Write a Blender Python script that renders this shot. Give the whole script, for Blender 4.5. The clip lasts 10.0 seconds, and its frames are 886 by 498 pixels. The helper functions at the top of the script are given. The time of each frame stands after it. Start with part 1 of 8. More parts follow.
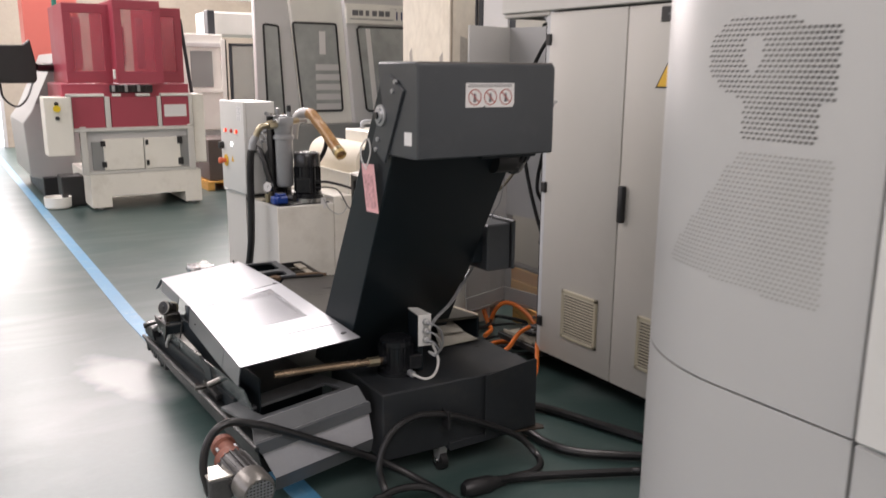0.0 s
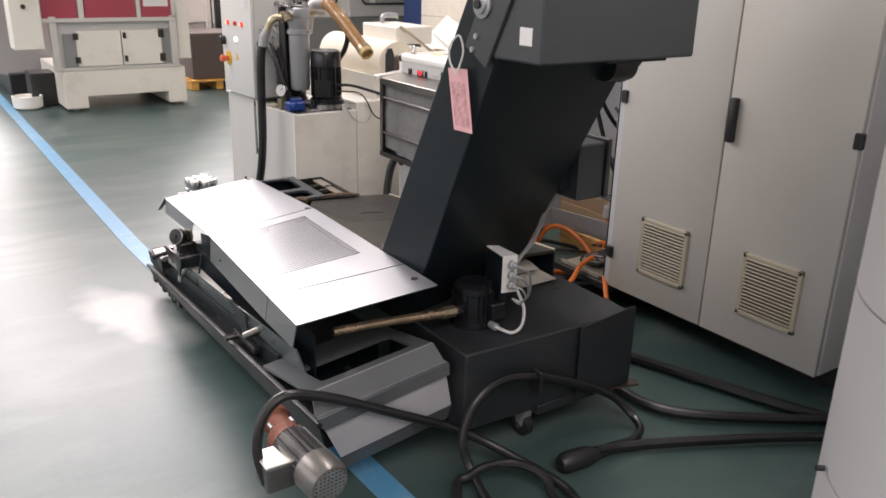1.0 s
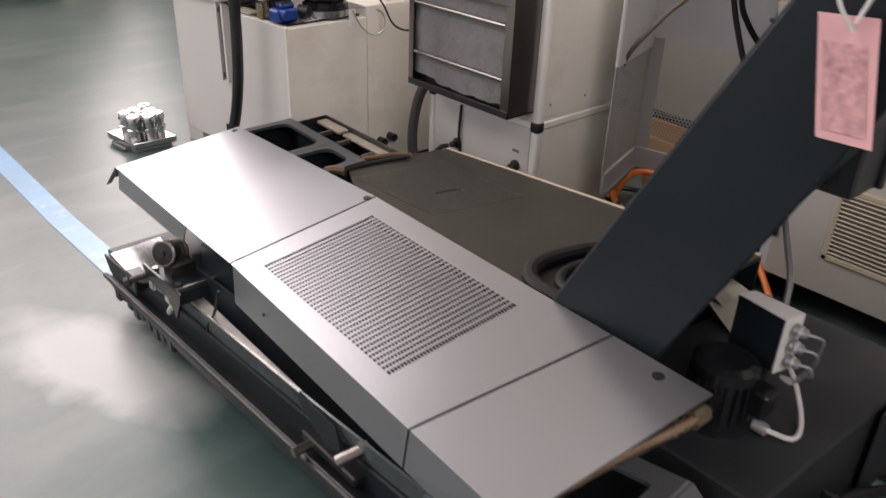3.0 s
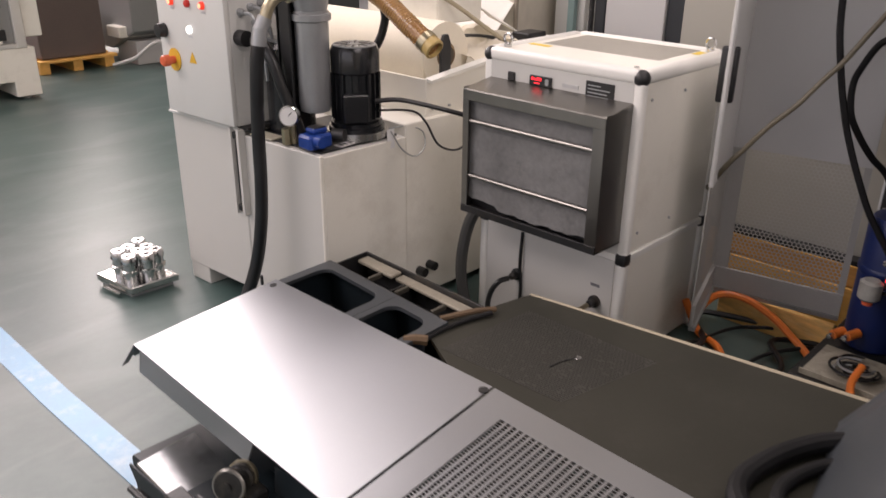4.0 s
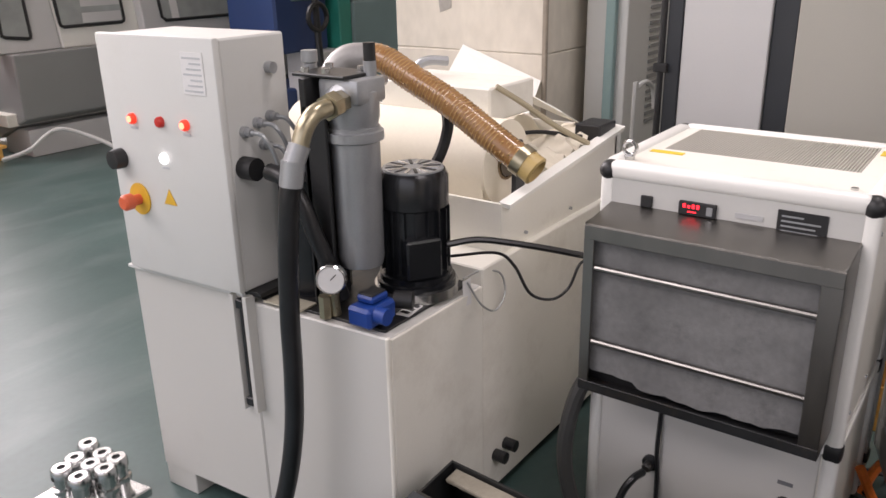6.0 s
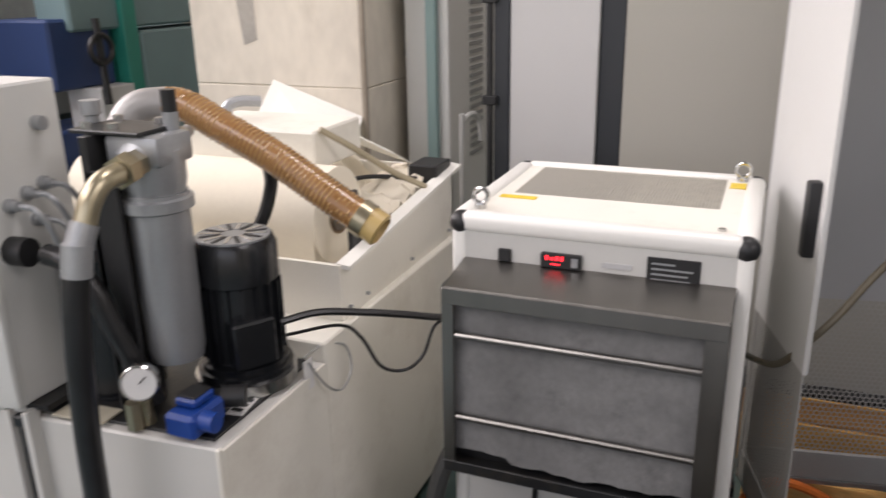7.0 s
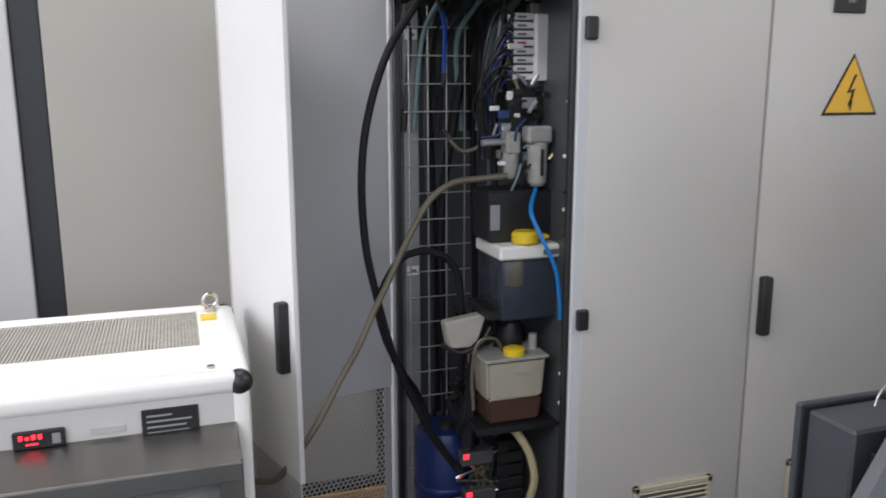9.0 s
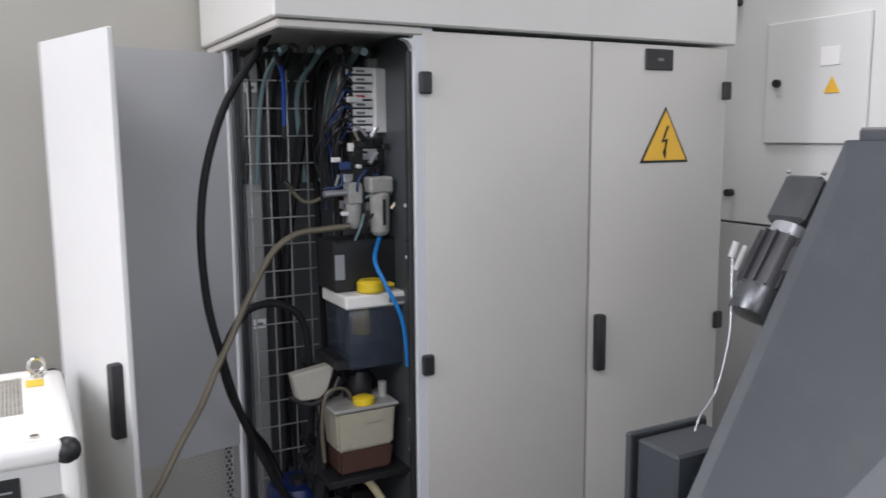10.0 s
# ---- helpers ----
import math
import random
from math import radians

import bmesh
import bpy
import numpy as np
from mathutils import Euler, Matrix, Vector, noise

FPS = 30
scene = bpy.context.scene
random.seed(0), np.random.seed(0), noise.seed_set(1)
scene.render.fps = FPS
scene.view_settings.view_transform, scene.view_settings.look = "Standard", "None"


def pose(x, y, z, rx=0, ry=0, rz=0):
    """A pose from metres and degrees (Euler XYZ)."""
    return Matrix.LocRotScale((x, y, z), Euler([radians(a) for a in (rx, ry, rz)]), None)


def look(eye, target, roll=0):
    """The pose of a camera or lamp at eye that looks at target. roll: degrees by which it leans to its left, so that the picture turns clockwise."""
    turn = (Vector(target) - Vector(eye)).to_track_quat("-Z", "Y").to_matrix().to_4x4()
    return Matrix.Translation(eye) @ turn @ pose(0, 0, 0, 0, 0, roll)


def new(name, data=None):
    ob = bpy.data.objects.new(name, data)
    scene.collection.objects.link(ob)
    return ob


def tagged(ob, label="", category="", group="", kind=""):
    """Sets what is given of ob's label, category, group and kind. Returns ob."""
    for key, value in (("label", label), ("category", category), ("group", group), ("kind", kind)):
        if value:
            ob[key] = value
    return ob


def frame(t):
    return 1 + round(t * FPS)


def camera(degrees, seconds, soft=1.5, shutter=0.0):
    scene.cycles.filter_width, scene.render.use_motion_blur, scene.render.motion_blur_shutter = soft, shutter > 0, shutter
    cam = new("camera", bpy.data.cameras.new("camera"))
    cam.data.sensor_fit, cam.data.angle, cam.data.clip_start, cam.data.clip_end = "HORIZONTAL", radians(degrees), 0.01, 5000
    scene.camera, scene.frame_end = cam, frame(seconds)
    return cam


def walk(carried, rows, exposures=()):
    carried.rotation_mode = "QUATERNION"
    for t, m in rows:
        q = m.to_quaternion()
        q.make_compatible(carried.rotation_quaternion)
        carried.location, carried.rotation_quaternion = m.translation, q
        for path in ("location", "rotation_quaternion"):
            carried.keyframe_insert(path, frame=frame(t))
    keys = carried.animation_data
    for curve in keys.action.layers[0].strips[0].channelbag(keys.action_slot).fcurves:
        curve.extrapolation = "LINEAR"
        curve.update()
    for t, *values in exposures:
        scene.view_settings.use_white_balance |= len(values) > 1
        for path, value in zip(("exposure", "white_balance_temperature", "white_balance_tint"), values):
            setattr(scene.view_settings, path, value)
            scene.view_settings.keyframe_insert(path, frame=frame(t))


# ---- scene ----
cam = camera(57.54, 10.0, shutter=0.3)
# seconds, eye x y z in metres, then yaw, pitch and roll in degrees
ROWS = [
    (0.0, 0.004, -0.006, 1.572, -32.21, -12.59, -0.41),
    (0.5, -0.015, 0.372, 1.537, -32.62, -16.76, -1.47),
    (1.0, 0.001, 0.704, 1.516, -34.00, -19.57, -1.33),
    (1.5, 0.062, 1.094, 1.469, -37.81, -24.83, -1.32),
    (2.0, 0.069, 1.428, 1.435, -38.58, -28.96, -2.15),
    (3.5, 0.226, 2.436, 1.480, -43.85, -27.27, -1.75),
    (4.0, 0.244, 2.758, 1.494, -45.95, -23.43, -0.56),
    (4.5, 0.293, 3.021, 1.507, -48.60, -22.56, 0.05),
    (5.0, 0.426, 3.293, 1.510, -50.88, -20.31, 0.29),
    (6.5, 0.660, 3.911, 1.524, -58.82, -20.24, 1.76),
    (7.0, 0.793, 3.965, 1.524, -68.03, -18.82, 0.98),
    (7.5, 0.896, 3.987, 1.532, -78.83, -18.04, -0.28),
    (8.0, 0.914, 4.013, 1.540, -94.90, -14.50, -0.41),
    (8.5, 0.866, 4.043, 1.560, -102.85, -12.65, 0.61),
    (9.0, 0.821, 4.072, 1.577, -108.39, -11.35, 0.12),
    (9.5, 0.801, 4.065, 1.582, -113.00, -8.28, -0.10),
    (10.0, 0.780, 4.040, 1.585, -118.36, -8.03, 0.43),
]
walk(cam, [(t, pose(x, y, z, 90 + pitch, roll, yaw)) for t, x, y, z, yaw, pitch, roll in ROWS],
     [(0.0, -0.17, 6450, 20), (1.0, -0.01, 6400, 20), (2.0, 0.02, 6350, 21), (3.5, -0.26, 6650, 23), (5.0, -0.21, 6650, 24), (6.5, -0.16, 6200, 20), (7.5, -0.30, 6400, 18), (8.2, -0.25, 6100, 16), (8.8, -0.15, 5850, 15), (10.0, -0.11, 5800, 16)])

# ---- light ----
world = bpy.data.worlds.new("sky")
scene.world = world
world.use_nodes = True
sky = world.node_tree.nodes.new("ShaderNodeTexSky")
sky.sky_type, sky.sun_disc = "NISHITA", False
sky.sun_elevation, sky.sun_rotation = radians(40), radians(-40)
world.node_tree.links.new(sky.outputs[0], world.node_tree.nodes["Background"].inputs["Color"])
world.node_tree.nodes["Background"].inputs["Strength"].default_value = 0.12


def window_light(name, eye, target, wide, high, watts, colour=(1.0, 0.945, 0.87)):
    data = bpy.data.lights.new(name, "AREA")
    data.shape, data.size, data.size_y, data.energy, data.color = "RECTANGLE", wide, high, watts, colour
    ob = new(name, data)
    ob.matrix_world = look(eye, target)
    return ob


window_light("window_light_north", (4.0, 17.9, 4.65), (4.0, 0, 3.4), 6.8, 3.3, 1650)
window_light("window_light_west", (-6.9, 5.0, 3.4), (3, 5.0, 1.6), 15.0, 3.4, 245)
# Unseen west lamp added as overhead fill, clear of the lids' mirror directions.
window_light("skylight_lamp_west", (-3.4, 8.4, 6.45), (-3.4, 8.4, 0), 3.4, 6.0, 470)
window_light("skylight_lamp_north", (1.8, 13.3, 6.45), (1.8, 13.3, 0), 6.8, 6.6, 1280)
# Unseen overhead lamps added to brighten the door's back and south-facing sides.
window_light("skylight_lamp_middle", (3.1, 3.5, 6.45), (3.1, 3.5, 0), 0.9, 1.6, 140)
window_light("skylight_lamp_south", (-1.2, -3.2, 6.45), (-1.2, -3.2, 0), 5.0, 4.6, 490)


# ---- building helpers ----
def B():
    return bmesh.new()


def box(bm, lo, hi, bevel=0.003, m=None, seg=1):
    lo, hi = Vector(lo), Vector(hi)
    mat = Matrix.Translation((lo + hi) / 2) @ Matrix.Diagonal((*(hi - lo), 1))
    if m is not None:
        mat = m @ mat
    made = bmesh.ops.create_cube(bm, size=1, matrix=mat)["verts"]
    if bevel:
        edges = list({e for v in made for e in v.link_edges})
        bmesh.ops.bevel(bm, geom=edges, offset=bevel, segments=seg, affect="EDGES", profile=0.5)
    return bm


def rod(bm, p0, p1, r, seg=16, r2=None):
    p0, p1 = Vector(p0), Vector(p1)
    d = p1 - p0
    m = Matrix.Translation((p0 + p1) / 2) @ d.to_track_quat("Z", "Y").to_matrix().to_4x4()
    bmesh.ops.create_cone(bm, cap_ends=True, segments=seg, radius1=r, radius2=r if r2 is None else r2, depth=d.length, matrix=m)
    return bm


def ball(bm, c, r, seg=16, scale=(1, 1, 1)):
    bmesh.ops.create_uvsphere(bm, u_segments=seg, v_segments=seg // 2, radius=r, matrix=Matrix.Translation(c) @ Matrix.Diagonal((*scale, 1)))
    return bm


def curve(pts, steps=8):
    p = [Vector(a) for a in pts]
    p = [2 * p[0] - p[1]] + p + [2 * p[-1] - p[-2]]
    out = []
    for i in range(1, len(p) - 2):
        for k in range(steps):
            t = k / steps
            out.append(0.5 * (2 * p[i] + (p[i + 1] - p[i - 1]) * t + (2 * p[i - 1] - 5 * p[i] + 4 * p[i + 1] - p[i + 2]) * t * t
                              + (3 * p[i] - p[i - 1] - 3 * p[i + 1] + p[i + 2]) * t ** 3))
    return out + [p[-2]]


def tube(bm, pts, r, seg=10, steps=8, ribs=0.0):
    line = curve(pts, steps) if steps > 1 else [Vector(a) for a in pts]
    rings, side = [], None
    for i, c in enumerate(line):
        d = (line[min(i + 1, len(line) - 1)] - line[max(i - 1, 0)]).normalized()
        if side is None:
            side = d.orthogonal().normalized()
        side = (side - d * side.dot(d)).normalized()
        up = d.cross(side)
        rr = r * (1 + ribs * (i % 2))
        rings.append([bm.verts.new(c + (side * math.cos(a) + up * math.sin(a)) * rr) for a in (2 * math.pi * k / seg for k in range(seg))])
    for a, b in zip(rings, rings[1:]):
        for k in range(seg):
            bm.faces.new((a[k], a[(k + 1) % seg], b[(k + 1) % seg], b[k]))
    bm.faces.new(rings[0][::-1]), bm.faces.new(rings[-1])
    return bm


def lathe(bm, profile, base, axis=(0, 0, 1), seg=24):
    """Profile: radius and height along the axis, from the base."""
    turn = Vector(axis).to_track_quat("Z", "Y").to_matrix()
    rings = []
    for r, h in profile:
        rings.append([bm.verts.new(Vector(base) + turn @ Vector((r * math.cos(a), r * math.sin(a), h))) for a in (2 * math.pi * k / seg for k in range(seg))])
    for a, b in zip(rings, rings[1:]):
        for k in range(seg):
            bm.faces.new((a[k], a[(k + 1) % seg], b[(k + 1) % seg], b[k]))
    bm.faces.new(rings[0][::-1]), bm.faces.new(rings[-1])
    return bm


def prism(bm, pts, axis, a, b, bevel=0.0):
    """A polygon of 2-D points, drawn out along x, y or z from a to b. For x the points are (y, z), for y (x, z), for z (x, y)."""
    def at(p, w):
        return {"x": (w, p[0], p[1]), "y": (p[0], w, p[1]), "z": (p[0], p[1], w)}[axis]
    lo, hi = [bm.verts.new(at(p, a)) for p in pts], [bm.verts.new(at(p, b)) for p in pts]
    faces = [bm.faces.new(lo), bm.faces.new(hi[::-1])]
    n = len(pts)
    faces += [bm.faces.new((lo[k], hi[k], hi[(k + 1) % n], lo[(k + 1) % n])) for k in range(n)]
    bmesh.ops.recalc_face_normals(bm, faces=faces)
    if bevel:
        bmesh.ops.bevel(bm, geom=list({e for f in faces for e in f.edges}), offset=bevel, segments=1, affect="EDGES")
    return bm


def slab(bm, corners, thick, up=None):
    """A flat plate: its outer face through the corners, its thickness behind them."""
    c = [Vector(p) for p in corners]
    n = (c[1] - c[0]).cross(c[3 if len(c) > 3 else 2] - c[0]).normalized()
    if up is not None and n.dot(Vector(up)) < 0:
        n = -n
    top, low = [bm.verts.new(p) for p in c], [bm.verts.new(p - n * thick) for p in c]
    faces = [bm.faces.new(top), bm.faces.new(low[::-1])]
    k = len(c)
    faces += [bm.faces.new((top[i], low[i], low[(i + 1) % k], top[(i + 1) % k])) for i in range(k)]
    bmesh.ops.recalc_face_normals(bm, faces=faces)
    return bm


def honeycomb(bm, place, u0, u1, v0, v1, pitch, open_, inside=None):
    """A perforated sheet of hexagonal cells, each with its hole; place turns (u, v) into a point."""
    step = pitch * 0.866
    turn = [(math.cos(radians(30 + 60 * k)), math.sin(radians(30 + 60 * k))) for k in range(6)]
    rad = pitch / math.sqrt(3)
    for j in range(int((v1 - v0) / step)):
        for i in range(int((u1 - u0) / pitch)):
            u, v = u0 + (i + 0.5 + 0.5 * (j % 2)) * pitch, v0 + (j + 0.5) * step
            if u > u1 or (inside and not inside(u, v)):
                continue
            out = [bm.verts.new(place(u + a * rad, v + b * rad)) for a, b in turn]
            inn = [bm.verts.new(place(u + a * rad * open_, v + b * rad * open_)) for a, b in turn]
            for k in range(6):
                bm.faces.new((out[k], out[(k + 1) % 6], inn[(k + 1) % 6], inn[k]))
    return bm


def origin(ob):
    at = Vector((0, 0, 0))
    while ob is not None:
        at, ob = at + ob.location, ob.parent
    return at


def finish(name, bm, material, smooth=True):
    bmesh.ops.recalc_face_normals(bm, faces=bm.faces)
    me = bpy.data.meshes.new(name)
    bm.to_mesh(me)
    bm.free()
    me.materials.append(material)
    if smooth:
        me.polygons.foreach_set("use_smooth", [True] * len(me.polygons))
        me.set_sharp_from_angle(angle=radians(32))
    return me


def thing(name, at, label, category, group="", kind=""):
    ob = new(name)
    ob.location, ob.empty_display_size = at, 0.1
    return tagged(ob, label, category, group, kind)


def part(name, bm, material, parent, label=""):
    bm.transform(Matrix.Translation(-origin(parent)))
    ob = new(name, finish(name, bm, material))
    ob.parent = parent
    if label:
        ob["label"] = label
    return ob


def solo(name, bm, material, label="", category="", group="", kind=""):
    xs = [v.co for v in bm.verts]
    at = Vector([(min(c[i] for c in xs) + max(c[i] for c in xs)) / 2 for i in (0, 1)] + [min(c[2] for c in xs)])
    bm.transform(Matrix.Translation(-at))
    ob = new(name, finish(name, bm, material))
    ob.location = at
    return tagged(ob, label, category, group, kind)


# ---- materials ----
def surf(name, col, rough=0.5, metal=0.0, var=0.06, blotch=2.5, grain=90.0, bump=0.05, dirt=None, dirty=0.35, dscale=4.0, coat=0.0, spec=0.5, stretch=(1, 1, 1), rvar=0.12):
    m = bpy.data.materials.new(name)
    m.use_nodes = True
    nt = m.node_tree
    n, ln = nt.nodes, nt.links.new
    p = n["Principled BSDF"]
    tc = n.new("ShaderNodeTexCoord")
    mp = n.new("ShaderNodeMapping")
    mp.inputs["Scale"].default_value = stretch
    ln(tc.outputs["Object"], mp.inputs["Vector"])
    big, fine = n.new("ShaderNodeTexNoise"), n.new("ShaderNodeTexNoise")
    big.inputs["Scale"].default_value, big.inputs["Detail"].default_value = blotch, 5
    fine.inputs["Scale"].default_value, fine.inputs["Detail"].default_value = grain, 3
    ln(mp.outputs[0], big.inputs["Vector"]), ln(mp.outputs[0], fine.inputs["Vector"])
    add = n.new("ShaderNodeMath")
    add.operation = "MULTIPLY_ADD"
    ln(fine.outputs["Fac"], add.inputs[0])
    add.inputs[1].default_value = 0.35
    ln(big.outputs["Fac"], add.inputs[2])
    val = n.new("ShaderNodeMapRange")
    val.inputs["From Min"].default_value, val.inputs["From Max"].default_value = 0.35, 1.0
    val.inputs["To Min"].default_value, val.inputs["To Max"].default_value = 1 - var * 1.6, 1 + var * 1.2
    ln(add.outputs[0], val.inputs["Value"])
    hsv = n.new("ShaderNodeHueSaturation")
    hsv.inputs["Color"].default_value = (*col, 1)
    ln(val.outputs[0], hsv.inputs["Value"])
    out = hsv.outputs[0]
    if dirt:
        dn, ramp, mix = n.new("ShaderNodeTexNoise"), n.new("ShaderNodeMapRange"), n.new("ShaderNodeMixRGB")
        dn.inputs["Scale"].default_value, dn.inputs["Detail"].default_value, dn.inputs["Roughness"].default_value = dscale, 8, 0.72
        ln(mp.outputs[0], dn.inputs["Vector"]), ln(dn.outputs["Fac"], ramp.inputs["Value"])
        ramp.inputs["From Min"].default_value, ramp.inputs["From Max"].default_value = 0.52, 0.78
        ramp.inputs["To Max"].default_value = dirty
        ln(ramp.outputs[0], mix.inputs["Fac"]), ln(out, mix.inputs["Color1"])
        mix.inputs["Color2"].default_value = (*dirt, 1)
        out = mix.outputs[0]
    ln(out, p.inputs["Base Color"])
    rr = n.new("ShaderNodeMapRange")
    rr.inputs["To Min"].default_value, rr.inputs["To Max"].default_value = max(0.02, rough - rvar), min(1, rough + rvar)
    ln(big.outputs["Fac"], rr.inputs["Value"]), ln(rr.outputs[0], p.inputs["Roughness"])
    p.inputs["Metallic"].default_value, p.inputs["Coat Weight"].default_value = metal, coat
    p.inputs["Specular IOR Level"].default_value = spec
    if bump:
        bp = n.new("ShaderNodeBump")
        bp.inputs["Strength"].default_value, bp.inputs["Distance"].default_value = bump, 0.002
        ln(fine.outputs["Fac"], bp.inputs["Height"]), ln(bp.outputs[0], p.inputs["Normal"])
    return m


def glow(name, col, strength):
    m = bpy.data.materials.new(name)
    m.use_nodes = True
    p = m.node_tree.nodes["Principled BSDF"]
    p.inputs["Base Color"].default_value = (*col, 1)
    p.inputs["Emission Color"].default_value, p.inputs["Emission Strength"].default_value = (*col, 1), strength
    return m


def clear(name, col, rough=0.05, alpha=0.25):
    m = bpy.data.materials.new(name)
    m.use_nodes = True
    p = m.node_tree.nodes["Principled BSDF"]
    p.inputs["Base Color"].default_value, p.inputs["Roughness"].default_value = (*col, 1), rough
    p.inputs["Alpha"].default_value = alpha
    return m


def planks(name, c1, c2, scale=6.0):
    """Wood with grain and chips."""
    m = surf(name, c1, 0.75, 0, 0.2, 6, 60, 0.4, dirt=c2, dirty=0.8, dscale=scale, stretch=(1, 0.2, 3))
    return m


WHITE = surf("white_powder_coat", (0.64, 0.64, 0.615), 0.42, 0, 0.03, 2.0, 260, 0.06, dirt=(0.45, 0.42, 0.36), dirty=0.2, dscale=3)
CREAM = surf("cream_white_paint", (0.80, 0.775, 0.70), 0.42, 0, 0.04, 2.0, 220, 0.06, dirt=(0.40, 0.35, 0.27), dirty=0.4, dscale=3)
GREY = surf("light_grey_paint", (0.56, 0.55, 0.52), 0.42, 0, 0.03, 1.4, 300, 0.08, dirt=(0.38, 0.36, 0.32), dirty=0.2, dscale=2.5)
CABGREY = surf("cabinet_grey_paint", (0.45, 0.435, 0.40), 0.42, 0, 0.03, 1.4, 300, 0.08, dirt=(0.34, 0.325, 0.29), dirty=0.2, dscale=2.5)
COOLGREY = surf("cool_grey_paint", (0.50, 0.51, 0.52), 0.45, 0, 0.03, 1.4, 300, 0.08)
INNERGREY = surf("inner_grey_paint", (0.46, 0.46, 0.46), 0.5, 0, 0.04, 1.4, 300, 0.06)
CASING = surf("casing_grey_paint", (0.46, 0.46, 0.45), 0.4, 0, 0.03, 1.2, 300, 0.08, dirt=(0.52, 0.51, 0.48), dirty=0.25, dscale=2)
ANTHRACITE = surf("anthracite_paint", (0.042, 0.048, 0.054), 0.42, 0, 0.10, 3, 320, 0.12, dirt=(0.10, 0.10, 0.10), dirty=0.3, dscale=5)
BLUEBLACK = surf("blue_black_paint", (0.011, 0.0165, 0.0205), 0.40, 0, 0.12, 3, 320, 0.10, dirt=(0.018, 0.021, 0.023), dirty=0.25, dscale=4, spec=0.22)
DARKMET = surf("oily_dark_steel", (0.020, 0.021, 0.022), 0.36, 0.2, 0.3, 5, 120, 0.2, dirt=(0.10, 0.075, 0.05), dirty=0.6, dscale=7)
LIDGREY = surf("lid_grey_paint", (0.295, 0.305, 0.32), 0.36, 0.84, 0.05, 1.6, 400, 0.008, dirt=(0.31, 0.32, 0.34), dirty=0.3, dscale=3, rvar=0.08)
OLIVE = surf("grimy_green_grey_sheet", (0.036, 0.035, 0.028), 0.42, 0.0, 0.10, 3, 140, 0.06, dirt=(0.062, 0.058, 0.05), dirty=0.5, dscale=5, spec=0.2)
OLIVEPERF = surf("grimy_perforated_sheet", (0.050, 0.048, 0.040), 0.4, 0.1, 0.12, 3, 140, 0.06)
STEEL = surf("stainless_steel", (0.245, 0.235, 0.22), 0.33, 1.0, 0.06, 3, 200, 0.05, stretch=(1, 6, 1))
CHROME = surf("bright_steel", (0.55, 0.55, 0.545), 0.22, 1.0, 0.06, 20, 120, 0.03)
CAST = surf("grey_cast_aluminium", (0.36, 0.37, 0.38), 0.36, 0.5, 0.08, 8, 180, 0.15)
GALV = surf("galvanised_wire", (0.45, 0.46, 0.46), 0.4, 0.8, 0.1, 20, 120, 0.05)
BRASS = surf("yellow_zinc_fitting", (0.42, 0.37, 0.26), 0.32, 0.9, 0.12, 20, 100, 0.05)
COPPER = surf("oily_copper_pipe", (0.34, 0.25, 0.17), 0.25, 0.8, 0.25, 12, 80, 0.1)
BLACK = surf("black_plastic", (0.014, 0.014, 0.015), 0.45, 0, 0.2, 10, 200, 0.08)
BAYRUBBER = surf("dull_black_rubber", (0.010, 0.010, 0.011), 0.6, 0, 0.3, 12, 160, 0.12, spec=0.25)
RUBBER = surf("black_rubber_hose", (0.012, 0.012, 0.013), 0.35, 0, 0.3, 12, 160, 0.12)
BLACKPAINT = surf("black_motor_paint", (0.010, 0.011, 0.013), 0.22, 0, 0.25, 8, 140, 0.12)
MOTORGREY = surf("grey_motor_paint", (0.10, 0.10, 0.10), 0.38, 0.3, 0.2, 14, 120, 0.2, dirt=(0.05, 0.04, 0.035), dirty=0.5, dscale=14)
RUST = surf("reddish_rusty_flange", (0.24, 0.085, 0.055), 0.7, 0.1, 0.3, 20, 120, 0.3, dirt=(0.4, 0.3, 0.25), dirty=0.6, dscale=12)
BLUE = surf("blue_valve_paint", (0.010, 0.045, 0.24), 0.35, 0, 0.12, 8, 120, 0.08)
DRUMBLUE = surf("blue_plastic_drum", (0.005, 0.015, 0.085), 0.4, 0, 0.12, 6, 120, 0.05)
HOSEBLUE = surf("blue_air_hose", (0.02, 0.22, 0.62), 0.4, 0, 0.1)
ORANGE = surf("orange_cable", (0.82, 0.21, 0.035), 0.45, 0, 0.15, 10, 120, 0.05)
YELLOW = surf("yellow_plastic", (0.78, 0.56, 0.02), 0.4, 0, 0.05, 10, 120, 0.03)
SIGNYEL = surf("sign_yellow", (0.72, 0.42, 0.03), 0.5, 0, 0.05, 10, 120, 0.02)
REDPL = surf("red_plastic", (0.55, 0.03, 0.02), 0.35, 0, 0.08)
ORANGERED = surf("orange_red_button", (0.70, 0.13, 0.05), 0.4, 0, 0.08)
PINK = surf("pink_paper_tag", (0.75, 0.42, 0.43), 0.8, 0, 0.06, 12, 80, 0.1)
LABEL = surf("white_label", (0.75, 0.74, 0.73), 0.55, 0, 0.05)
INK = surf("grey_print", (0.16, 0.16, 0.17), 0.7, 0, 0.1)
REDINK = surf("red_print", (0.42, 0.12, 0.10), 0.7, 0, 0.1)
PAPER = surf("cream_filter_fleece", (0.78, 0.72, 0.60), 0.85, 0, 0.05, 4, 80, 0.25)
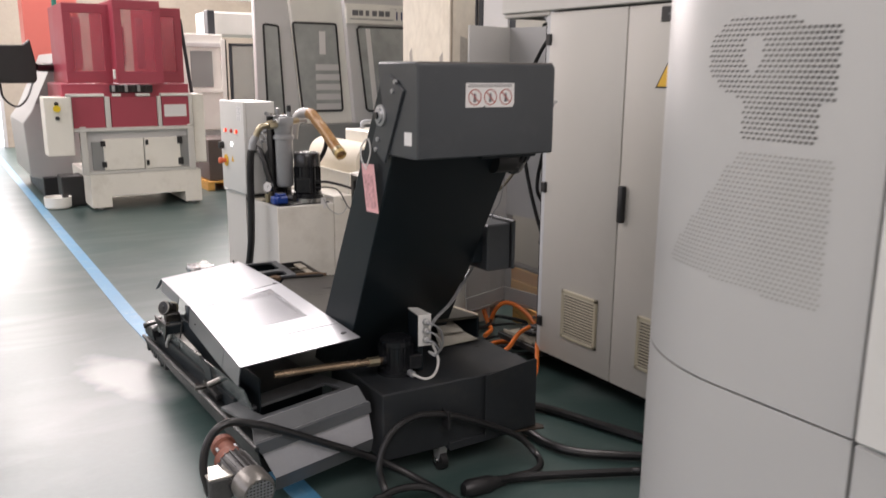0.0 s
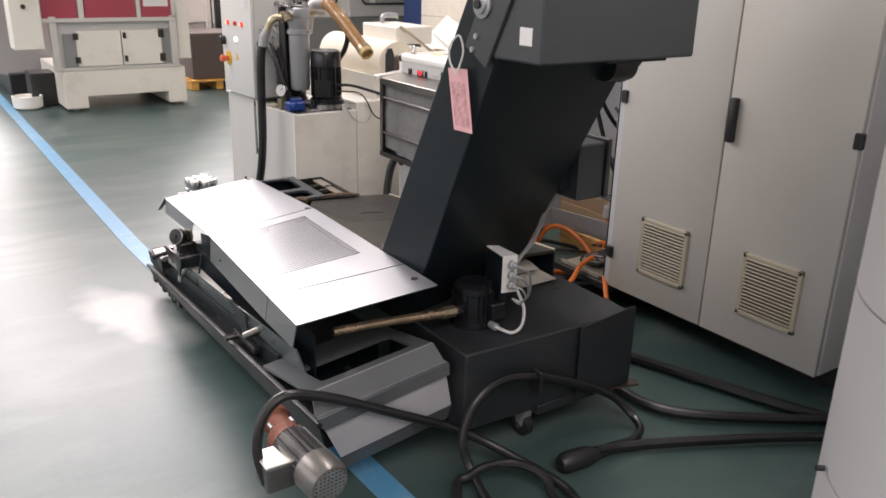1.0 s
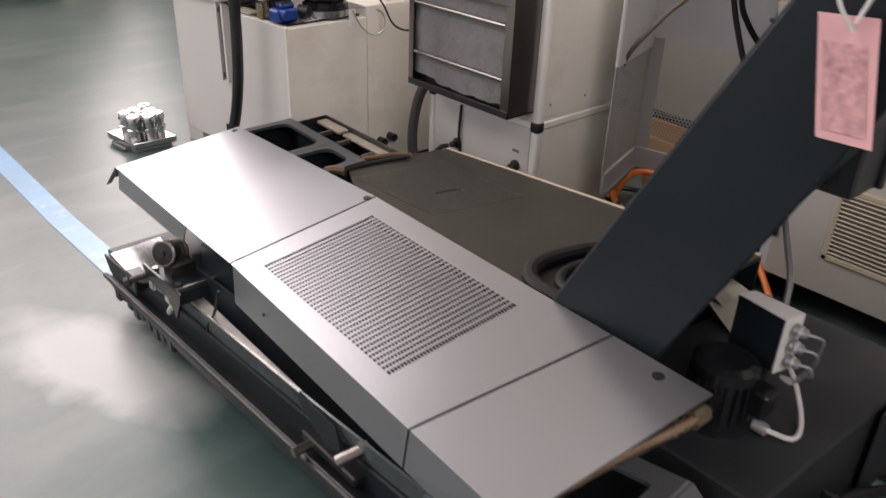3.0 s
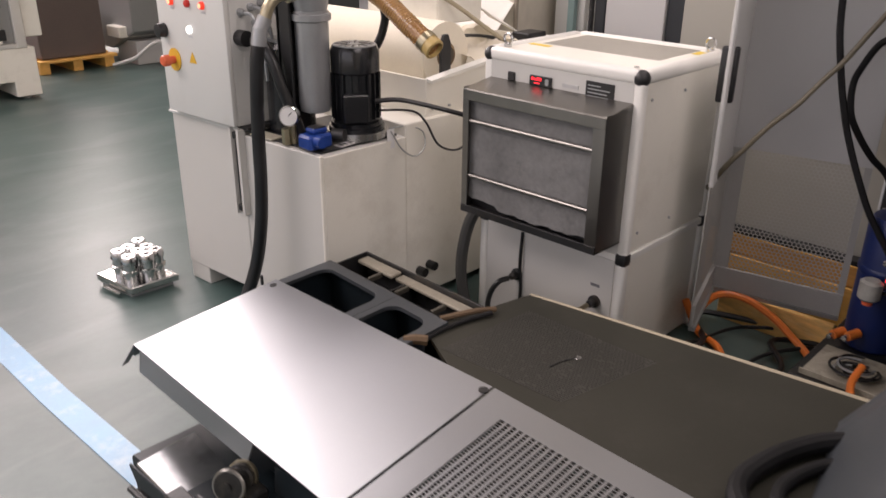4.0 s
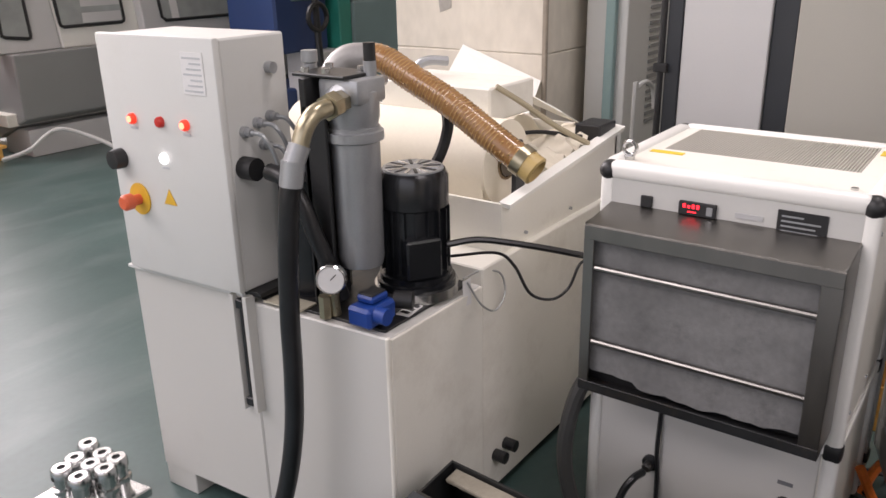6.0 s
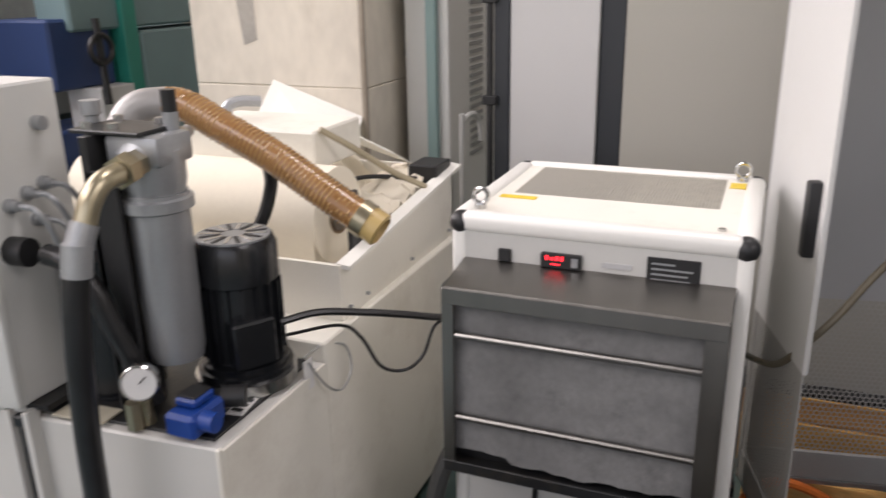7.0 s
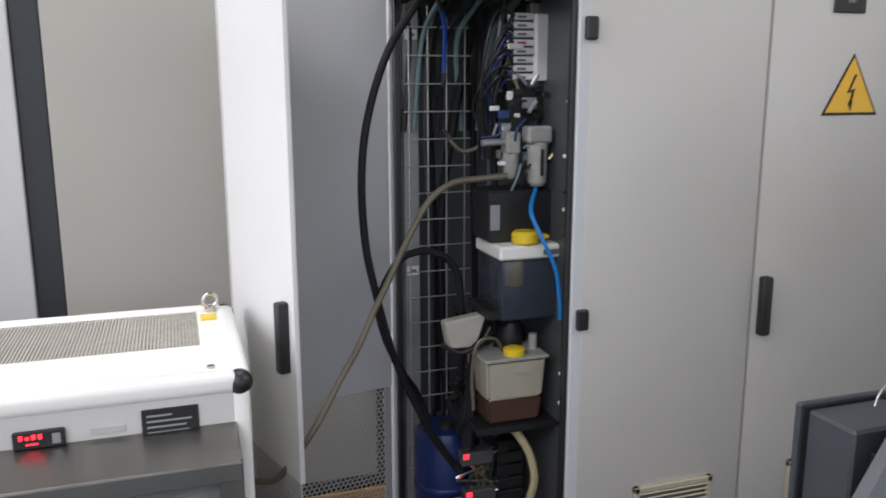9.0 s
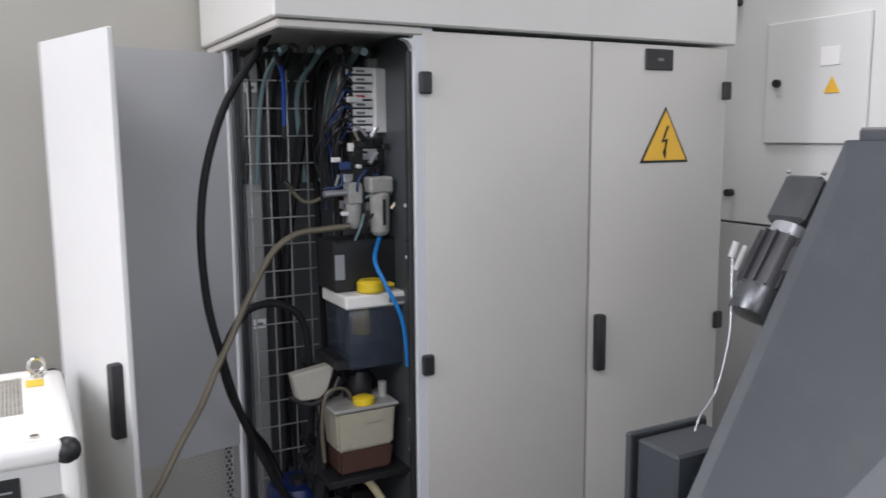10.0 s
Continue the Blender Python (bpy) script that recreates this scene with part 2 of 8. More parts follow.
PAPERWHITE = surf("white_filter_paper", (0.80, 0.79, 0.74), 0.85, 0, 0.04, 4, 80, 0.15)
AMBER = surf("amber_suction_hose", (0.29, 0.145, 0.050), 0.28, 0, 0.2, 10, 90, 0.05, dirt=(0.38, 0.23, 0.10), dirty=0.5, dscale=9, coat=0.3)
SILVERHOSE = surf("silver_grey_hose", (0.36, 0.35, 0.34), 0.4, 0.2, 0.1, 10, 90, 0.05)
BEIGEHOSE = surf("dirty_beige_hose", (0.12, 0.103, 0.07), 0.45, 0, 0.2, 10, 90, 0.05)
WHITECABLE = surf("pale_grey_cable", (0.55, 0.55, 0.53), 0.45, 0, 0.1)
FLEECE = surf("grey_filter_mat", (0.185, 0.185, 0.183), 0.9, 0, 0.25, 5, 60, 0.5, dirt=(0.03, 0.03, 0.03), dirty=0.8, dscale=5)
VENT = surf("beige_vent_plastic", (0.40, 0.365, 0.27), 0.5, 0, 0.05)
# Darker vent tone stands in for the shade between the louvres.
VENTHOLE = surf("vent_back", (0.16, 0.145, 0.11), 0.8)
WOOD = planks("raw_timber", (0.80, 0.44, 0.11), (0.86, 0.56, 0.20))
OSB = surf("chip_board", (0.82, 0.50, 0.17), 0.8, 0, 0.3, 25, 60, 0.5, dirt=(0.75, 0.55, 0.28), dirty=0.9, dscale=22, stretch=(1, 0.4, 1.6))
REDPAINT = surf("crimson_paint", (0.36, 0.050, 0.078), 0.45, 0, 0.06, 2, 200, 0.05)
REDGLASS = clear("crimson_tinted_screen", (0.46, 0.085, 0.12), 0.10, 0.5)
SALMON = surf("salmon_red_paint", (0.62, 0.16, 0.13), 0.5, 0, 0.05, 2, 200, 0.05)
ALU = surf("aluminium_profile", (0.62, 0.61, 0.58), 0.38, 0.35, 0.04, 6, 150, 0.03)
CONCRETE = surf("bare_concrete", (0.40, 0.36, 0.30), 0.85, 0, 0.10, 1.6, 30, 0.5, dirt=(0.22, 0.19, 0.15), dirty=0.5, dscale=1.8)
COLUMN = surf("painted_concrete_column", (0.74, 0.68, 0.58), 0.8, 0, 0.16, 1.6, 22, 0.5, dirt=(0.44, 0.375, 0.29), dirty=0.6, dscale=1.7, stretch=(1, 1, 0.55))
PLASTER = surf("pale_wall_plaster", (0.60, 0.57, 0.50), 0.85, 0, 0.05, 1.2, 60, 0.3)
PANELWARM = surf("warm_grey_panel", (0.44, 0.425, 0.375), 0.5, 0, 0.04, 1.2, 200, 0.05)
PANELPALE = surf("pale_grey_panel", (0.60, 0.595, 0.59), 0.5, 0, 0.04, 1.2, 200, 0.05)
DARKSTRIP = surf("charcoal_strip", (0.028, 0.032, 0.038), 0.5, 0, 0.1, 2, 200, 0.05)
TEAL = surf("teal_paint", (0.02, 0.22, 0.17), 0.45, 0, 0.08)
TEALGREY = surf("teal_grey_paint", (0.16, 0.24, 0.25), 0.5, 0, 0.08)
NAVY = surf("navy_paint", (0.02, 0.045, 0.14), 0.5, 0, 0.1)
MACHGREY = surf("mid_grey_paint", (0.26, 0.265, 0.26), 0.5, 0, 0.06, 1.5, 200, 0.05)
BROWN = surf("dull_brown_case", (0.13, 0.10, 0.09), 0.6, 0, 0.12)
GLASS = clear("window_pane", (0.30, 0.33, 0.33), 0.06, 0.45)
SMOKE = clear("smoky_tank_plastic", (0.05, 0.06, 0.08), 0.15, 0.75)
MILKY = surf("milky_tank_plastic", (0.40, 0.375, 0.29), 0.3, 0, 0.05)
OIL = surf("brown_red_oil", (0.085, 0.046, 0.034), 0.3, 0, 0.1)
LAMPRED = glow("lit_red_lamp_rim", (0.8, 0.05, 0.02), 0.9)
LAMPCORE = glow("lit_orange_lamp_core", (1.0, 0.33, 0.18), 2.2)
LAMPWHITE = glow("lit_white_lamp", (1.0, 1.0, 0.98), 3.0)
LEDRED = glow("red_led", (1.0, 0.02, 0.03), 3.0)
# Pale patches mix wear with the glare that washes the line out.
BLUETAPE = surf("blue_floor_paint", (0.085, 0.28, 0.46), 0.36, 0, 0.1, 6, 90, 0.05, dirt=(0.30, 0.42, 0.47), dirty=0.75, dscale=9, spec=1.0)


def floor_material():
    """Worn green coating with a wiped whitish film, streaks and one dried pale stain beside the conveyor."""
    m = surf("grey_green_floor_coating", (0.050, 0.087, 0.081), 0.36, 0, 0.16, 0.9, 35, 0.05, dirt=(0.080, 0.122, 0.114), dirty=0.6, dscale=2.2, rvar=0.06, spec=0.5)
    n, ln = m.node_tree.nodes, m.node_tree.links.new
    p = n["Principled BSDF"]
    old = p.inputs["Base Color"].links[0].from_socket
    tc = n.new("ShaderNodeTexCoord")
    wob = n.new("ShaderNodeTexNoise")
    wob.inputs["Scale"].default_value, wob.inputs["Detail"].default_value = 5.0, 6
    ln(tc.outputs["Object"], wob.inputs["Vector"])
    shift = n.new("ShaderNodeMixRGB")
    shift.blend_type = "ADD"
    shift.inputs["Fac"].default_value = 0.22
    ln(tc.outputs["Object"], shift.inputs["Color1"]), ln(wob.outputs["Color"], shift.inputs["Color2"])
    place = n.new("ShaderNodeMapping")
    place.vector_type = "TEXTURE"
    place.inputs["Location"].default_value = (2.34, -1.67, 0.31)
    place.inputs["Rotation"].default_value = (0, 0, radians(17))
    place.inputs["Scale"].default_value = (0.19, 0.46, 1.0)
    ln(shift.outputs[0], place.inputs["Vector"])
    dist = n.new("ShaderNodeVectorMath")
    dist.operation = "LENGTH"
    ln(place.outputs[0], dist.inputs[0])
    spot = n.new("ShaderNodeMapRange")
    spot.inputs["From Min"].default_value, spot.inputs["From Max"].default_value = 1.05, 0.55
    spot.inputs["To Max"].default_value = 0.58
    ln(dist.outputs["Value"], spot.inputs["Value"])
    streak_at = n.new("ShaderNodeMapping")
    streak_at.inputs["Rotation"].default_value = (0, 0, radians(35))
    streak_at.inputs["Scale"].default_value = (0.7, 1.9, 1)
    ln(tc.outputs["Object"], streak_at.inputs["Vector"])
    streak = n.new("ShaderNodeTexNoise")
    streak.inputs["Scale"].default_value, streak.inputs["Detail"].default_value, streak.inputs["Distortion"].default_value = 1.6, 7, 0.8
    ln(streak_at.outputs[0], streak.inputs["Vector"])
    film = n.new("ShaderNodeMapRange")
    film.inputs["From Min"].default_value, film.inputs["From Max"].default_value = 0.48, 0.75
    film.inputs["To Max"].default_value = 0.12
    ln(streak.outputs["Fac"], film.inputs["Value"])
    most = n.new("ShaderNodeMath")
    most.operation = "MAXIMUM"
    ln(spot.outputs[0], most.inputs[0]), ln(film.outputs[0], most.inputs[1])
    mix = n.new("ShaderNodeMixRGB")
    mix.inputs["Color2"].default_value = (0.46, 0.48, 0.47, 1)
    ln(most.outputs[0], mix.inputs["Fac"]), ln(old, mix.inputs["Color1"])
    ln(mix.outputs[0], p.inputs["Base Color"])
    return m


FLOOR = floor_material()

# ---- the hall ----
solo("floor", box(B(), (-12, -6.5, -0.2), (9, 18.4, 0.0), 0), FLOOR, "grey-green glossy coated workshop floor", "floor", kind="structure")
bm = B()
for a, b in (((1.095, -6.0), (1.062, 2.0)), ((1.062, 2.0), (0.968, 5.2)), ((0.968, 5.2), (0.968, 8.8)), ((0.968, 8.8), (0.975, 18.0))):
    bm.faces.new([bm.verts.new((x + w, y, 0.003)) for (x, y), w in ((a, -0.046), (a, 0.046), (b, 0.046), (b, -0.046))])
bmesh.ops.remove_doubles(bm, verts=bm.verts, dist=0.001)
bmesh.ops.solidify(bm, geom=bm.faces[:], thickness=0.008)
solo("floor_marking", bm, BLUETAPE, "worn light blue line painted on the floor", "floor marking", kind="structure")
bm = B()
for lo, hi in (((-7, 18, 0), (0.2, 18.3, 6.5)), ((0.2, 18, 2.4), (0.6, 18.3, 6.5)), ((1.27, 18, 0), (7.4, 18.3, 3.0)), ((0.6, 18, 2.4), (1.27, 18.3, 3.0)), ((0.6, 18, 6.3), (7.4, 18.3, 6.5)), ((7.4, 18, 0), (8.7, 18.3, 6.5))):
    box(bm, lo, hi, 0)
solo("wall_north", bm, CONCRETE, "bare concrete hall wall with a high window", "wall", kind="structure")
bm = B()
for lo, hi in (((-7.3, -6.5, 0), (-7, 18.3, 1.7)), ((-7.3, -6.5, 5.1), (-7, 18.3, 6.5)), ((-7.3, -6.5, 1.7), (-7, -2.5, 5.1)), ((-7.3, 12.5, 1.7), (-7, 18.3, 5.1))):
    box(bm, lo, hi, 0)
solo("wall_west", bm, PLASTER, "pale plastered hall wall with a window band", "wall", kind="structure")
solo("wall_east", box(B(), (8.7, -6.5, 0), (9, 18.3, 6.5), 0), CONCRETE, "bare concrete hall wall", "wall", kind="structure")
solo("wall_south", box(B(), (-7, -6.8, 0), (8.7, -6.5, 6.5), 0), PLASTER, "pale plastered hall wall", "wall", kind="structure")
# Unseen ceiling; its openings are cut to suit the overhead lamps.
bm = B()
for lo, hi in (((-7.3, -6.8, 6.5), (9, -5.5, 6.7)), ((-7.3, -5.5, 6.5), (-3.7, -0.9, 6.7)), ((1.3, -5.5, 6.5), (9, -0.9, 6.7)), ((-7.3, -0.9, 6.5), (9, 2.7, 6.7)), ((-7.3, 2.7, 6.5), (2.65, 4.3, 6.7)), ((3.55, 2.7, 6.5), (9, 4.3, 6.7)), ((-7.3, 4.3, 6.5), (9, 5.4, 6.7)), ((-7.3, 5.4, 6.5), (-5.1, 10.0, 6.7)), ((-1.7, 5.4, 6.5), (9, 10.0, 6.7)), ((-7.3, 10.0, 6.5), (-5.1, 11.4, 6.7)), ((-1.7, 10.0, 6.5), (-1.6, 11.4, 6.7)), ((5.2, 10.0, 6.5), (9, 11.4, 6.7)), ((-7.3, 11.4, 6.5), (-1.6, 16.6, 6.7)), ((5.2, 11.4, 6.5), (9, 16.6, 6.7)), ((-7.3, 16.6, 6.5), (9, 18.3, 6.7))):
    box(bm, lo, hi, 0)
solo("ceiling", bm, surf("grey_ceiling_paint", (0.36, 0.35, 0.33), 0.85, 0, 0.05, 1.2, 60, 0.3), "grey hall ceiling with openings for a skylight and added lamps", "ceiling", kind="structure")
gate = thing("door_1", (0.73, 18.1, 0), "open hall doorway with bright daylight outside", "door", kind="structure")
for lo, hi in (((0.2, 17.98, 0.0), (0.26, 18.1, 2.4)), ((1.21, 17.98, 0.0), (1.27, 18.1, 2.4)), ((0.26, 17.98, 2.34), (1.21, 18.1, 2.4))):
    part("door_frame", box(B(), lo, hi, 0.004), COOLGREY, gate)
solo("backdrop", box(B(), (-0.4, 18.36, -0.1), (1.9, 18.4, 3.0), 0), glow("daylight_outside", (0.93, 0.97, 1.0), 2.2), "bright overcast daylight beyond the doorway", "backdrop", kind="structure")
window = thing("window_1", (2.9, 18.1, 3.0), "bright high window with grey metal bars in the far wall", "window", kind="structure")
for k in range(8):
    x = 0.6 + 0.971 * k
    part("window_bar", box(B(), (x - 0.03, 18.05, 3.0), (x + 0.03, 18.12, 6.3)), COOLGREY, window)
for z in (4.1, 5.2):
    part("window_rail", box(B(), (0.6, 18.05, z - 0.03), (7.4, 18.12, z + 0.03)), COOLGREY, window)

# ---- concrete column and wall pieces behind the coolant unit ----
column = thing("column", (3.82, 5.73, 0), "square concrete column with stains, joints and patches", "column", kind="structure")
for k, (a, b) in enumerate(((0.0, 1.1295), (1.1305, 2.2995), (2.3005, 6.5))):
    part("shaft", box(B(), (3.45, 5.352, a), (4.20, 6.10, b), 0.004), COLUMN, column)
PATCH = surf("grey_filler_patch", (0.40, 0.375, 0.335), 0.85, 0, 0.2, 6, 40, 0.4, dirt=(0.26, 0.225, 0.18), dirty=0.6, dscale=6)
for pts in ([(3.53, 1.50), (3.58, 1.47), (3.61, 1.62), (3.60, 1.80), (3.535, 1.82)], [(3.80, 1.22), (3.86, 1.20), (3.88, 1.30), (3.83, 1.34)]):
    part("patch", prism(B(), pts, "y", 5.3515, 5.3505), PATCH, column, "grey filler patch")
for pts in ([(5.80, 1.30), (5.86, 1.28), (5.88, 1.45), (5.85, 1.60), (5.805, 1.58)], [(5.46, 1.52), (5.51, 1.50), (5.515, 1.66), (5.47, 1.70)], [(5.93, 1.62), (5.975, 1.60), (5.99, 1.70), (5.95, 1.74)]):
    part("patch", prism(B(), pts, "x", 3.4495, 3.4485), PATCH, column, "grey filler patch")
part("angle_strip", box(B(), (3.442, 5.344, 0.0), (3.462, 5.364, 2.6), 0.004), surf("stained_edge_strip", (0.34, 0.29, 0.23), 0.7, 0, 0.2, 4), column, "stained corner edge")


# ---- the machining centre casing ----
casing = thing("machine_casing", (2.3, 0.2, 0), "light grey rounded machine casing with perforated side panels", "machine casing")


def rounded_plan(off=0.0, low=-2.4):
    pts = [(1.5 + off, low)]
    cx, cy, r = 2.0, 1.15, 0.5 - off
    for k in range(0, 19):
        a = math.pi - k * (math.pi / 2) / 18
        pts.append((cx + r * math.cos(a), cy + r * math.sin(a)))
    return pts


def skin(bm, z0, z1, plan, thick=0.02):
    """An upright sheet that follows a plan line, with thickness on its inner side."""
    rows = []
    for i, p in enumerate(plan):
        a, b = Vector(plan[max(i - 1, 0)]), Vector(plan[min(i + 1, len(plan) - 1)])
        d = (b - a).normalized()
        n = Vector((d.y, -d.x))
        q = Vector(p) + n * thick
        rows.append([bm.verts.new((*p, z0)), bm.verts.new((*p, z1)), bm.verts.new((*q, z1)), bm.verts.new((*q, z0))])
    for a, b in zip(rows, rows[1:]):
        for k in range(4):
            bm.faces.new((a[k], a[(k + 1) % 4], b[(k + 1) % 4], b[k]))
    bm.faces.new(rows[0]), bm.faces.new(rows[-1][::-1])
    return bm


curved = [p for p in rounded_plan() if p[1] > 0.83] + [(2.2, 1.65)]
curved = [(1.5, 0.82)] + curved
part("upper_panel", skin(B(), 0.853, 2.3, curved), CASING, casing)
part("lower_panel", skin(B(), 0.413, 0.847, curved), CASING, casing)
part("foot_panel", skin(B(), 0.09, 0.408, curved), CASING, casing)
part("panel_hole", rod(B(), (1.655, 1.520, 0.425), (1.640, 1.532, 0.425), 0.007, 10), BLACK, casing)
part("plinth", skin(B(), 0.0, 0.09, [(x + 0.03, y - 0.03) for x, y in curved]), BLACK, casing, "black recessed plinth")
part("front_panel", box(B(), (1.485, -2.4, 0.853), (1.53, 0.808, 2.3), 0.006), WHITE, casing, "white flat door panel")
part("front_lower_panel", box(B(), (1.495, -2.4, 0.06), (1.53, 0.812, 0.847), 0.006), CASING, casing)
part("casing_roof", prism(B(), [(x + 0.004, y - 0.004) for x, y in [(1.5, -2.4)] + curved] + [(4.63, 1.645), (4.63, -2.4)], "z", 2.302, 2.33, 0.004), CASING, casing, "flat grey casing roof")
part("end_wall", box(B(), (1.51, -2.44, 0.0), (4.63, -2.402, 2.3), 0.004), CASING, casing, "plain grey end wall")
# perforated vent fields on the curved panel
def plan_x(y):
    return 1.5 if y < 1.15 else 2.0 - math.sqrt(max(0.25 - (y - 1.15) ** 2, 0.0))


def punched(inside, y0, y1, z0, z1, pitch, size):
    """Rows of punched holes that follow the curved panel."""
    bm = B()
    step = pitch * 0.866
    for j in range(int((z1 - z0) / step)):
        for i in range(int((y1 - y0) / pitch)):
            y, z = y0 + (i + 0.5 * (j % 2)) * pitch, z0 + j * step
            if inside(y, z):
                s = size * min(1.0, max(0.8, 1.0 - (y - 1.0) * 1.2))
                ring = [(y + pitch * s * math.cos(radians(60 * k)), z + pitch * s * 0.8 * math.sin(radians(60 * k))) for k in range(6)]
                bm.faces.new([bm.verts.new((plan_x(a) - 0.001, a, b)) for a, b in ring])
    return bm


def upper_field(y, z):
    hub = ((y - 1.132) / 0.024) ** 2 + ((z - 1.606) / 0.036) ** 2 < 1
    disc = ((y - 1.118) / 0.138) ** 2 + ((z - 1.604) / 0.092) ** 2 < 1
    return not hub and (disc or (0.932 < y < 1.10 and 1.508 < z < 1.667) or (0.968 < y < 1.148 and 1.424 < z <= 1.51))



DARKHOLES = surf("holes_before_the_fan", (0.17, 0.165, 0.155), 0.7, 0, 0.45, 6, 60, 0)
FAINTHOLES = surf("holes_before_a_plate", (0.35, 0.345, 0.325), 0.6, 0, 0.10, 5, 60, 0)
tagged(part("vent_punching", punched(upper_field, 0.932, 1.26, 1.42, 1.70, 0.0125, 0.40), DARKHOLES, casing, "dark punched vent holes"), kind="stuff")
tagged(part("vent_punching", punched(lambda y, z: y < 1.14 + (1.41 - z) * 0.78 and z > 1.083 + (y - 0.92) * 0.075, 0.925, 1.38, 1.083, 1.415, 0.0125, 0.36), FAINTHOLES, casing, "faint punched vent holes"), kind="stuff")
# the side towards the electrical cabinet
part("side_body", box(B(), (2.2, 1.60, 0.1), (4.6, 1.648, 1.25), 0.004), CASING, casing)
part("side_body_top", box(B(), (2.2, 1.60, 1.256), (4.6, 1.65, 2.3), 0.004), WHITE, casing)
door = part("service_door", box(B(), (2.40, 1.652, 1.548), (2.787, 1.664, 1.958), 0.003), WHITE, casing, "white service door panel")
for x, z in ((2.928, 2.054), (2.734, 1.753), (2.93, 1.364)):
    part("knob", rod(B(), (x, 1.65, z), (x, 1.68, z), 0.014, 14), BLACK, casing, "black round latch")
part("label_plate", box(B(), (2.50, 1.664, 1.80), (2.57, 1.667, 1.86), 0.001), LABEL, door)
part("warning_sticker", prism(B(), [(2.495, 1.712), (2.553, 1.712), (2.524, 1.765)], "y", 1.664, 1.667), SIGNYEL, door, "small yellow warning triangle")
part("back_body", box(B(), (4.6, -2.4, 0.0), (4.64, 1.65, 2.3), 0), CASING, casing)

# ---- electrical cabinet with an open service bay ----
X0, XB, Y0, Y1, YS, YB = 2.58, 3.06, 2.078, 3.486, 2.60, 3.122
cabinet = thing("electrical_cabinet", (2.82, 2.78, 0), "light grey electrical cabinet with an open corner bay of hoses", "cabinet")
part("body", box(B(), (X0 + 0.022, Y0, 0.135), (XB, YB - 0.03, 1.835), 0.004), COOLGREY, cabinet)
part("plinth", box(B(), (2.80, Y0 + 0.02, 0.0), (XB + 0.2, Y1, 0.13), 0.003), BLACK, cabinet, "black recessed plinth")
part("hood", box(B(), (X0 - 0.012, Y0 - 0.02, 1.848), (XB + 0.25, Y1 + 0.012, 2.35), 0.005), GREY, cabinet)
part("bay_floor", box(B(), (X0, YB - 0.02, 0.10), (XB + 0.2, Y1, 0.135), 0.003), DARKMET, cabinet)
# Sheet colour is darkened to carry the shade inside the bay.
BAYDARK = surf("bay_shaded_sheet", (0.075, 0.083, 0.086), 0.4, 0.1, 0.1, 2, 150, 0.05)
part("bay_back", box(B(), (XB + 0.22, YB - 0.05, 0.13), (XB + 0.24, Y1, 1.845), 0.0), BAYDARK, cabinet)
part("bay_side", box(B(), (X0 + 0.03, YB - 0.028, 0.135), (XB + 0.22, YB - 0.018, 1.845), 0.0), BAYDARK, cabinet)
bm = B()
box(bm, (X0 + 0.002, YB - 0.03, 0.135), (X0 + 0.03, YB + 0.026, 1.845), 0.004)
prism(bm, [(YB + 0.024, 1.818), (YB + 0.024, 1.788), (YB + 0.030, 1.803), (YB + 0.040, 1.813), (YB + 0.056, 1.818)], "x", X0 + 0.003, X0 + 0.028)
part("bay_post", bm, COOLGREY, cabinet)
part("bay_seal", box(B(), (X0 + 0.008, YB + 0.0265, 0.14), (X0 + 0.028, YB + 0.040, 1.79), 0.004), BLACK, cabinet, "black rubber door seal")
part("bay_header", box(B(), (X0 - 0.002, YB, 1.826), (X0 + 0.03, Y1, 1.846), 0.004), CABGREY, cabinet)
part("bay_header", box(B(), (X0, Y1 - 0.028, 1.826), (XB + 0.22, Y1 + 0.002, 1.846), 0.004), CABGREY, cabinet)
part("hinge_post", box(B(), (3.115, 3.435, 0.135), (3.165, 3.475, 1.84), 0.004), COOLGREY, cabinet)
part("bay_seal", box(B(), (3.096, 3.443, 0.14), (3.114, 3.463, 1.835), 0.003), BLACK, cabinet, "black rubber door seal")


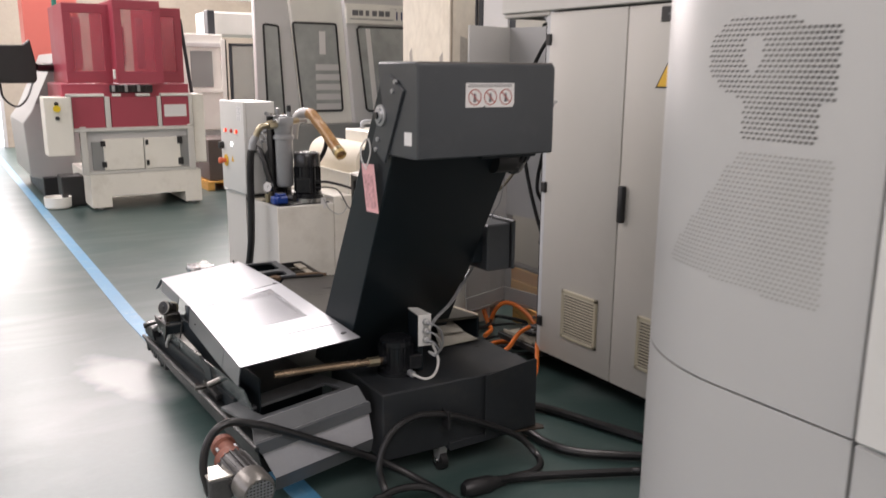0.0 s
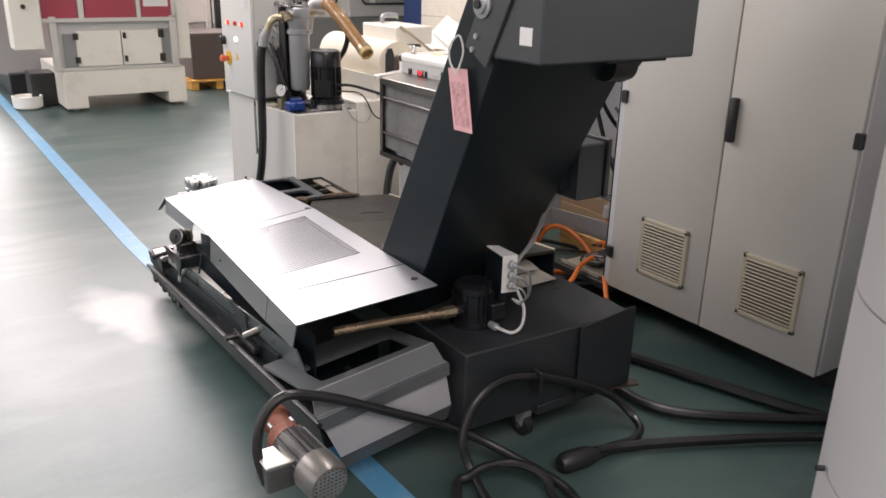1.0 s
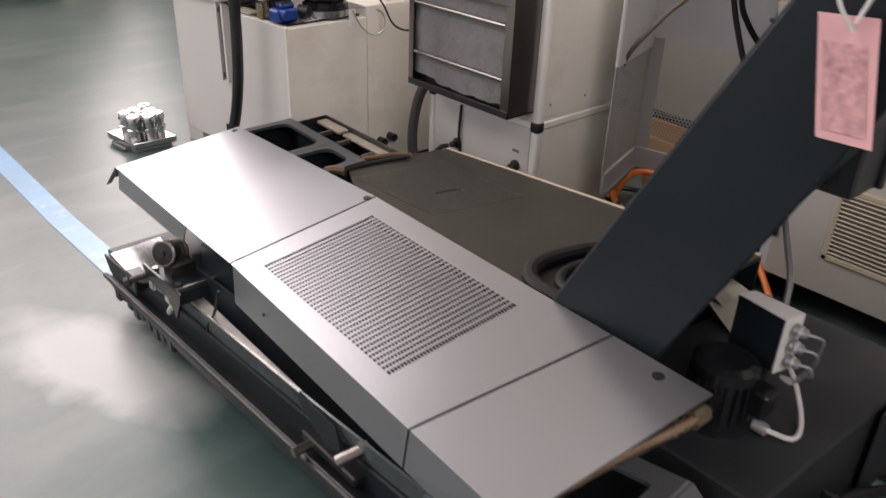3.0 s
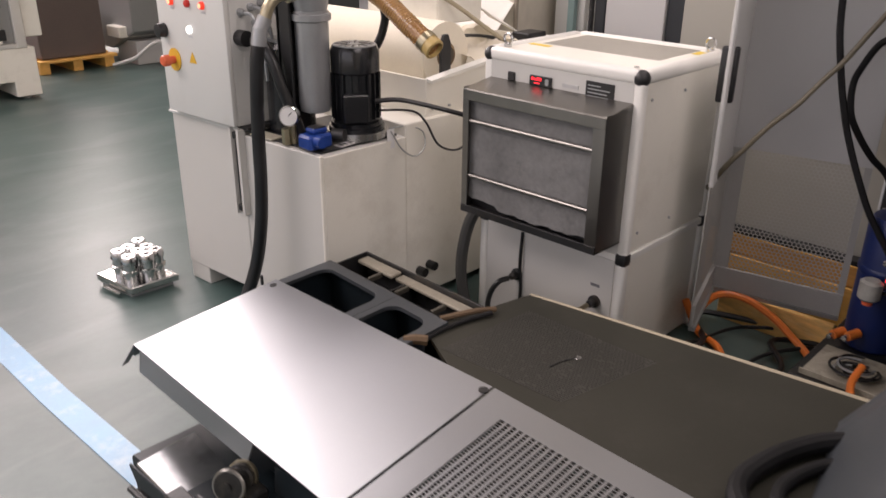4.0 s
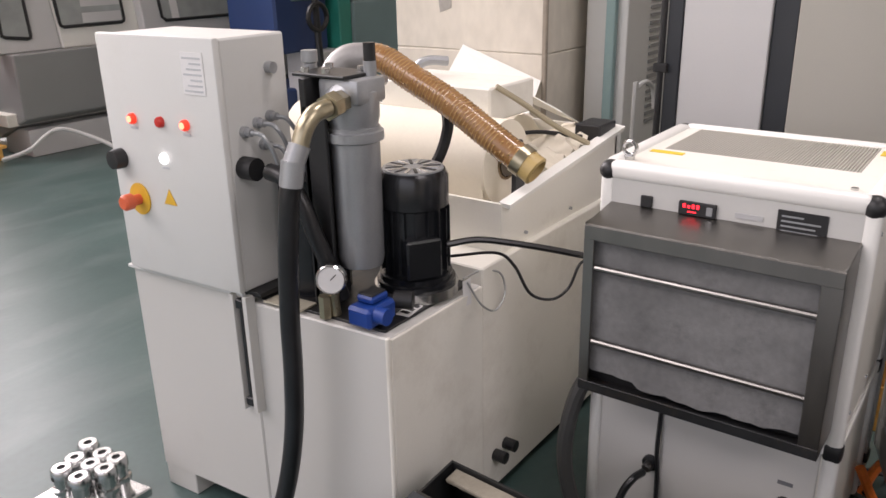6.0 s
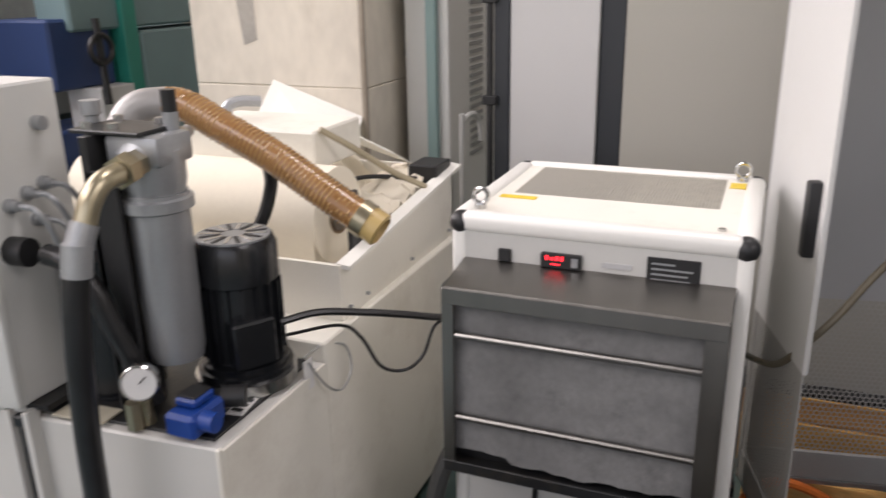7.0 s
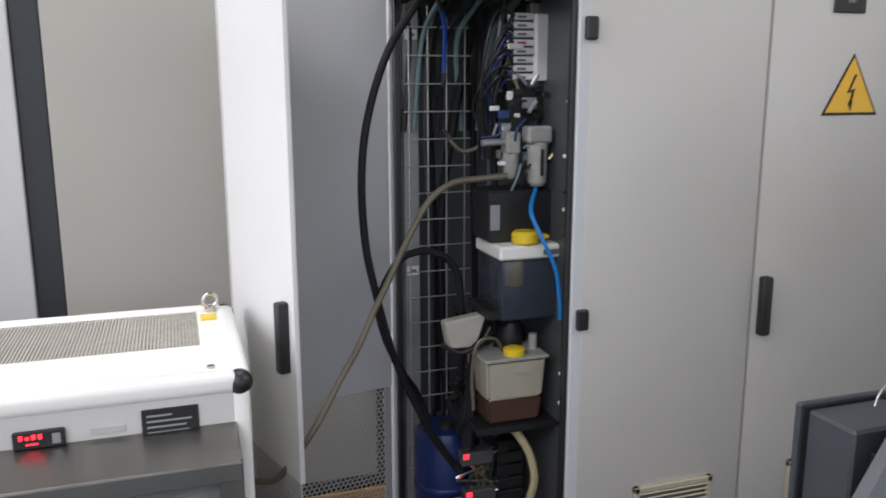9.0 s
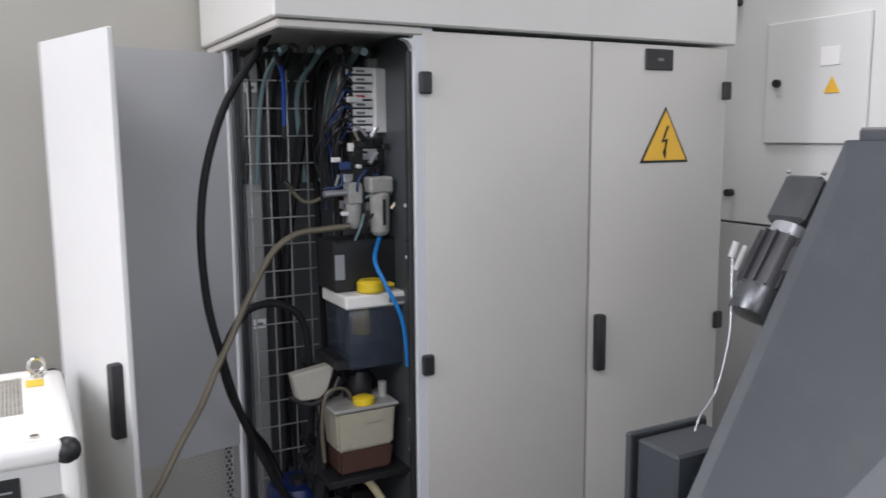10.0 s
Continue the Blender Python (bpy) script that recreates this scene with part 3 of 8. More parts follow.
def cabinet_door(y0, y1, vent_y, handle_y=None, hinges=()):
    d = part("door", box(B(), (X0, y0 + 0.003, 0.135), (X0 + 0.02, y1 - 0.003, 1.838), 0.005, seg=2), CABGREY, cabinet)
    bm = B()
    za, zb, ya, yb = 0.262, 0.510, vent_y - 0.125, vent_y + 0.125
    for lo, hi in (((ya, za), (yb, za + 0.018)), ((ya, zb - 0.018), (yb, zb)), ((ya, za), (ya + 0.018, zb)), ((yb - 0.018, za), (yb, zb))):
        box(bm, (X0 - 0.014, *lo), (X0 + 0.004, *hi), 0.003)
    v = part("vent", bm, VENT, d, "beige plastic louvred vent")
    # Dark sheet puts that shade behind the louvres.
    part("vent_back", box(B(), (X0 - 0.004, ya + 0.01, za + 0.01), (X0 - 0.001, yb - 0.01, zb - 0.01), 0), VENTHOLE, d)
    for k in range(15):
        z = za + 0.026 + k * 0.0142
        m = Matrix.Translation((X0 - 0.008, vent_y, z)) @ Matrix.Rotation(radians(32), 4, "Y")
        part("louvre", box(B(), (-0.008, -0.108, -0.0022), (0.008, 0.108, 0.0022), 0, m), VENT, d)
    if handle_y:
        part("handle", box(B(), (X0 - 0.028, handle_y - 0.016, 0.905), (X0 + 0.001, handle_y + 0.016, 1.072), 0.008, seg=2), BLACK, d, "black swing handle")
    for y, z in hinges:
        part("hinge", box(B(), (X0 - 0.012, y - 0.016, z - 0.027), (X0 + 0.01, y + 0.016, z + 0.027), 0.004), BLACK, d, "black hinge")
    return d


cabinet_door(YS, YB, 2.822, None, ((YB - 0.004, 1.713), (YB - 0.004, 0.998), (YB - 0.004, 0.30)))
right = cabinet_door(Y0, YS, 2.31, 2.567, ((Y0 + 0.006, 1.713), (Y0 + 0.006, 0.998)))
part("door_panel_display", box(B(), (X0 - 0.006, 2.305, 1.766), (X0 + 0.001, 2.411, 1.826), 0.003), BLACK, right, "small black display window")
part("display_text", box(B(), (X0 - 0.0075, 2.345, 1.792), (X0 - 0.005, 2.368, 1.800), 0), INK, right)


def warning_triangle(parent, x, y, z, half, high):
    part("sign_border", prism(B(), [(y - half, z), (y + half, z), (y, z + high)], "x", x - 0.0015, x, 0.0), BLACK, parent, "black triangle border")
    q = 0.87
    part("sign_face", prism(B(), [(y - half * q, z + high * 0.045), (y + half * q, z + high * 0.045), (y, z + high * 0.93)], "x", x - 0.0035, x - 0.001), SIGNYEL, parent, "yellow high-voltage triangle")
    s = high
    bolt = [(0.03, 0.66), (-0.10, 0.36), (0.0, 0.385), (-0.035, 0.13), (-0.06, 0.20), (0.0, 0.07), (0.02, 0.215), (-0.005, 0.17), (0.05, 0.43), (-0.045, 0.405), (0.075, 0.66)]
    part("lightning_symbol", prism(B(), [(y - a * s, z + b * s) for a, b in bolt], "x", x - 0.0055, x - 0.003), BLACK, parent, "black lightning arrow")


sign = thing("warning_sign", (X0 - 0.005, 2.327, 1.50), "yellow high-voltage warning triangle on the cabinet door", "sign")
warning_triangle(sign, X0 - 0.0005, 2.327, 1.50, 0.095, 0.163)

# open corner door: hinge, outer corner and free edge in plan
HX, HY, CX, CY, FX, FY = 3.05, 3.50, 2.965, 3.952, 2.592, 3.838
corner_door = thing("open_corner_door", (2.9, 3.8, 0), "open bent corner door, white outside with perforated foot", "cabinet door")
DOORWHITE = surf("white_door_paint", (0.58, 0.58, 0.565), 0.45, 0, 0.03, 1.6, 260, 0.06, dirt=(0.42, 0.40, 0.36), dirty=0.25, dscale=3)


def upright(a, b, z0, z1, thick):
    return slab(B(), ((*a, z0), (*b, z0), (*b, z1), (*a, z1)), thick)


part("inner_leaf", upright((HX, HY), (CX, CY), 0.70, 1.81, 0.012), INNERGREY, corner_door, "grey inner face")
def leaf_foot(a, b, top, m0, m1, sheet, frame_, open_):
    """The foot of a door leaf: margins, bottom rail with a pale lip, and the perforated sheet between them."""
    a, b = Vector(a), Vector(b)
    long_ = (b - a).length
    part("foot_margin", upright(a, a + (b - a) * (m0 / long_), 0.155, top, 0.004), frame_, corner_door)
    part("foot_margin", upright(b - (b - a) * (m1 / long_), b, 0.155, top, 0.004), frame_, corner_door)
    part("bottom_rail", upright(a, b, 0.155, 0.236, 0.014), frame_, corner_door)
    part("rail_lip", upright(a, b, 0.140, 0.154, 0.022), GALV, corner_door, "pale bent lip")
    n_ = Vector((-(b - a).y, (b - a).x)).normalized() * 0.002
    tagged(part("perforated_sheet", honeycomb(B(), lambda u, v: (*(a + (b - a) * (u / long_) + n_), v), m0 - 0.012, long_ - m1 + 0.012, 0.232, top + 0.004, 0.0150, open_), sheet, corner_door, "perforated sheet of round holes"), kind="stuff")


# Foot greys are darkened copies of the leaf paint that carry its shade.
FOOTGREY = surf("shaded_foot_grey", (0.33, 0.325, 0.31), 0.5, 0, 0.06)
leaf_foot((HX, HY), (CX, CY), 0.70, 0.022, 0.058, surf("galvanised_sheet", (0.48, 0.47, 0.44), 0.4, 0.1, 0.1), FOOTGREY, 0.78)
part("outer_leaf", upright((CX, CY), (FX, FY), 0.66, 1.81, 0.012), DOORWHITE, corner_door, "white outer face")
# Outer foot, darkened the same way for shade.
FOOTDARK = surf("shaded_foot_dark", (0.36, 0.355, 0.335), 0.55, 0, 0.08)
leaf_foot((CX, CY), (FX, FY), 0.66, 0.03, 0.03, FOOTDARK, FOOTDARK, 0.30)
part("corner_edge", box(B(), (CX + 0.001, CY - 0.010, 0.14), (CX + 0.009, CY - 0.001, 1.81), 0.002), WHITE, corner_door, "bright folded corner edge")
part("edge_return", box(B(), (FX - 0.003, FY - 0.010, 0.66), (FX + 0.012, FY + 0.002, 1.81), 0.002), DOORWHITE, corner_door)
d = (Vector((FX, FY)) - Vector((CX, CY))).normalized()
hp = Vector((FX, FY)) - d * 0.045
m = Matrix.Translation((hp.x, hp.y, 1.01)) @ Matrix.Rotation(math.atan2(d.y, d.x), 4, "Z")
part("handle", box(B(), (-0.015, -0.026, -0.085), (0.015, 0.026, 0.085), 0.006, m, 2), BLACK, corner_door, "black swing handle")

# ---- chip conveyor ----
conveyor = thing("chip_conveyor", (1.6, 2.9, 0), "dark grey chip conveyor with a steep chute and pale loose lids", "chip conveyor")
# steep chute and its discharge head
bm = prism(B(), [(3.13, 0.33), (2.462, 1.572), (2.40, 1.285), (2.84, 0.34)], "x", 1.322, 1.885)
for v in bm.verts:
    if v.co.x > 1.6 and v.co.y > 3.0:
        v.co.y = 3.225
    elif v.co.x > 1.6 and v.co.z > 1.5:
        v.co.y = 2.478
    elif v.co.x > 1.6:
        v.co.y = 2.992 if v.co.z < 1.0 else 2.448
bmesh.ops.bevel(bm, geom=list(bm.edges), offset=0.004, segments=1, affect="EDGES")
part("chute", bm, BLUEBLACK, conveyor, "blue-black painted steep chute")
# Added lighter sheet carries the light falling on the chute's north slope.
part("chute_cover", slab(B(), [(1.324, 3.117, 0.355), (1.883, 3.212, 0.355), (1.883, 2.485, 1.567), (1.324, 2.468, 1.567)], 0.003, (0, 1, 0.5)), ANTHRACITE, conveyor, "lighter anthracite sheet for the chute's lit slope")
head = part("discharge_head", prism(B(), [(2.21, 1.285), (2.21, 1.578), (2.225, 1.592), (2.475, 1.592), (2.475, 1.55), (2.40, 1.285)], "x", 1.306, 1.862, 0.005), ANTHRACITE, conveyor, "anthracite box-shaped discharge head")
part("head_top_edge", box(B(), (1.312, 2.222, 1.589), (1.858, 2.472, 1.5945), 0.001), surf("worn_grey_edge", (0.16, 0.15, 0.14), 0.6), head, "worn pale top edge")
m = Matrix.Translation((1.303, 2.40, 1.405)) @ Matrix.Rotation(math.atan2(0.53, 1.0), 4, "X")
part("bearing_plate", box(B(), (-0.006, -0.055, -0.14), (0.004, 0.055, 0.14), 0.003, m), ANTHRACITE, head, "bolted bearing plate")
part("bearing", lathe(B(), [(0.036, 0), (0.036, 0.008), (0.026, 0.010), (0.024, 0.016), (0.012, 0.018)], (1.299, 2.437, 1.417), (-1, 0, 0), 20), CAST, head, "grey flange bearing")
part("shaft_end", rod(B(), (1.285, 2.437, 1.417), (1.274, 2.437, 1.417), 0.012, 12), DARKMET, head)
for y, z in ((2.352, 1.50), (2.475, 1.30), (2.335, 1.53), (2.46, 1.335)):
    part("bolt", rod(B(), (1.300, y, z), (1.291, y, z), 0.008, 8), CAST, head)
part("head_lip", box(B(), (1.62, 2.30, 1.265), (1.86, 2.44, 1.287), 0.003), BLUEBLACK, head)
part("chute_roller", rod(B(), (1.79, 2.475, 1.235), (1.884, 2.475, 1.235), 0.048, 18), BLACK, head, "black roller under the head")
part("side_cheek", prism(B(), [(2.47, 1.30), (2.60, 1.31), (2.56, 1.20), (2.50, 1.20)], "x", 1.75, 1.886, 0.004), BLUEBLACK, head)

label = thing("safety_label", (1.585, 2.208, 1.45), "torn white label with three red prohibition circles", "label")
part("label_sheet", prism(B(), [(1.486, 1.449), (1.555, 1.449), (1.561, 1.456), (1.568, 1.449), (1.676, 1.448), (1.683, 1.462), (1.682, 1.527), (1.487, 1.528)], "y", 2.2085, 2.2072), LABEL, label)
for k in range(3):
    x = 1.522 + 0.0625 * k
    bm = B()
    for a in range(18):
        a0, a1 = 2 * math.pi * a / 18, 2 * math.pi * (a + 1) / 18
        slab(bm, [(x + r * math.cos(t), 2.2062, 1.482 + r * math.sin(t)) for r, t in ((0.0265, a0), (0.0265, a1), (0.023, a1), (0.023, a0))], 0.0005)
    slab(bm, [(x - 0.02, 2.2062, 1.499), (x - 0.017, 2.2062, 1.502), (x + 0.02, 2.2062, 1.465), (x + 0.017, 2.2062, 1.462)], 0.0005)
    part("prohibition_ring", bm, REDINK, label, "red prohibition ring")
    part("pictogram", prism(B(), [(x - 0.006, 1.466), (x + 0.006, 1.466), (x + 0.004, 1.492), (x - 0.003, 1.496)], "y", 2.2069, 2.2064), INK, label)
for z in (1.521, 1.516):
    part("text_bar", box(B(), (1.495, 2.2064, z - 0.0012), (1.672, 2.2069, z + 0.0012), 0), INK, label)
solo("blank_sticker", box(B(), (1.3045, 2.245, 1.328), (1.3058, 2.292, 1.371), 0), LABEL, "small white blank sticker on the conveyor head", "sticker")
tag = thing("inspection_tag", (1.285, 2.5, 1.08), "pink paper tag hanging on a white wire", "tag")
part("tag_card", slab(B(), [(1.296, 2.586, 1.240), (1.304, 2.507, 1.244), (1.302, 2.470, 1.074), (1.294, 2.546, 1.074)], 0.001), PINK, tag)
part("tag_print", slab(B(), [(1.2945, 2.570, 1.205), (1.3005, 2.512, 1.208), (1.2985, 2.482, 1.088), (1.2925, 2.540, 1.088)], 0.0003), surf("tag_print_grey", (0.60, 0.33, 0.34), 0.8, 0, 0.3, 60, 90, 0), tag, "faint print")
part("tag_wire", tube(B(), [(1.286, 2.53, 1.225), (1.280, 2.555, 1.26), (1.285, 2.565, 1.30), (1.300, 2.545, 1.33), (1.298, 2.52, 1.29), (1.288, 2.53, 1.235)], 0.003, 6), WHITECABLE, tag)

# base trough on castors
BASEDARK = surf("dusty_blue_black_paint", (0.018, 0.021, 0.024), 0.5, 0, 0.2, 4, 200, 0.12, dirt=(0.06, 0.055, 0.05), dirty=0.45, dscale=5, spec=0.4)
base = part("base_trough", prism(B(), [(1.318, 2.483), (2.01, 2.452), (2.02, 2.86), (1.32, 2.95)], "z", 0.115, 0.385, 0.005), BASEDARK, conveyor, "blue-black base trough")
part("base_flange", box(B(), (1.60, 2.455, 0.10), (2.03, 2.50, 0.135), 0.003), BASEDARK, base)
part("side_bracket", prism(B(), [(2.46, 0.10), (2.60, 0.10), (2.60, 0.385), (2.46, 0.37)], "x", 2.012, 2.022, 0.002), BASEDARK, base)
part("corner_plate", prism(B(), [(1.90, 2.46), (2.045, 2.42), (2.06, 2.44), (2.02, 2.53), (1.92, 2.52)], "z", 0.10, 0.108, 0.001), surf("rust_brown_plate", (0.06, 0.045, 0.035), 0.55, 0.3, 0.3, 12), base, "rusty brown corner plate")
part("front_plate", prism(B(), [(1.76, 0.12), (2.016, 0.12), (2.016, 0.405), (2.005, 0.412), (1.76, 0.386)], "y", 2.444, 2.449, 0.001), BASEDARK, base, "bent front plate standing off the lid")
part("base_hole", rod(B(), (1.93, 2.76, 0.3845), (1.93, 2.76, 0.3865), 0.013, 14), BLACK, base)
for x, y in ((1.595, 2.52),):
    c = part("castor", prism(B(), [(y - 0.03, 0.115), (y + 0.035, 0.115), (y + 0.012, 0.035), (y - 0.012, 0.035)], "x", x - 0.02, x + 0.02, 0.003), CAST, conveyor, "swivel castor")
    part("castor_wheel", rod(B(), (x - 0.014, y, 0.04), (x + 0.014, y, 0.04), 0.04, 18), BLACK, c)
    part("castor_hub", rod(B(), (x - 0.024, y, 0.04), (x + 0.024, y, 0.04), 0.012, 10), CHROME, c)

# grimy flat cover with a perforated field, reaching to the cooler
part("flat_cover", slab(B(), [(1.30, 2.90, 0.5144), (2.03, 2.90, 0.4720), (1.985, 3.72, 0.4378), (1.963, 4.05, 0.4242), (1.575, 4.10, 0.4444), (1.36, 3.72, 0.4740)], 0.012, (0, 0, 1)), OLIVE, conveyor, "grimy green-grey sheet cover")
part("cover_edge", tube(B(), [(2.035, 2.90, 0.472), (1.99, 3.72, 0.436), (1.968, 4.05, 0.421)], 0.006, 6, 4), surf("worn_tan_edge", (0.36, 0.31, 0.22), 0.6), conveyor, "worn pale edge")
FIELD = [Vector(p) for p in ((1.518, 3.985, 0.4529), (1.869, 3.976, 0.4330), (1.847, 3.559, 0.4530), (1.517, 3.612, 0.4698))]
part("perforated_field", slab(B(), [p + Vector((0, 0, 0.0006)) for p in FIELD], 0.0005, (0, 0, 1)), OLIVEPERF, conveyor, "perforated drain field")
bm = B()
slot_rng = random.Random(5)
for i in range(44):
    for j in range(40):
        fa, fb = (i + 0.5) / 44, (j + 0.5 + 0.25 * (i % 2)) / 40.4
        if slot_rng.random() < 0.06:
            continue
        c = FIELD[0].lerp(FIELD[1], fa).lerp(FIELD[3].lerp(FIELD[2], fa), fb) + Vector((0, 0, 0.0016))
        du, dv = (FIELD[1] - FIELD[0]) / 44 * 0.24, (FIELD[3] - FIELD[0]) / 40 * 0.34
        bm.faces.new([bm.verts.new(c + p) for p in (-du - dv, du - dv, du + dv, -du + dv)])
tagged(part("slotted_field", bm, surf("slot_black", (0.016, 0.015, 0.013), 0.7), conveyor), kind="stuff")
part("cover_wall", slab(B(), [(2.03, 2.90, 0.465), (1.963, 4.05, 0.415), (1.963, 4.05, 0.06), (2.03, 2.90, 0.06)], 0.01), BLUEBLACK, conveyor)
part("cover_wall", slab(B(), [(1.963, 4.05, 0.415), (1.575, 4.10, 0.43), (1.575, 4.10, 0.06), (1.963, 4.05, 0.06)], 0.01), BLUEBLACK, conveyor)
solo("bright_chip", box(B(), (1.718, 3.705, 0.4525), (1.736, 3.718, 0.4545), 0.001), CHROME, "bright bent metal chip on the sheet cover", "metal chip")
solo("metal_shaving", tube(B(), [(1.635, 3.730, 0.4595), (1.68, 3.727, 0.4572), (1.722, 3.714, 0.4550)], 0.0016, 5), DARKMET, "dark thin metal shaving on the sheet cover", "metal shaving")
part("hose_on_cover", tube(B(), [(1.395, 3.01, 0.522), (1.398, 3.11, 0.518), (1.435, 3.165, 0.515), (1.50, 3.190, 0.511), (1.58, 3.185, 0.507), (1.66, 3.165, 0.503), (1.75, 3.12, 0.50), (1.82, 3.04, 0.498)], 0.020, 10), BAYRUBBER, conveyor, "black hose curling out of the chute")
part("hose_on_cover", tube(B(), [(1.44, 3.0, 0.515), (1.455, 3.085, 0.512), (1.51, 3.125, 0.508), (1.59, 3.125, 0.504), (1.68, 3.09, 0.50), (1.74, 3.02, 0.495)], 0.013, 10), BAYRUBBER, conveyor, "thin black hose curling out of the chute")

# settling troughs with rounded openings
def ring_plate(bm, outer, inner, r, z, thick, n=8):
    """A plate with one rounded opening; outer and inner: x0, y0, x1, y1."""
    ix0, iy0, ix1, iy1 = inner
    loop = []
    for cx, cy, a0 in ((ix1 - r, iy1 - r, 0), (ix0 + r, iy1 - r, 90), (ix0 + r, iy0 + r, 180), (ix1 - r, iy0 + r, 270)):
        loop += [(cx + r * math.cos(radians(a0 + 90 * k / n)), cy + r * math.sin(radians(a0 + 90 * k / n))) for k in range(n + 1)]
    ox0, oy0, ox1, oy1 = outer
    rim = []
    for i in range(len(loop)):
        q, k = divmod(i, n + 1)
        corner = ((ox1, oy1), (ox0, oy1), (ox0, oy0), (ox1, oy0))[q]
        p = loop[i]
        f = k / n
        if q % 2 == 0:
            a, b = ((corner[0], p[1]), (p[0], corner[1]))
        else:
            a, b = ((p[0], corner[1]), (corner[0], p[1]))
        rim.append(a if f < 0.45 else (b if f > 0.55 else corner))
    layers = [[bm.verts.new((*p, z - t)) for p in pts] for pts, t in ((rim, 0), (loop, 0), (loop, thick), (rim, thick))]
    m = len(loop)
    for a, b in zip(layers, layers[1:] + layers[:1]):
        for k in range(m):
            bm.faces.new((a[k], a[(k + 1) % m], b[(k + 1) % m], b[k]))
    return bm


turn = Matrix.Translation((1.752, 4.724, 0.388)) @ Matrix(((1.0, 0.187, 0, 0), (0.06, 0.94, 0, 0), (-0.02, -0.105, 1, 0), (0, 0, 0, 1))) @ Matrix.Translation((-1.745, -4.79, -0.395))
part("settling_trough", (lambda b: (ring_plate(b, (1.44, 4.345, 1.745, 4.79), (1.48, 4.385, 1.705, 4.745), 0.05, 0.395, 0.012), b.transform(turn))[0])(B()), ANTHRACITE, conveyor, "anthracite trough plate with a rounded opening")
part("settling_trough", (lambda b: (ring_plate(b, (1.44, 4.08, 1.745, 4.343), (1.48, 4.12, 1.705, 4.315), 0.05, 0.395, 0.012), b.transform(turn))[0])(B()), ANTHRACITE, conveyor, "anthracite trough plate with a rounded opening")
for lo, hi in (((1.44, 4.08, 0.06), (1.452, 4.79, 0.385)), ((1.733, 4.08, 0.06), (1.745, 4.79, 0.385)), ((1.44, 4.778, 0.06), (1.745, 4.79, 0.385)), ((1.44, 4.335, 0.06), (1.745, 4.35, 0.385)), ((1.44, 4.08, 0.05), (1.745, 4.79, 0.06))):
    part("basin_wall", box(B(), lo, hi, 0, turn), BLUEBLACK, conveyor)
part("sludge", box(B(), (1.45, 4.09, 0.05), (1.735, 4.78, 0.24), 0, turn), DARKMET, conveyor, "dark oily sludge")
OFFWOOD = surf("scrap_wood", (0.20, 0.125, 0.065), 0.75, 0, 0.25, 14, 60, 0.4)
part("wood_offcut", box(B(), (1.60, 4.13, 0.27), (1.66, 4.27, 0.30), 0.004, turn @ Matrix.Translation((0, 0, 0)) ), OFFWOOD, conveyor, "brown scrap in the trough")
for lo, hi in (((1.763, 4.10, 0.27), (1.771, 4.80, 0.378)), ((1.913, 4.10, 0.27), (1.921, 4.80, 0.372)), ((1.771, 4.792, 0.27), (1.913, 4.80, 0.372)), ((1.771, 4.47, 0.27), (1.913, 4.478, 0.352)), ((1.771, 4.10, 0.27), (1.913, 4.792, 0.278))):
    part("channel_sheet", box(B(), lo, hi, 0.001, turn), DARKMET, conveyor, "oily channel sheet")
TANLID = surf("oily_tan_lid", (0.34, 0.31, 0.25), 0.4, 0.2, 0.2, 9, dirt=(0.10, 0.085, 0.06), dirty=0.6, dscale=10)
part("channel_lid", box(B(), (1.860, 4.545, 0.352), (1.910, 4.775, 0.364), 0.003, turn), TANLID, conveyor, "dirty pale channel lid")
part("channel_lid", box(B(), (1.872, 4.11, 0.345), (1.912, 4.535, 0.356), 0.003, turn), TANLID, conveyor, "dirty grey channel lid")
for y in (4.22, 4.43, 4.60):
    part("channel_lug", box(B(), (1.800, y, 0.345), (1.860, y + 0.014, 0.362), 0.002, turn), surf("oily_lug", (0.12, 0.11, 0.09), 0.4, 0.5, 0.2) if y == 4.22 else bpy.data.materials["oily_lug"], conveyor)
part("channel_knob", rod(B(), (1.845, 4.36, 0.345), (1.845, 4.36, 0.372), 0.012, 12), BLACK, conveyor)
BARK = surf("dull_offcut_wood", (0.12, 0.075, 0.04), 0.75, 0, 0.25, 14, 60, 0.4)
part("wood_strip", tube(B(), [(1.640, 4.105, 0.446), (1.69, 4.078, 0.452), (1.74, 4.055, 0.453), (1.79, 4.036, 0.446)], 0.0085, 7, 6), BARK, conveyor, "thin curved wooden strip")
part("wood_strip", tube(B(), [(1.478, 4.075, 0.455), (1.495, 4.052, 0.462), (1.515, 4.028, 0.460)], 0.014, 7, 4), BARK, conveyor, "brown wooden stub")
part("edge_seal", tube(B(), [(1.512, 4.045, 0.452), (1.60, 4.052, 0.450), (1.69, 4.045, 0.448), (1.765, 4.028, 0.447)], 0.007, 8, 5), BAYRUBBER, conveyor, "thin black strip along the cover edge")
for x, y, z, q in ((1.60, 4.56, 0.255, CHROME), (1.50, 4.30, 0.262, LABEL), (1.57, 4.22, 0.258, OFFWOOD), (1.66, 4.49, 0.26, CAST)):
    part("trough_scrap", box(B(), (x, y, z - 0.012), (x + 0.035, y + 0.018, z), 0.003, Matrix.Translation((x, y, 0)) @ Matrix.Rotation(x * 9, 4, "Z") @ Matrix.Translation((-x, -y, 0))), q, conveyor, "small scrap in the sludge")
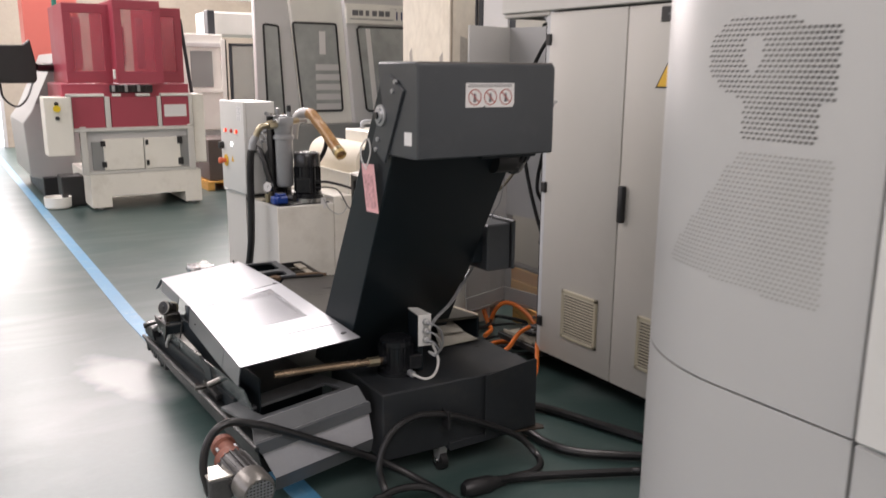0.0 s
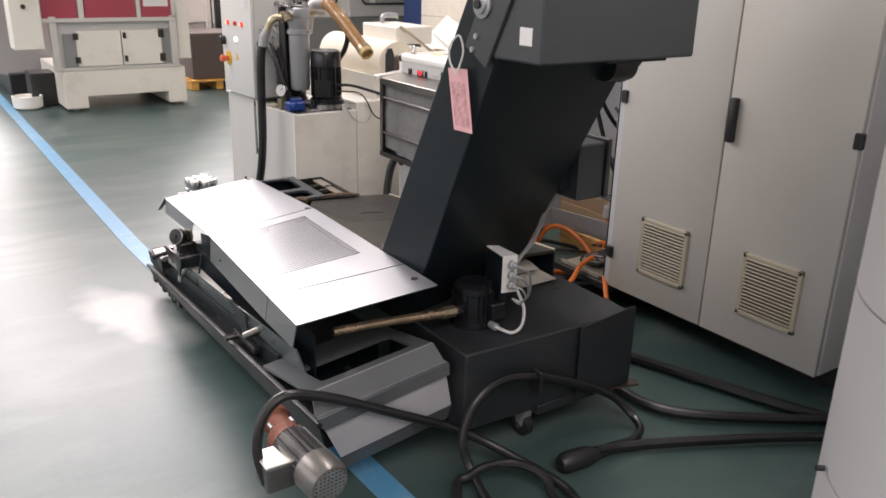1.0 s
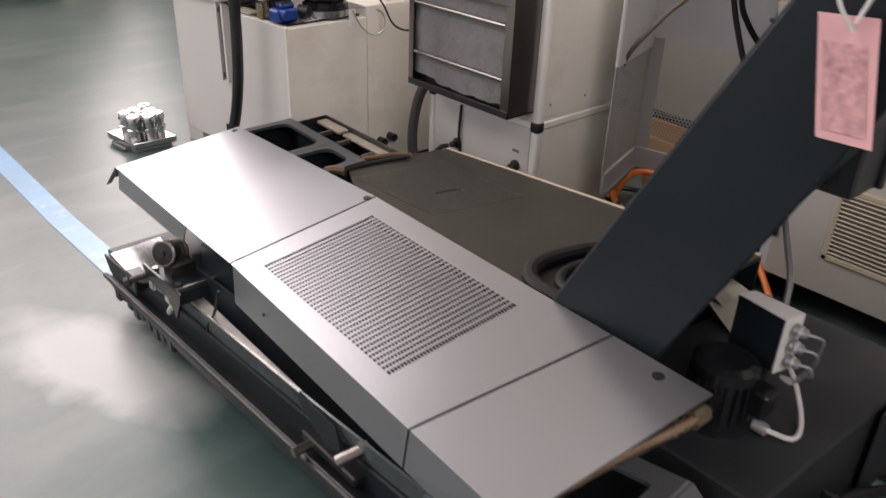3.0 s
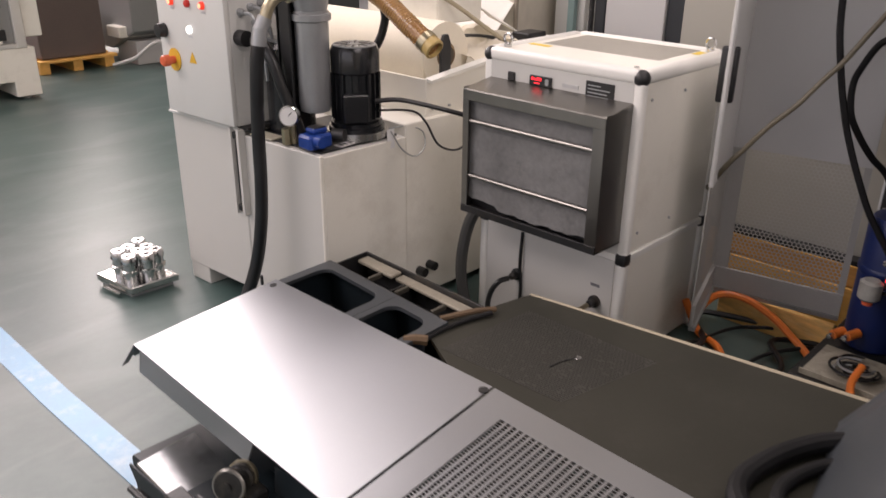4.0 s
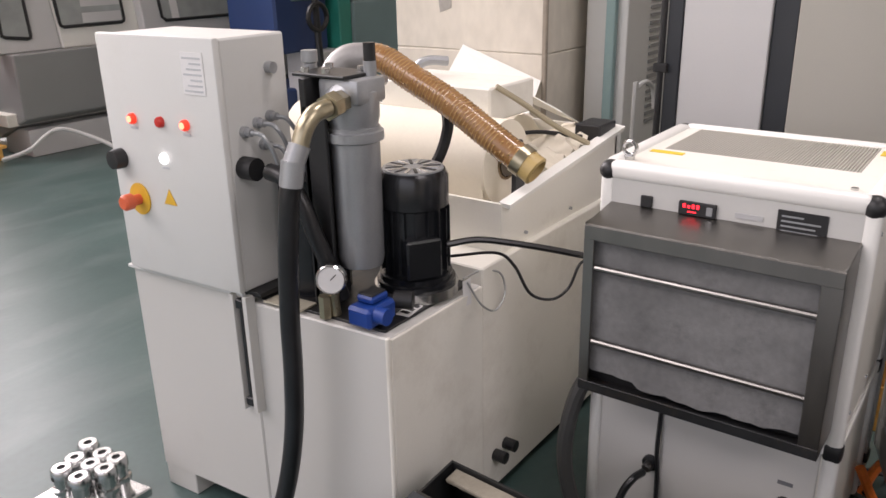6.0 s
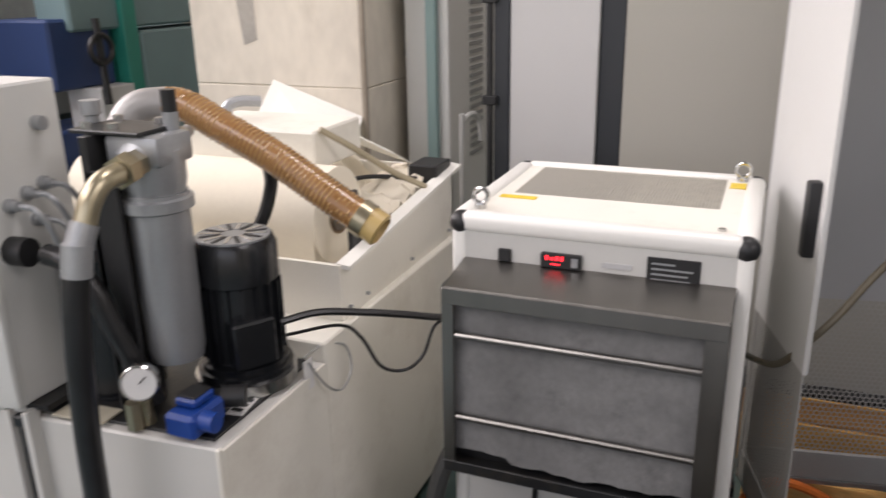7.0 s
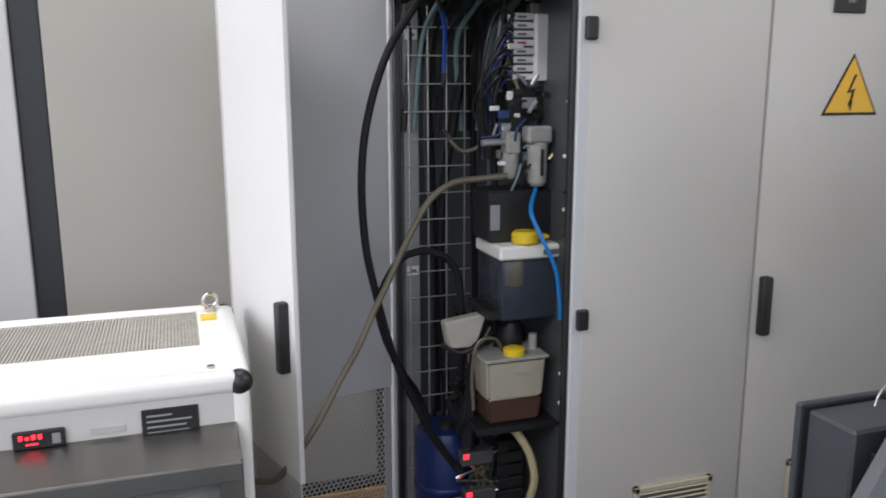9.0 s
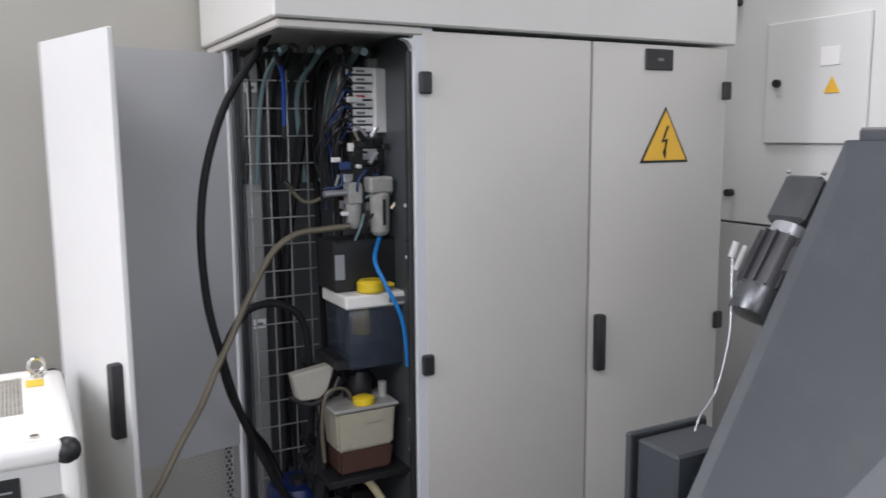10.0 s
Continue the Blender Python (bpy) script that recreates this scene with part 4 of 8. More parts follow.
part("trough_stud", rod(B(), (1.478, 4.715, 0.395), (1.478, 4.715, 0.425), 0.005, 8), BLACK, conveyor)

# long lower pan under the lids
PANDARK = surf("grimy_pan_steel", (0.014, 0.017, 0.019), 0.42, 0.1, 0.3, 6, 80, 0.15, dirt=(0.07, 0.035, 0.018), dirty=0.22, dscale=5, spec=0.45)
pan = part("lower_pan", prism(B(), [(2.95, 0.295), (4.47, 0.20), (4.47, 0.07), (2.95, 0.12)], "x", 0.90, 1.28, 0.004), BLUEBLACK, conveyor, "dark long lower pan")
part("pan_rim", slab(B(), [(0.850, 2.55, 0.272), (0.925, 2.55, 0.262), (0.935, 4.40, 0.120), (0.872, 4.44, 0.128)], 0.006, (0, 0, 1)), PANDARK, pan, "oily dark rim")
part("pan_rail", tube(B(), [(0.846, 2.53, 0.270), (0.858, 3.4, 0.205), (0.866, 3.95, 0.163), (0.872, 4.44, 0.128)], 0.009, 8, 4), PANDARK, pan)
part("rail_edge", tube(B(), [(0.850, 2.53, 0.2795), (0.862, 3.4, 0.2145), (0.870, 3.95, 0.1725), (0.876, 4.43, 0.1375)], 0.0022, 5, 4), surf("worn_rail_edge", (0.20, 0.20, 0.195), 0.35, 0.6, 0.3, 30), pan, "worn bright rail edge")
part("pan_skirt", slab(B(), [(0.850, 2.55, 0.262), (0.872, 4.43, 0.120), (0.880, 4.40, 0.085), (0.872, 2.55, 0.165)], 0.006), PANDARK, pan)
for k in range(9):
    y = 3.98 + 0.047 * k
    z = 0.075 - 0.0 * k + 0.012 * math.sin(k * 2.1)
    part("chain_lug", box(B(), (0.874, y, z), (0.896, y + 0.036, z + 0.048), 0.006), PANDARK, pan, "oily chain lug under the rail")
part("oil_stain_sheet", slab(B(), [(0.868, 2.62, 0.235), (0.872, 3.25, 0.180), (0.888, 3.25, 0.125), (0.884, 2.62, 0.165)], 0.004), surf("rusty_oil_sheet", (0.030, 0.020, 0.014), 0.45, 0.1, 0.3, 9, 80, 0.2, dirt=(0.14, 0.07, 0.03), dirty=0.6, dscale=6), pan, "rusty oil-stained lower sheet")
GREENSHEET = surf("shiny_inner_sheet", (0.13, 0.16, 0.16), 0.24, 0.2, 0.25, 3, 60, 0.05, dirt=(0.02, 0.024, 0.024), dirty=0.5, dscale=3)
part("inner_wall", slab(B(), [(0.930, 2.75, 0.262), (0.938, 4.38, 0.128), (0.905, 3.95, 0.283), (0.882, 2.75, 0.405)], 0.005), GREENSHEET, pan, "shiny green-grey inner sheet")
# Pale ledge carries a strip of light along the inner wall's top.
part("inner_ledge", slab(B(), [(0.904, 3.92, 0.291), (0.866, 3.283, 0.378), (0.874, 3.283, 0.379), (0.942, 3.92, 0.293)], 0.003, (0, 0, 1)), surf("lit_ledge_strip", (0.42, 0.41, 0.38), 0.3, 0.5, 0.3, 8, dirt=(0.12, 0.10, 0.07), dirty=0.6, dscale=9), pan, "pale ledge strip standing in for light")
# Dark sheet stands in for the shaded gap behind the inner wall.
part("inner_dark", slab(B(), [(0.943, 2.75, 0.30), (0.955, 3.93, 0.25), (0.955, 3.93, 0.36), (0.943, 2.75, 0.44)], 0.005), BLUEBLACK, pan)
# near end of the pan: top plate with a slot, flange and bright front sheet
ENDGREY = surf("grey_end_paint", (0.105, 0.113, 0.12), 0.38, 0.1, 0.12, 4, 240, 0.1, dirt=(0.05, 0.05, 0.05), dirty=0.4, dscale=6)
bm = B()
ring_plate(bm, (0.848, 2.592, 1.268, 2.95), (0.908, 2.640, 1.222, 2.786), 0.01, 0.0, 0.010, 4)
for v in bm.verts:
    v.co.z += 0.3675 + 0.123 * (v.co.x - 1.05) - 0.2 * (v.co.y - 2.6)
part("end_plate", bm, ENDGREY, conveyor, "grey end plate with a slot")
# Black box paints the shade down inside the slot.
part("slot_inside", box(B(), (0.87, 2.61, 0.13), (1.25, 2.84, 0.19), 0), BLACK, conveyor)
part("slot_rail", box(B(), (1.06, 2.64, 0.27), (1.075, 2.79, 0.285), 0.002), BLACK, conveyor)
part("end_front", slab(B(), [(0.850, 2.591, 0.344), (1.266, 2.595, 0.395), (1.284, 2.556, 0.341), (0.842, 2.554, 0.286)], 0.01), ENDGREY, conveyor, "grey folded front flange")
# Pale tubes along both folds stand in for their edge highlights.
part("end_fold", tube(B(), [(0.850, 2.591, 0.344), (1.266, 2.595, 0.395)], 0.0035, 6, 1), surf("fold_highlight", (0.30, 0.31, 0.32), 0.4, 0.4), conveyor, "pale edge highlight along the fold")
part("end_flange", slab(B(), [(0.842, 2.550, 0.290), (1.290, 2.552, 0.347), (1.294, 2.553, 0.306), (0.862, 2.553, 0.247)], 0.02), ENDGREY, conveyor)
part("end_fold", tube(B(), [(0.846, 2.547, 0.288), (1.290, 2.549, 0.345)], 0.003, 6, 1), bpy.data.materials["fold_highlight"], conveyor, "pale edge highlight along the fold")
part("bright_front_sheet", slab(B(), [(0.868, 2.551, 0.243), (1.290, 2.551, 0.303), (1.298, 2.530, 0.201), (0.908, 2.528, 0.146)], 0.004), surf("bright_grey_sheet", (0.40, 0.405, 0.43), 0.32, 0.3, 0.06), conveyor, "pale bare sheet at the front end")
part("end_skirt", slab(B(), [(0.908, 2.528, 0.146), (1.298, 2.530, 0.201), (1.300, 2.553, 0.140), (0.915, 2.552, 0.085)], 0.004), ENDGREY, conveyor, "grey skirt under the bare sheet")

# loose bent lids
NL, NR, MR, ML, FL, FR = (Vector(p) for p in ((0.838, 2.647, 0.538), (1.285, 2.598, 0.586), (1.388, 3.700, 0.530), (0.938, 3.689, 0.483), (1.039, 4.683, 0.375), (1.490, 4.655, 0.430)))


def on(u, v, quad):
    a, b, c, d = quad
    return a.lerp(b, u).lerp(d.lerp(c, u), v)


near, far = (NL, NR, MR, ML), (ML, MR, FR, FL)
lid = part("far_lid", slab(B(), [on(0, 0.004, far), on(1, 0.004, far), FR, FL], 0.003, (0, 0, 1)), LIDGREY, conveyor, "smooth pale grey sheet lid")
part("lid_hole", rod(B(), on(0.94, 0.965, far) + Vector((0, 0, -0.001)), on(0.94, 0.965, far) + Vector((0, 0, 0.0015)), 0.012, 14), BLACK, lid)
part("lid_hole", rod(B(), on(0.955, 0.012, far) + Vector((0, 0, -0.001)), on(0.955, 0.012, far) + Vector((0, 0, 0.0015)), 0.012, 14), BLACK, lid)
dn = Vector((-0.010, 0.0, -0.066))
part("lid_skirt", slab(B(), [on(0, 0.31, far), on(0, 0.955, far), on(0, 0.955, far) + dn, on(0, 0.33, far) + dn * 0.85], 0.003), LIDGREY, lid, "bent down side skirt")
part("lid_lip", slab(B(), [FL, FL + Vector((0.02, 0.004, 0.002)), FL + Vector((-0.01, 0.03, -0.062)), FL + Vector((-0.03, 0.026, -0.064))], 0.003), LIDGREY, lid, "bent corner lip")
part("lid_end_skirt", slab(B(), [FL, FR, FR + Vector((0, 0.012, -0.04)), FL + Vector((0, 0.012, -0.04))], 0.003), LIDGREY, lid)
# lid with a grille
u0, u1, v0, v1 = 0.125, 0.85, 0.40, 0.925


def seam(u, gap=0.0):
    """A point on the slightly skewed seam between the grille lid and the end lid."""
    return on(u, 0.262 - 0.046 * u - gap, near)


# Dark plate added in place of the shaded interior below the lid.
part("lid_inner_plate", slab(B(), [(0.965, 3.66, 0.28), (0.985, 3.96, 0.27), (0.985, 3.94, 0.415), (0.965, 3.66, 0.472)], 0.004), BLUEBLACK, lid, "dark plate standing in for shade under the lid")
lid2 = part("grille_lid", slab(B(), [seam(0), seam(u0), on(u0, 0.996, near), on(0, 0.996, near)], 0.003, (0, 0, 1)), LIDGREY, conveyor, "pale grey sheet lid with a grille")
part("lid_edge", slab(B(), [seam(u1), seam(1), on(1, 0.996, near), on(u1, 0.996, near)], 0.003, (0, 0, 1)), LIDGREY, lid2)
part("lid_edge", slab(B(), [seam(u0), seam(u1), on(u1, v0, near), on(u0, v0, near)], 0.003, (0, 0, 1)), LIDGREY, lid2)
part("lid_edge", slab(B(), [on(u0, v1, near), on(u1, v1, near), on(u1, 0.996, near), on(u0, 0.996, near)], 0.003, (0, 0, 1)), LIDGREY, lid2)
ROWS_N = 34
for k in range(1, ROWS_N):
    v = v0 + (v1 - v0) * k / ROWS_N
    w = 0.215 * (v1 - v0) / ROWS_N
    part("grille_bar", slab(B(), [on(u0, v - w, near), on(u1, v - w, near), on(u1, v + w, near), on(u0, v + w, near)], 0.0012, (0, 0, 1)), LIDGREY, lid2)
bm = B()
for k in range(1, 42):
    u = u0 + (u1 - u0) * k / 42
    w = 0.13 * (u1 - u0) / 42
    slab(bm, [q + Vector((0, 0, -0.0008)) for q in (on(u - w, v0, near), on(u + w, v0, near), on(u + w, v1, near), on(u - w, v1, near))], 0.001, (0, 0, 1))
tagged(part("grille_cross_wire", bm, LIDGREY, lid2), kind="stuff")
# Black sheet below the bars stands in for shade in the grille.
down = Vector((0, 0, -0.035))
part("grille_screen", slab(B(), [on(u0 - 0.02, v0 - 0.02, near) + down, on(u1 + 0.02, v0 - 0.02, near) + down, on(u1 + 0.02, v1 + 0.02, near) + down, on(u0 - 0.02, v1 + 0.02, near) + down], 0.003, (0, 0, 1)), BLACK, lid2, "dark sheet standing in for shade under the grille")
part("lid_skirt", slab(B(), [seam(0), on(0, 0.985, near), on(0, 0.96, near) + dn * 1.35, seam(0) + dn * 1.25], 0.003), LIDGREY, lid2, "bent down side skirt")
lid3 = part("end_lid", slab(B(), [NL, NR, seam(1, 0.006), seam(0, 0.006)], 0.003, (0, 0, 1)), LIDGREY, conveyor, "pale grey plain end lid")
part("lid_skirt", slab(B(), [NL, seam(0, 0.006), seam(0, 0.006) + dn * 1.25, NL + dn * 1.25 + Vector((0.01, 0.03, 0))], 0.003), LIDGREY, lid3, "bent down side skirt")
hp = on(0.93, 0.085, near)
part("lid_hole", rod(B(), hp + Vector((0, 0, -0.001)), hp + Vector((0, 0, 0.0015)), 0.012, 14), BLACK, lid3)
part("lid_rivet", rod(B(), on(-0.01, 0.80, near) + dn * 0.6, on(-0.02, 0.80, near) + dn * 0.6, 0.004, 8), BLACK, lid2)
# carriage with a roller, and levers between pan and lids
mech = part("roller_carriage", box(B(), (0.86, 3.86, 0.300), (1.02, 4.02, 0.345), 0.004), BLUEBLACK, conveyor, "oily roller carriage")
OILYBLACK = surf("oily_black_steel", (0.018, 0.018, 0.018), 0.3, 0.4, 0.3, 14, 80, 0.1, dirt=(0.12, 0.10, 0.07), dirty=0.5, dscale=14)
RA = Vector((0.75, 0.45, -0.28)).normalized()
RC = Vector((0.880, 3.955, 0.413))
part("roller", lathe(B(), [(0.012, -0.004), (0.033, -0.002), (0.0365, 0.002), (0.0365, 0.013), (0.026, 0.017), (0.024, 0.045), (0.030, 0.048), (0.030, 0.060), (0.012, 0.062)], RC, RA, 26), OILYBLACK, mech, "oily black guide roller")
part("roller_rim", lathe(B(), [(0.0335, -0.0022), (0.0368, 0.0015), (0.0368, 0.0032), (0.0335, 0.0005)], RC, RA, 26), STEEL, mech, "worn bright roller rim")
part("roller_hub", rod(B(), RC - RA * 0.008, RC, 0.009, 12), OILYBLACK, mech)
part("roller_ring", lathe(B(), [(0.034, 0), (0.034, 0.008), (0.027, 0.008), (0.027, 0.0)], RC + RA * 0.060, RA, 20), BRASS, mech, "brassy collar")

part("roller_stand", box(B(), (0.885, 3.925, 0.335), (0.955, 3.985, 0.385), 0.006), OILYBLACK, mech)
part("bright_strip", box(B(), (0.862, 3.866, 0.3455), (1.01, 3.874, 0.3485), 0.001), STEEL, mech, "bright edge strip")
for x, y in ((0.88, 3.885), (0.99, 3.885), (0.87, 4.0), (0.955, 4.005)):
    part("carriage_bolt", rod(B(), (x, y, 0.345), (x, y, 0.356), 0.009, 6), STEEL, mech, "bright hexagon bolt")
part("wedge_plate", prism(B(), [(4.045, 0.355), (3.815, 0.362), (3.82, 0.335), (3.855, 0.272), (3.90, 0.315), (4.03, 0.325)], "x", 0.853, 0.860, 0.001), OILYBLACK, mech, "pointed black side plate")
part("wedge_bit", box(B(), (0.868, 3.93, 0.268), (0.879, 3.96, 0.292), 0.003), CHROME, mech, "bright wiped metal bit")
part("wedge_bit", box(B(), (0.868, 4.035, 0.262), (0.879, 4.062, 0.29), 0.003), CHROME, mech, "bright wiped metal bit")
part("carriage_leg", tube(B(), [(0.89, 4.0, 0.31), (0.875, 4.10, 0.27), (0.878, 4.18, 0.235)], 0.012, 8, 4), BLACK, mech)
part("carriage_leg", tube(B(), [(0.90, 3.90, 0.30), (0.895, 3.98, 0.23), (0.90, 4.02, 0.19)], 0.010, 8, 4), WHITECABLE, mech, "pale bent rod")
part("carriage_block", box(B(), (0.86, 4.15, 0.205), (0.905, 4.22, 0.25), 0.004), DARKMET, mech)
part("clamp_screw", rod(B(), (0.809, 4.065, 0.300), (0.872, 4.035, 0.322), 0.009, 10), DARKMET, mech)
part("screw_head", rod(B(), (0.806, 4.066, 0.299), (0.818, 4.061, 0.303), 0.015, 8), DARKMET, mech)
OILYPLATE = surf("wet_oily_plate", (0.26, 0.265, 0.27), 0.2, 0.85, 0.25, 5, 60, 0.08, dirt=(0.04, 0.04, 0.04), dirty=0.7, dscale=7)
part("far_plate", prism(B(), [(0.878, 4.20), (1.03, 4.18), (1.056, 4.425), (0.884, 4.410)], "z", 0.206, 0.215, 0.003), OILYPLATE, conveyor, "wet oily plate at the far end")
part("far_bracket", prism(B(), [(4.20, 0.217), (4.435, 0.205), (4.40, 0.155), (4.20, 0.165)], "x", 0.876, 0.884, 0.002), BLUEBLACK, conveyor, "dark side plate at the far end")
part("stay_rod", tube(B(), [(0.905, 3.70, 0.41), (0.900, 3.73, 0.33), (0.905, 3.79, 0.26), (0.915, 3.80, 0.21)], 0.004, 6, 3), BLACK, conveyor)
lever = part("lever", box(B(), (0.875, 3.10, 0.235), (0.93, 3.30, 0.26), 0.004), DARKMET, conveyor, "oily lever bracket")
part("lever_pin", rod(B(), (0.83, 3.26, 0.245), (0.96, 3.26, 0.245), 0.011, 10), STEEL, lever)
part("lever_plate", prism(B(), [(3.34, 0.37), (3.20, 0.285), (3.14, 0.30), (3.16, 0.36)], "x", 0.872, 0.879, 0.002), BLUEBLACK, lever, "black triangular lever plate")
part("lever_arm", rod(B(), (0.855, 3.13, 0.30), (0.915, 3.10, 0.33), 0.014, 12), STEEL, lever, "bare steel lever arm")

part("lever_plate", prism(B(), [(3.30, 0.24), (3.40, 0.22), (3.52, 0.40), (3.44, 0.42)], "x", 0.945, 0.955, 0.002), BLUEBLACK, lever)

# coolant pump with its pipe and junction box on the base
pump = thing("coolant_pump", (1.48, 2.68, 0.385), "black finned coolant pump motor on the conveyor base", "pump")
part("motor_body", lathe(B(), [(0.075, 0), (0.075, 0.012), (0.062, 0.016), (0.062, 0.115), (0.066, 0.118), (0.066, 0.14), (0.05, 0.15)], (1.48, 2.675, 0.385), (0, 0, 1), 24), BLACKPAINT, pump)
for k in range(20):
    a = 2 * math.pi * k / 20
    c = Vector((1.48 + 0.064 * math.cos(a), 2.675 + 0.064 * math.sin(a), 0.455))
    part("fin", box(B(), (-0.006, -0.0015, -0.045), (0.006, 0.0015, 0.045), 0, Matrix.Translation(c) @ Matrix.Rotation(a, 4, "Z")), BLACKPAINT, pump)
part("terminal_box", box(B(), (1.495, 2.585, 0.415), (1.55, 2.625, 0.475), 0.005), BLACKPAINT, pump)
part("cable_gland", rod(B(), (1.50, 2.572, 0.402), (1.50, 2.60, 0.402), 0.013, 12), CAST, pump)
part("delivery_pipe", tube(B(), [(0.98, 2.70, 0.462), (1.16, 2.68, 0.460), (1.34, 2.655, 0.456), (1.43, 2.66, 0.448)], 0.0145, 12, 4), COPPER, pump, "oily copper-coloured pipe")
part("pipe_fitting", rod(B(), (1.345, 2.655, 0.456), (1.39, 2.657, 0.452), 0.020, 8), BRASS, pump, "brass pipe fitting")
part("pipe_fitting", rod(B(), (1.40, 2.657, 0.451), (1.425, 2.66, 0.448), 0.022, 12), BLACKPAINT, pump)
jb = thing("junction_box", (1.56, 2.65, 0.385), "pale grey junction box with three plugged cables", "junction box")
part("stand", box(B(), (1.555, 2.63, 0.385), (1.580, 2.70, 0.505), 0.002), BLUEBLACK, jb)
JX0, JX1, JY0, JY1 = 1.546, 1.594, 2.600, 2.722
part("case", prism(B(), [(JX0, JY0 + 0.012), (JX1, JY0), (JX1 + 0.002, JY1 - 0.02), (JX0 + 0.018, JY1)], "z", 0.500, 0.622, 0.002), BLUEBLACK, jb, "dark case side")
part("socket_face", prism(B(), [(JX0 - 0.002, JY0 + 0.008), (JX1 + 0.001, JY0 - 0.004), (JX1 + 0.002, JY0 - 0.001), (JX0 - 0.001, JY0 + 0.011)], "z", 0.499, 0.624, 0.0), WHITE, jb, "pale face with sockets")
part("case_top", prism(B(), [(JX0 - 0.002, JY0 + 0.008), (JX1 + 0.003, JY0 - 0.004), (JX1 + 0.005, JY1 - 0.018), (JX0 + 0.016, JY1 + 0.002)], "z", 0.623, 0.627, 0.001), WHITE, jb, "pale top plate")
for k in range(3):
    z = 0.528 + 0.036 * k
    socket = part("socket", lathe(B(), [(0.0135, 0), (0.0135, 0.006), (0.0105, 0.008), (0.0105, 0.022), (0.006, 0.026)], (1.570, 2.598, z), (0.10, -0.95, -0.05), 14), CAST, jb, "grey round plug")
    part("plug_ring", lathe(B(), [(0.0125, 0), (0.0125, 0.004), (0.010, 0.005)], (1.571, 2.588, z), (0.10, -0.95, -0.05), 14), WHITECABLE, socket)
    part("cable", tube(B(), [(1.573, 2.574, z - 0.001), (1.586, 2.556, z - 0.006), (1.606 + 0.006 * k, 2.556, z - 0.035), (1.618 + 0.008 * k, 2.572, 0.478 + 0.008 * k), (1.610 + 0.006 * k, 2.592, 0.452 + 0.004 * k), (1.594, 2.612, 0.468)], 0.0036, 8), CAST, jb, "grey cable")
solo("pump_cable", tube(B(), [(1.50, 2.575, 0.402), (1.53, 2.53, 0.392), (1.58, 2.54, 0.40), (1.62, 2.58, 0.44), (1.61, 2.61, 0.50)], 0.0055, 8), WHITECABLE, "pale grey cable from the pump to the junction box", "cable")
for dx, r in ((0.0, 0.0048), (0.011, 0.0042)):
    solo("conduit", tube(B(), [(1.600 + dx, 2.64, 0.545), (1.66 + dx, 2.665, 0.585), (1.735 + dx, 2.70, 0.610), (1.80 + dx, 2.745, 0.632), (1.875 + dx, 2.80, 0.668), (1.93 + dx, 2.83, 0.70), (1.965 + dx, 2.835, 0.742)], r, 8), CAST, "thin grey cable running up beside the chute", "cable")
bm = B()
for quad in ([(1.77, 2.812, 0.392), (1.972, 2.806, 0.396), (1.945, 2.93, 0.415), (1.80, 2.90, 0.425)], [(1.80, 2.86, 0.430), (1.93, 2.865, 0.425), (1.935, 2.985, 0.448), (1.84, 2.975, 0.46)]):
    slab(bm, quad, 0.002, (0, 0, 1))
solo("crumpled_card", bm, surf("dull_card", (0.30, 0.285, 0.245), 0.7, 0, 0.12, 9, 60, 0.3), "dull crumpled card lying on the conveyor base", "card")
sb = thing("control_box", (1.94, 2.8, 0.757), "anthracite control box on the side of the chute", "control box")
part("case", box(B(), (1.93, 2.69, 0.735), (2.05, 2.885, 0.935), 0.006), ANTHRACITE, sb)
part("mount", box(B(), (1.884, 2.73, 0.77), (1.976, 2.845, 0.89), 0.004), BLUEBLACK, sb)
part("case_lid", box(B(), (2.05, 2.675, 0.735), (2.066, 2.905, 0.948), 0.004), ANTHRACITE, sb)
part("lid_seal", box(B(), (2.046, 2.682, 0.742), (2.051, 2.898, 0.941), 0), BLACK, sb)
# gear motor on the chute's far side
PALEPLUG = surf("pale_plug", (0.33, 0.33, 0.32), 0.5)
GEARDARK = surf("dark_gear_paint", (0.045, 0.047, 0.05), 0.4, 0.1, 0.2, 10)
gm = thing("gear_motor", (1.99, 2.56, 1.2), "grey gear motor with a finned body on the chute", "motor")
axis = Vector((0.0, 0.45, -0.68)).normalized()
c0 = Vector((1.985, 2.522, 1.345))
part("motor_body", rod(B(), c0, c0 + axis * 0.13, 0.052, 20), GEARDARK, gm)
part("fan_cover", lathe(B(), [(0.056, 0), (0.056, 0.045), (0.05, 0.06), (0.02, 0.066)], c0 + axis * 0.13, axis, 20), surf("dark_shiny_cover", (0.085, 0.09, 0.095), 0.25, 0.5, 0.1, 10), gm, "shiny rounded grey fan cover")
for k in range(14):
    a = 2 * math.pi * k / 14
    q = axis.to_track_quat("Z", "Y").to_matrix().to_4x4()
    mm = Matrix.Translation(c0) @ q @ Matrix.Rotation(a, 4, "Z")
    part("fin", box(B(), (0.048, -0.002, 0.0), (0.062, 0.002, 0.125), 0, mm), GEARDARK, gm)
q = Matrix.Translation(c0) @ axis.to_track_quat("Z", "Y").to_matrix().to_4x4()
part("gear_case", box(B(), (-0.05, -0.045, -0.15), (0.05, 0.045, -0.03), 0.010, q), GEARDARK, gm, "grey gear case")
part("case_neck", rod(B(), c0 - axis * 0.03, c0, 0.044, 16), CAST, gm)
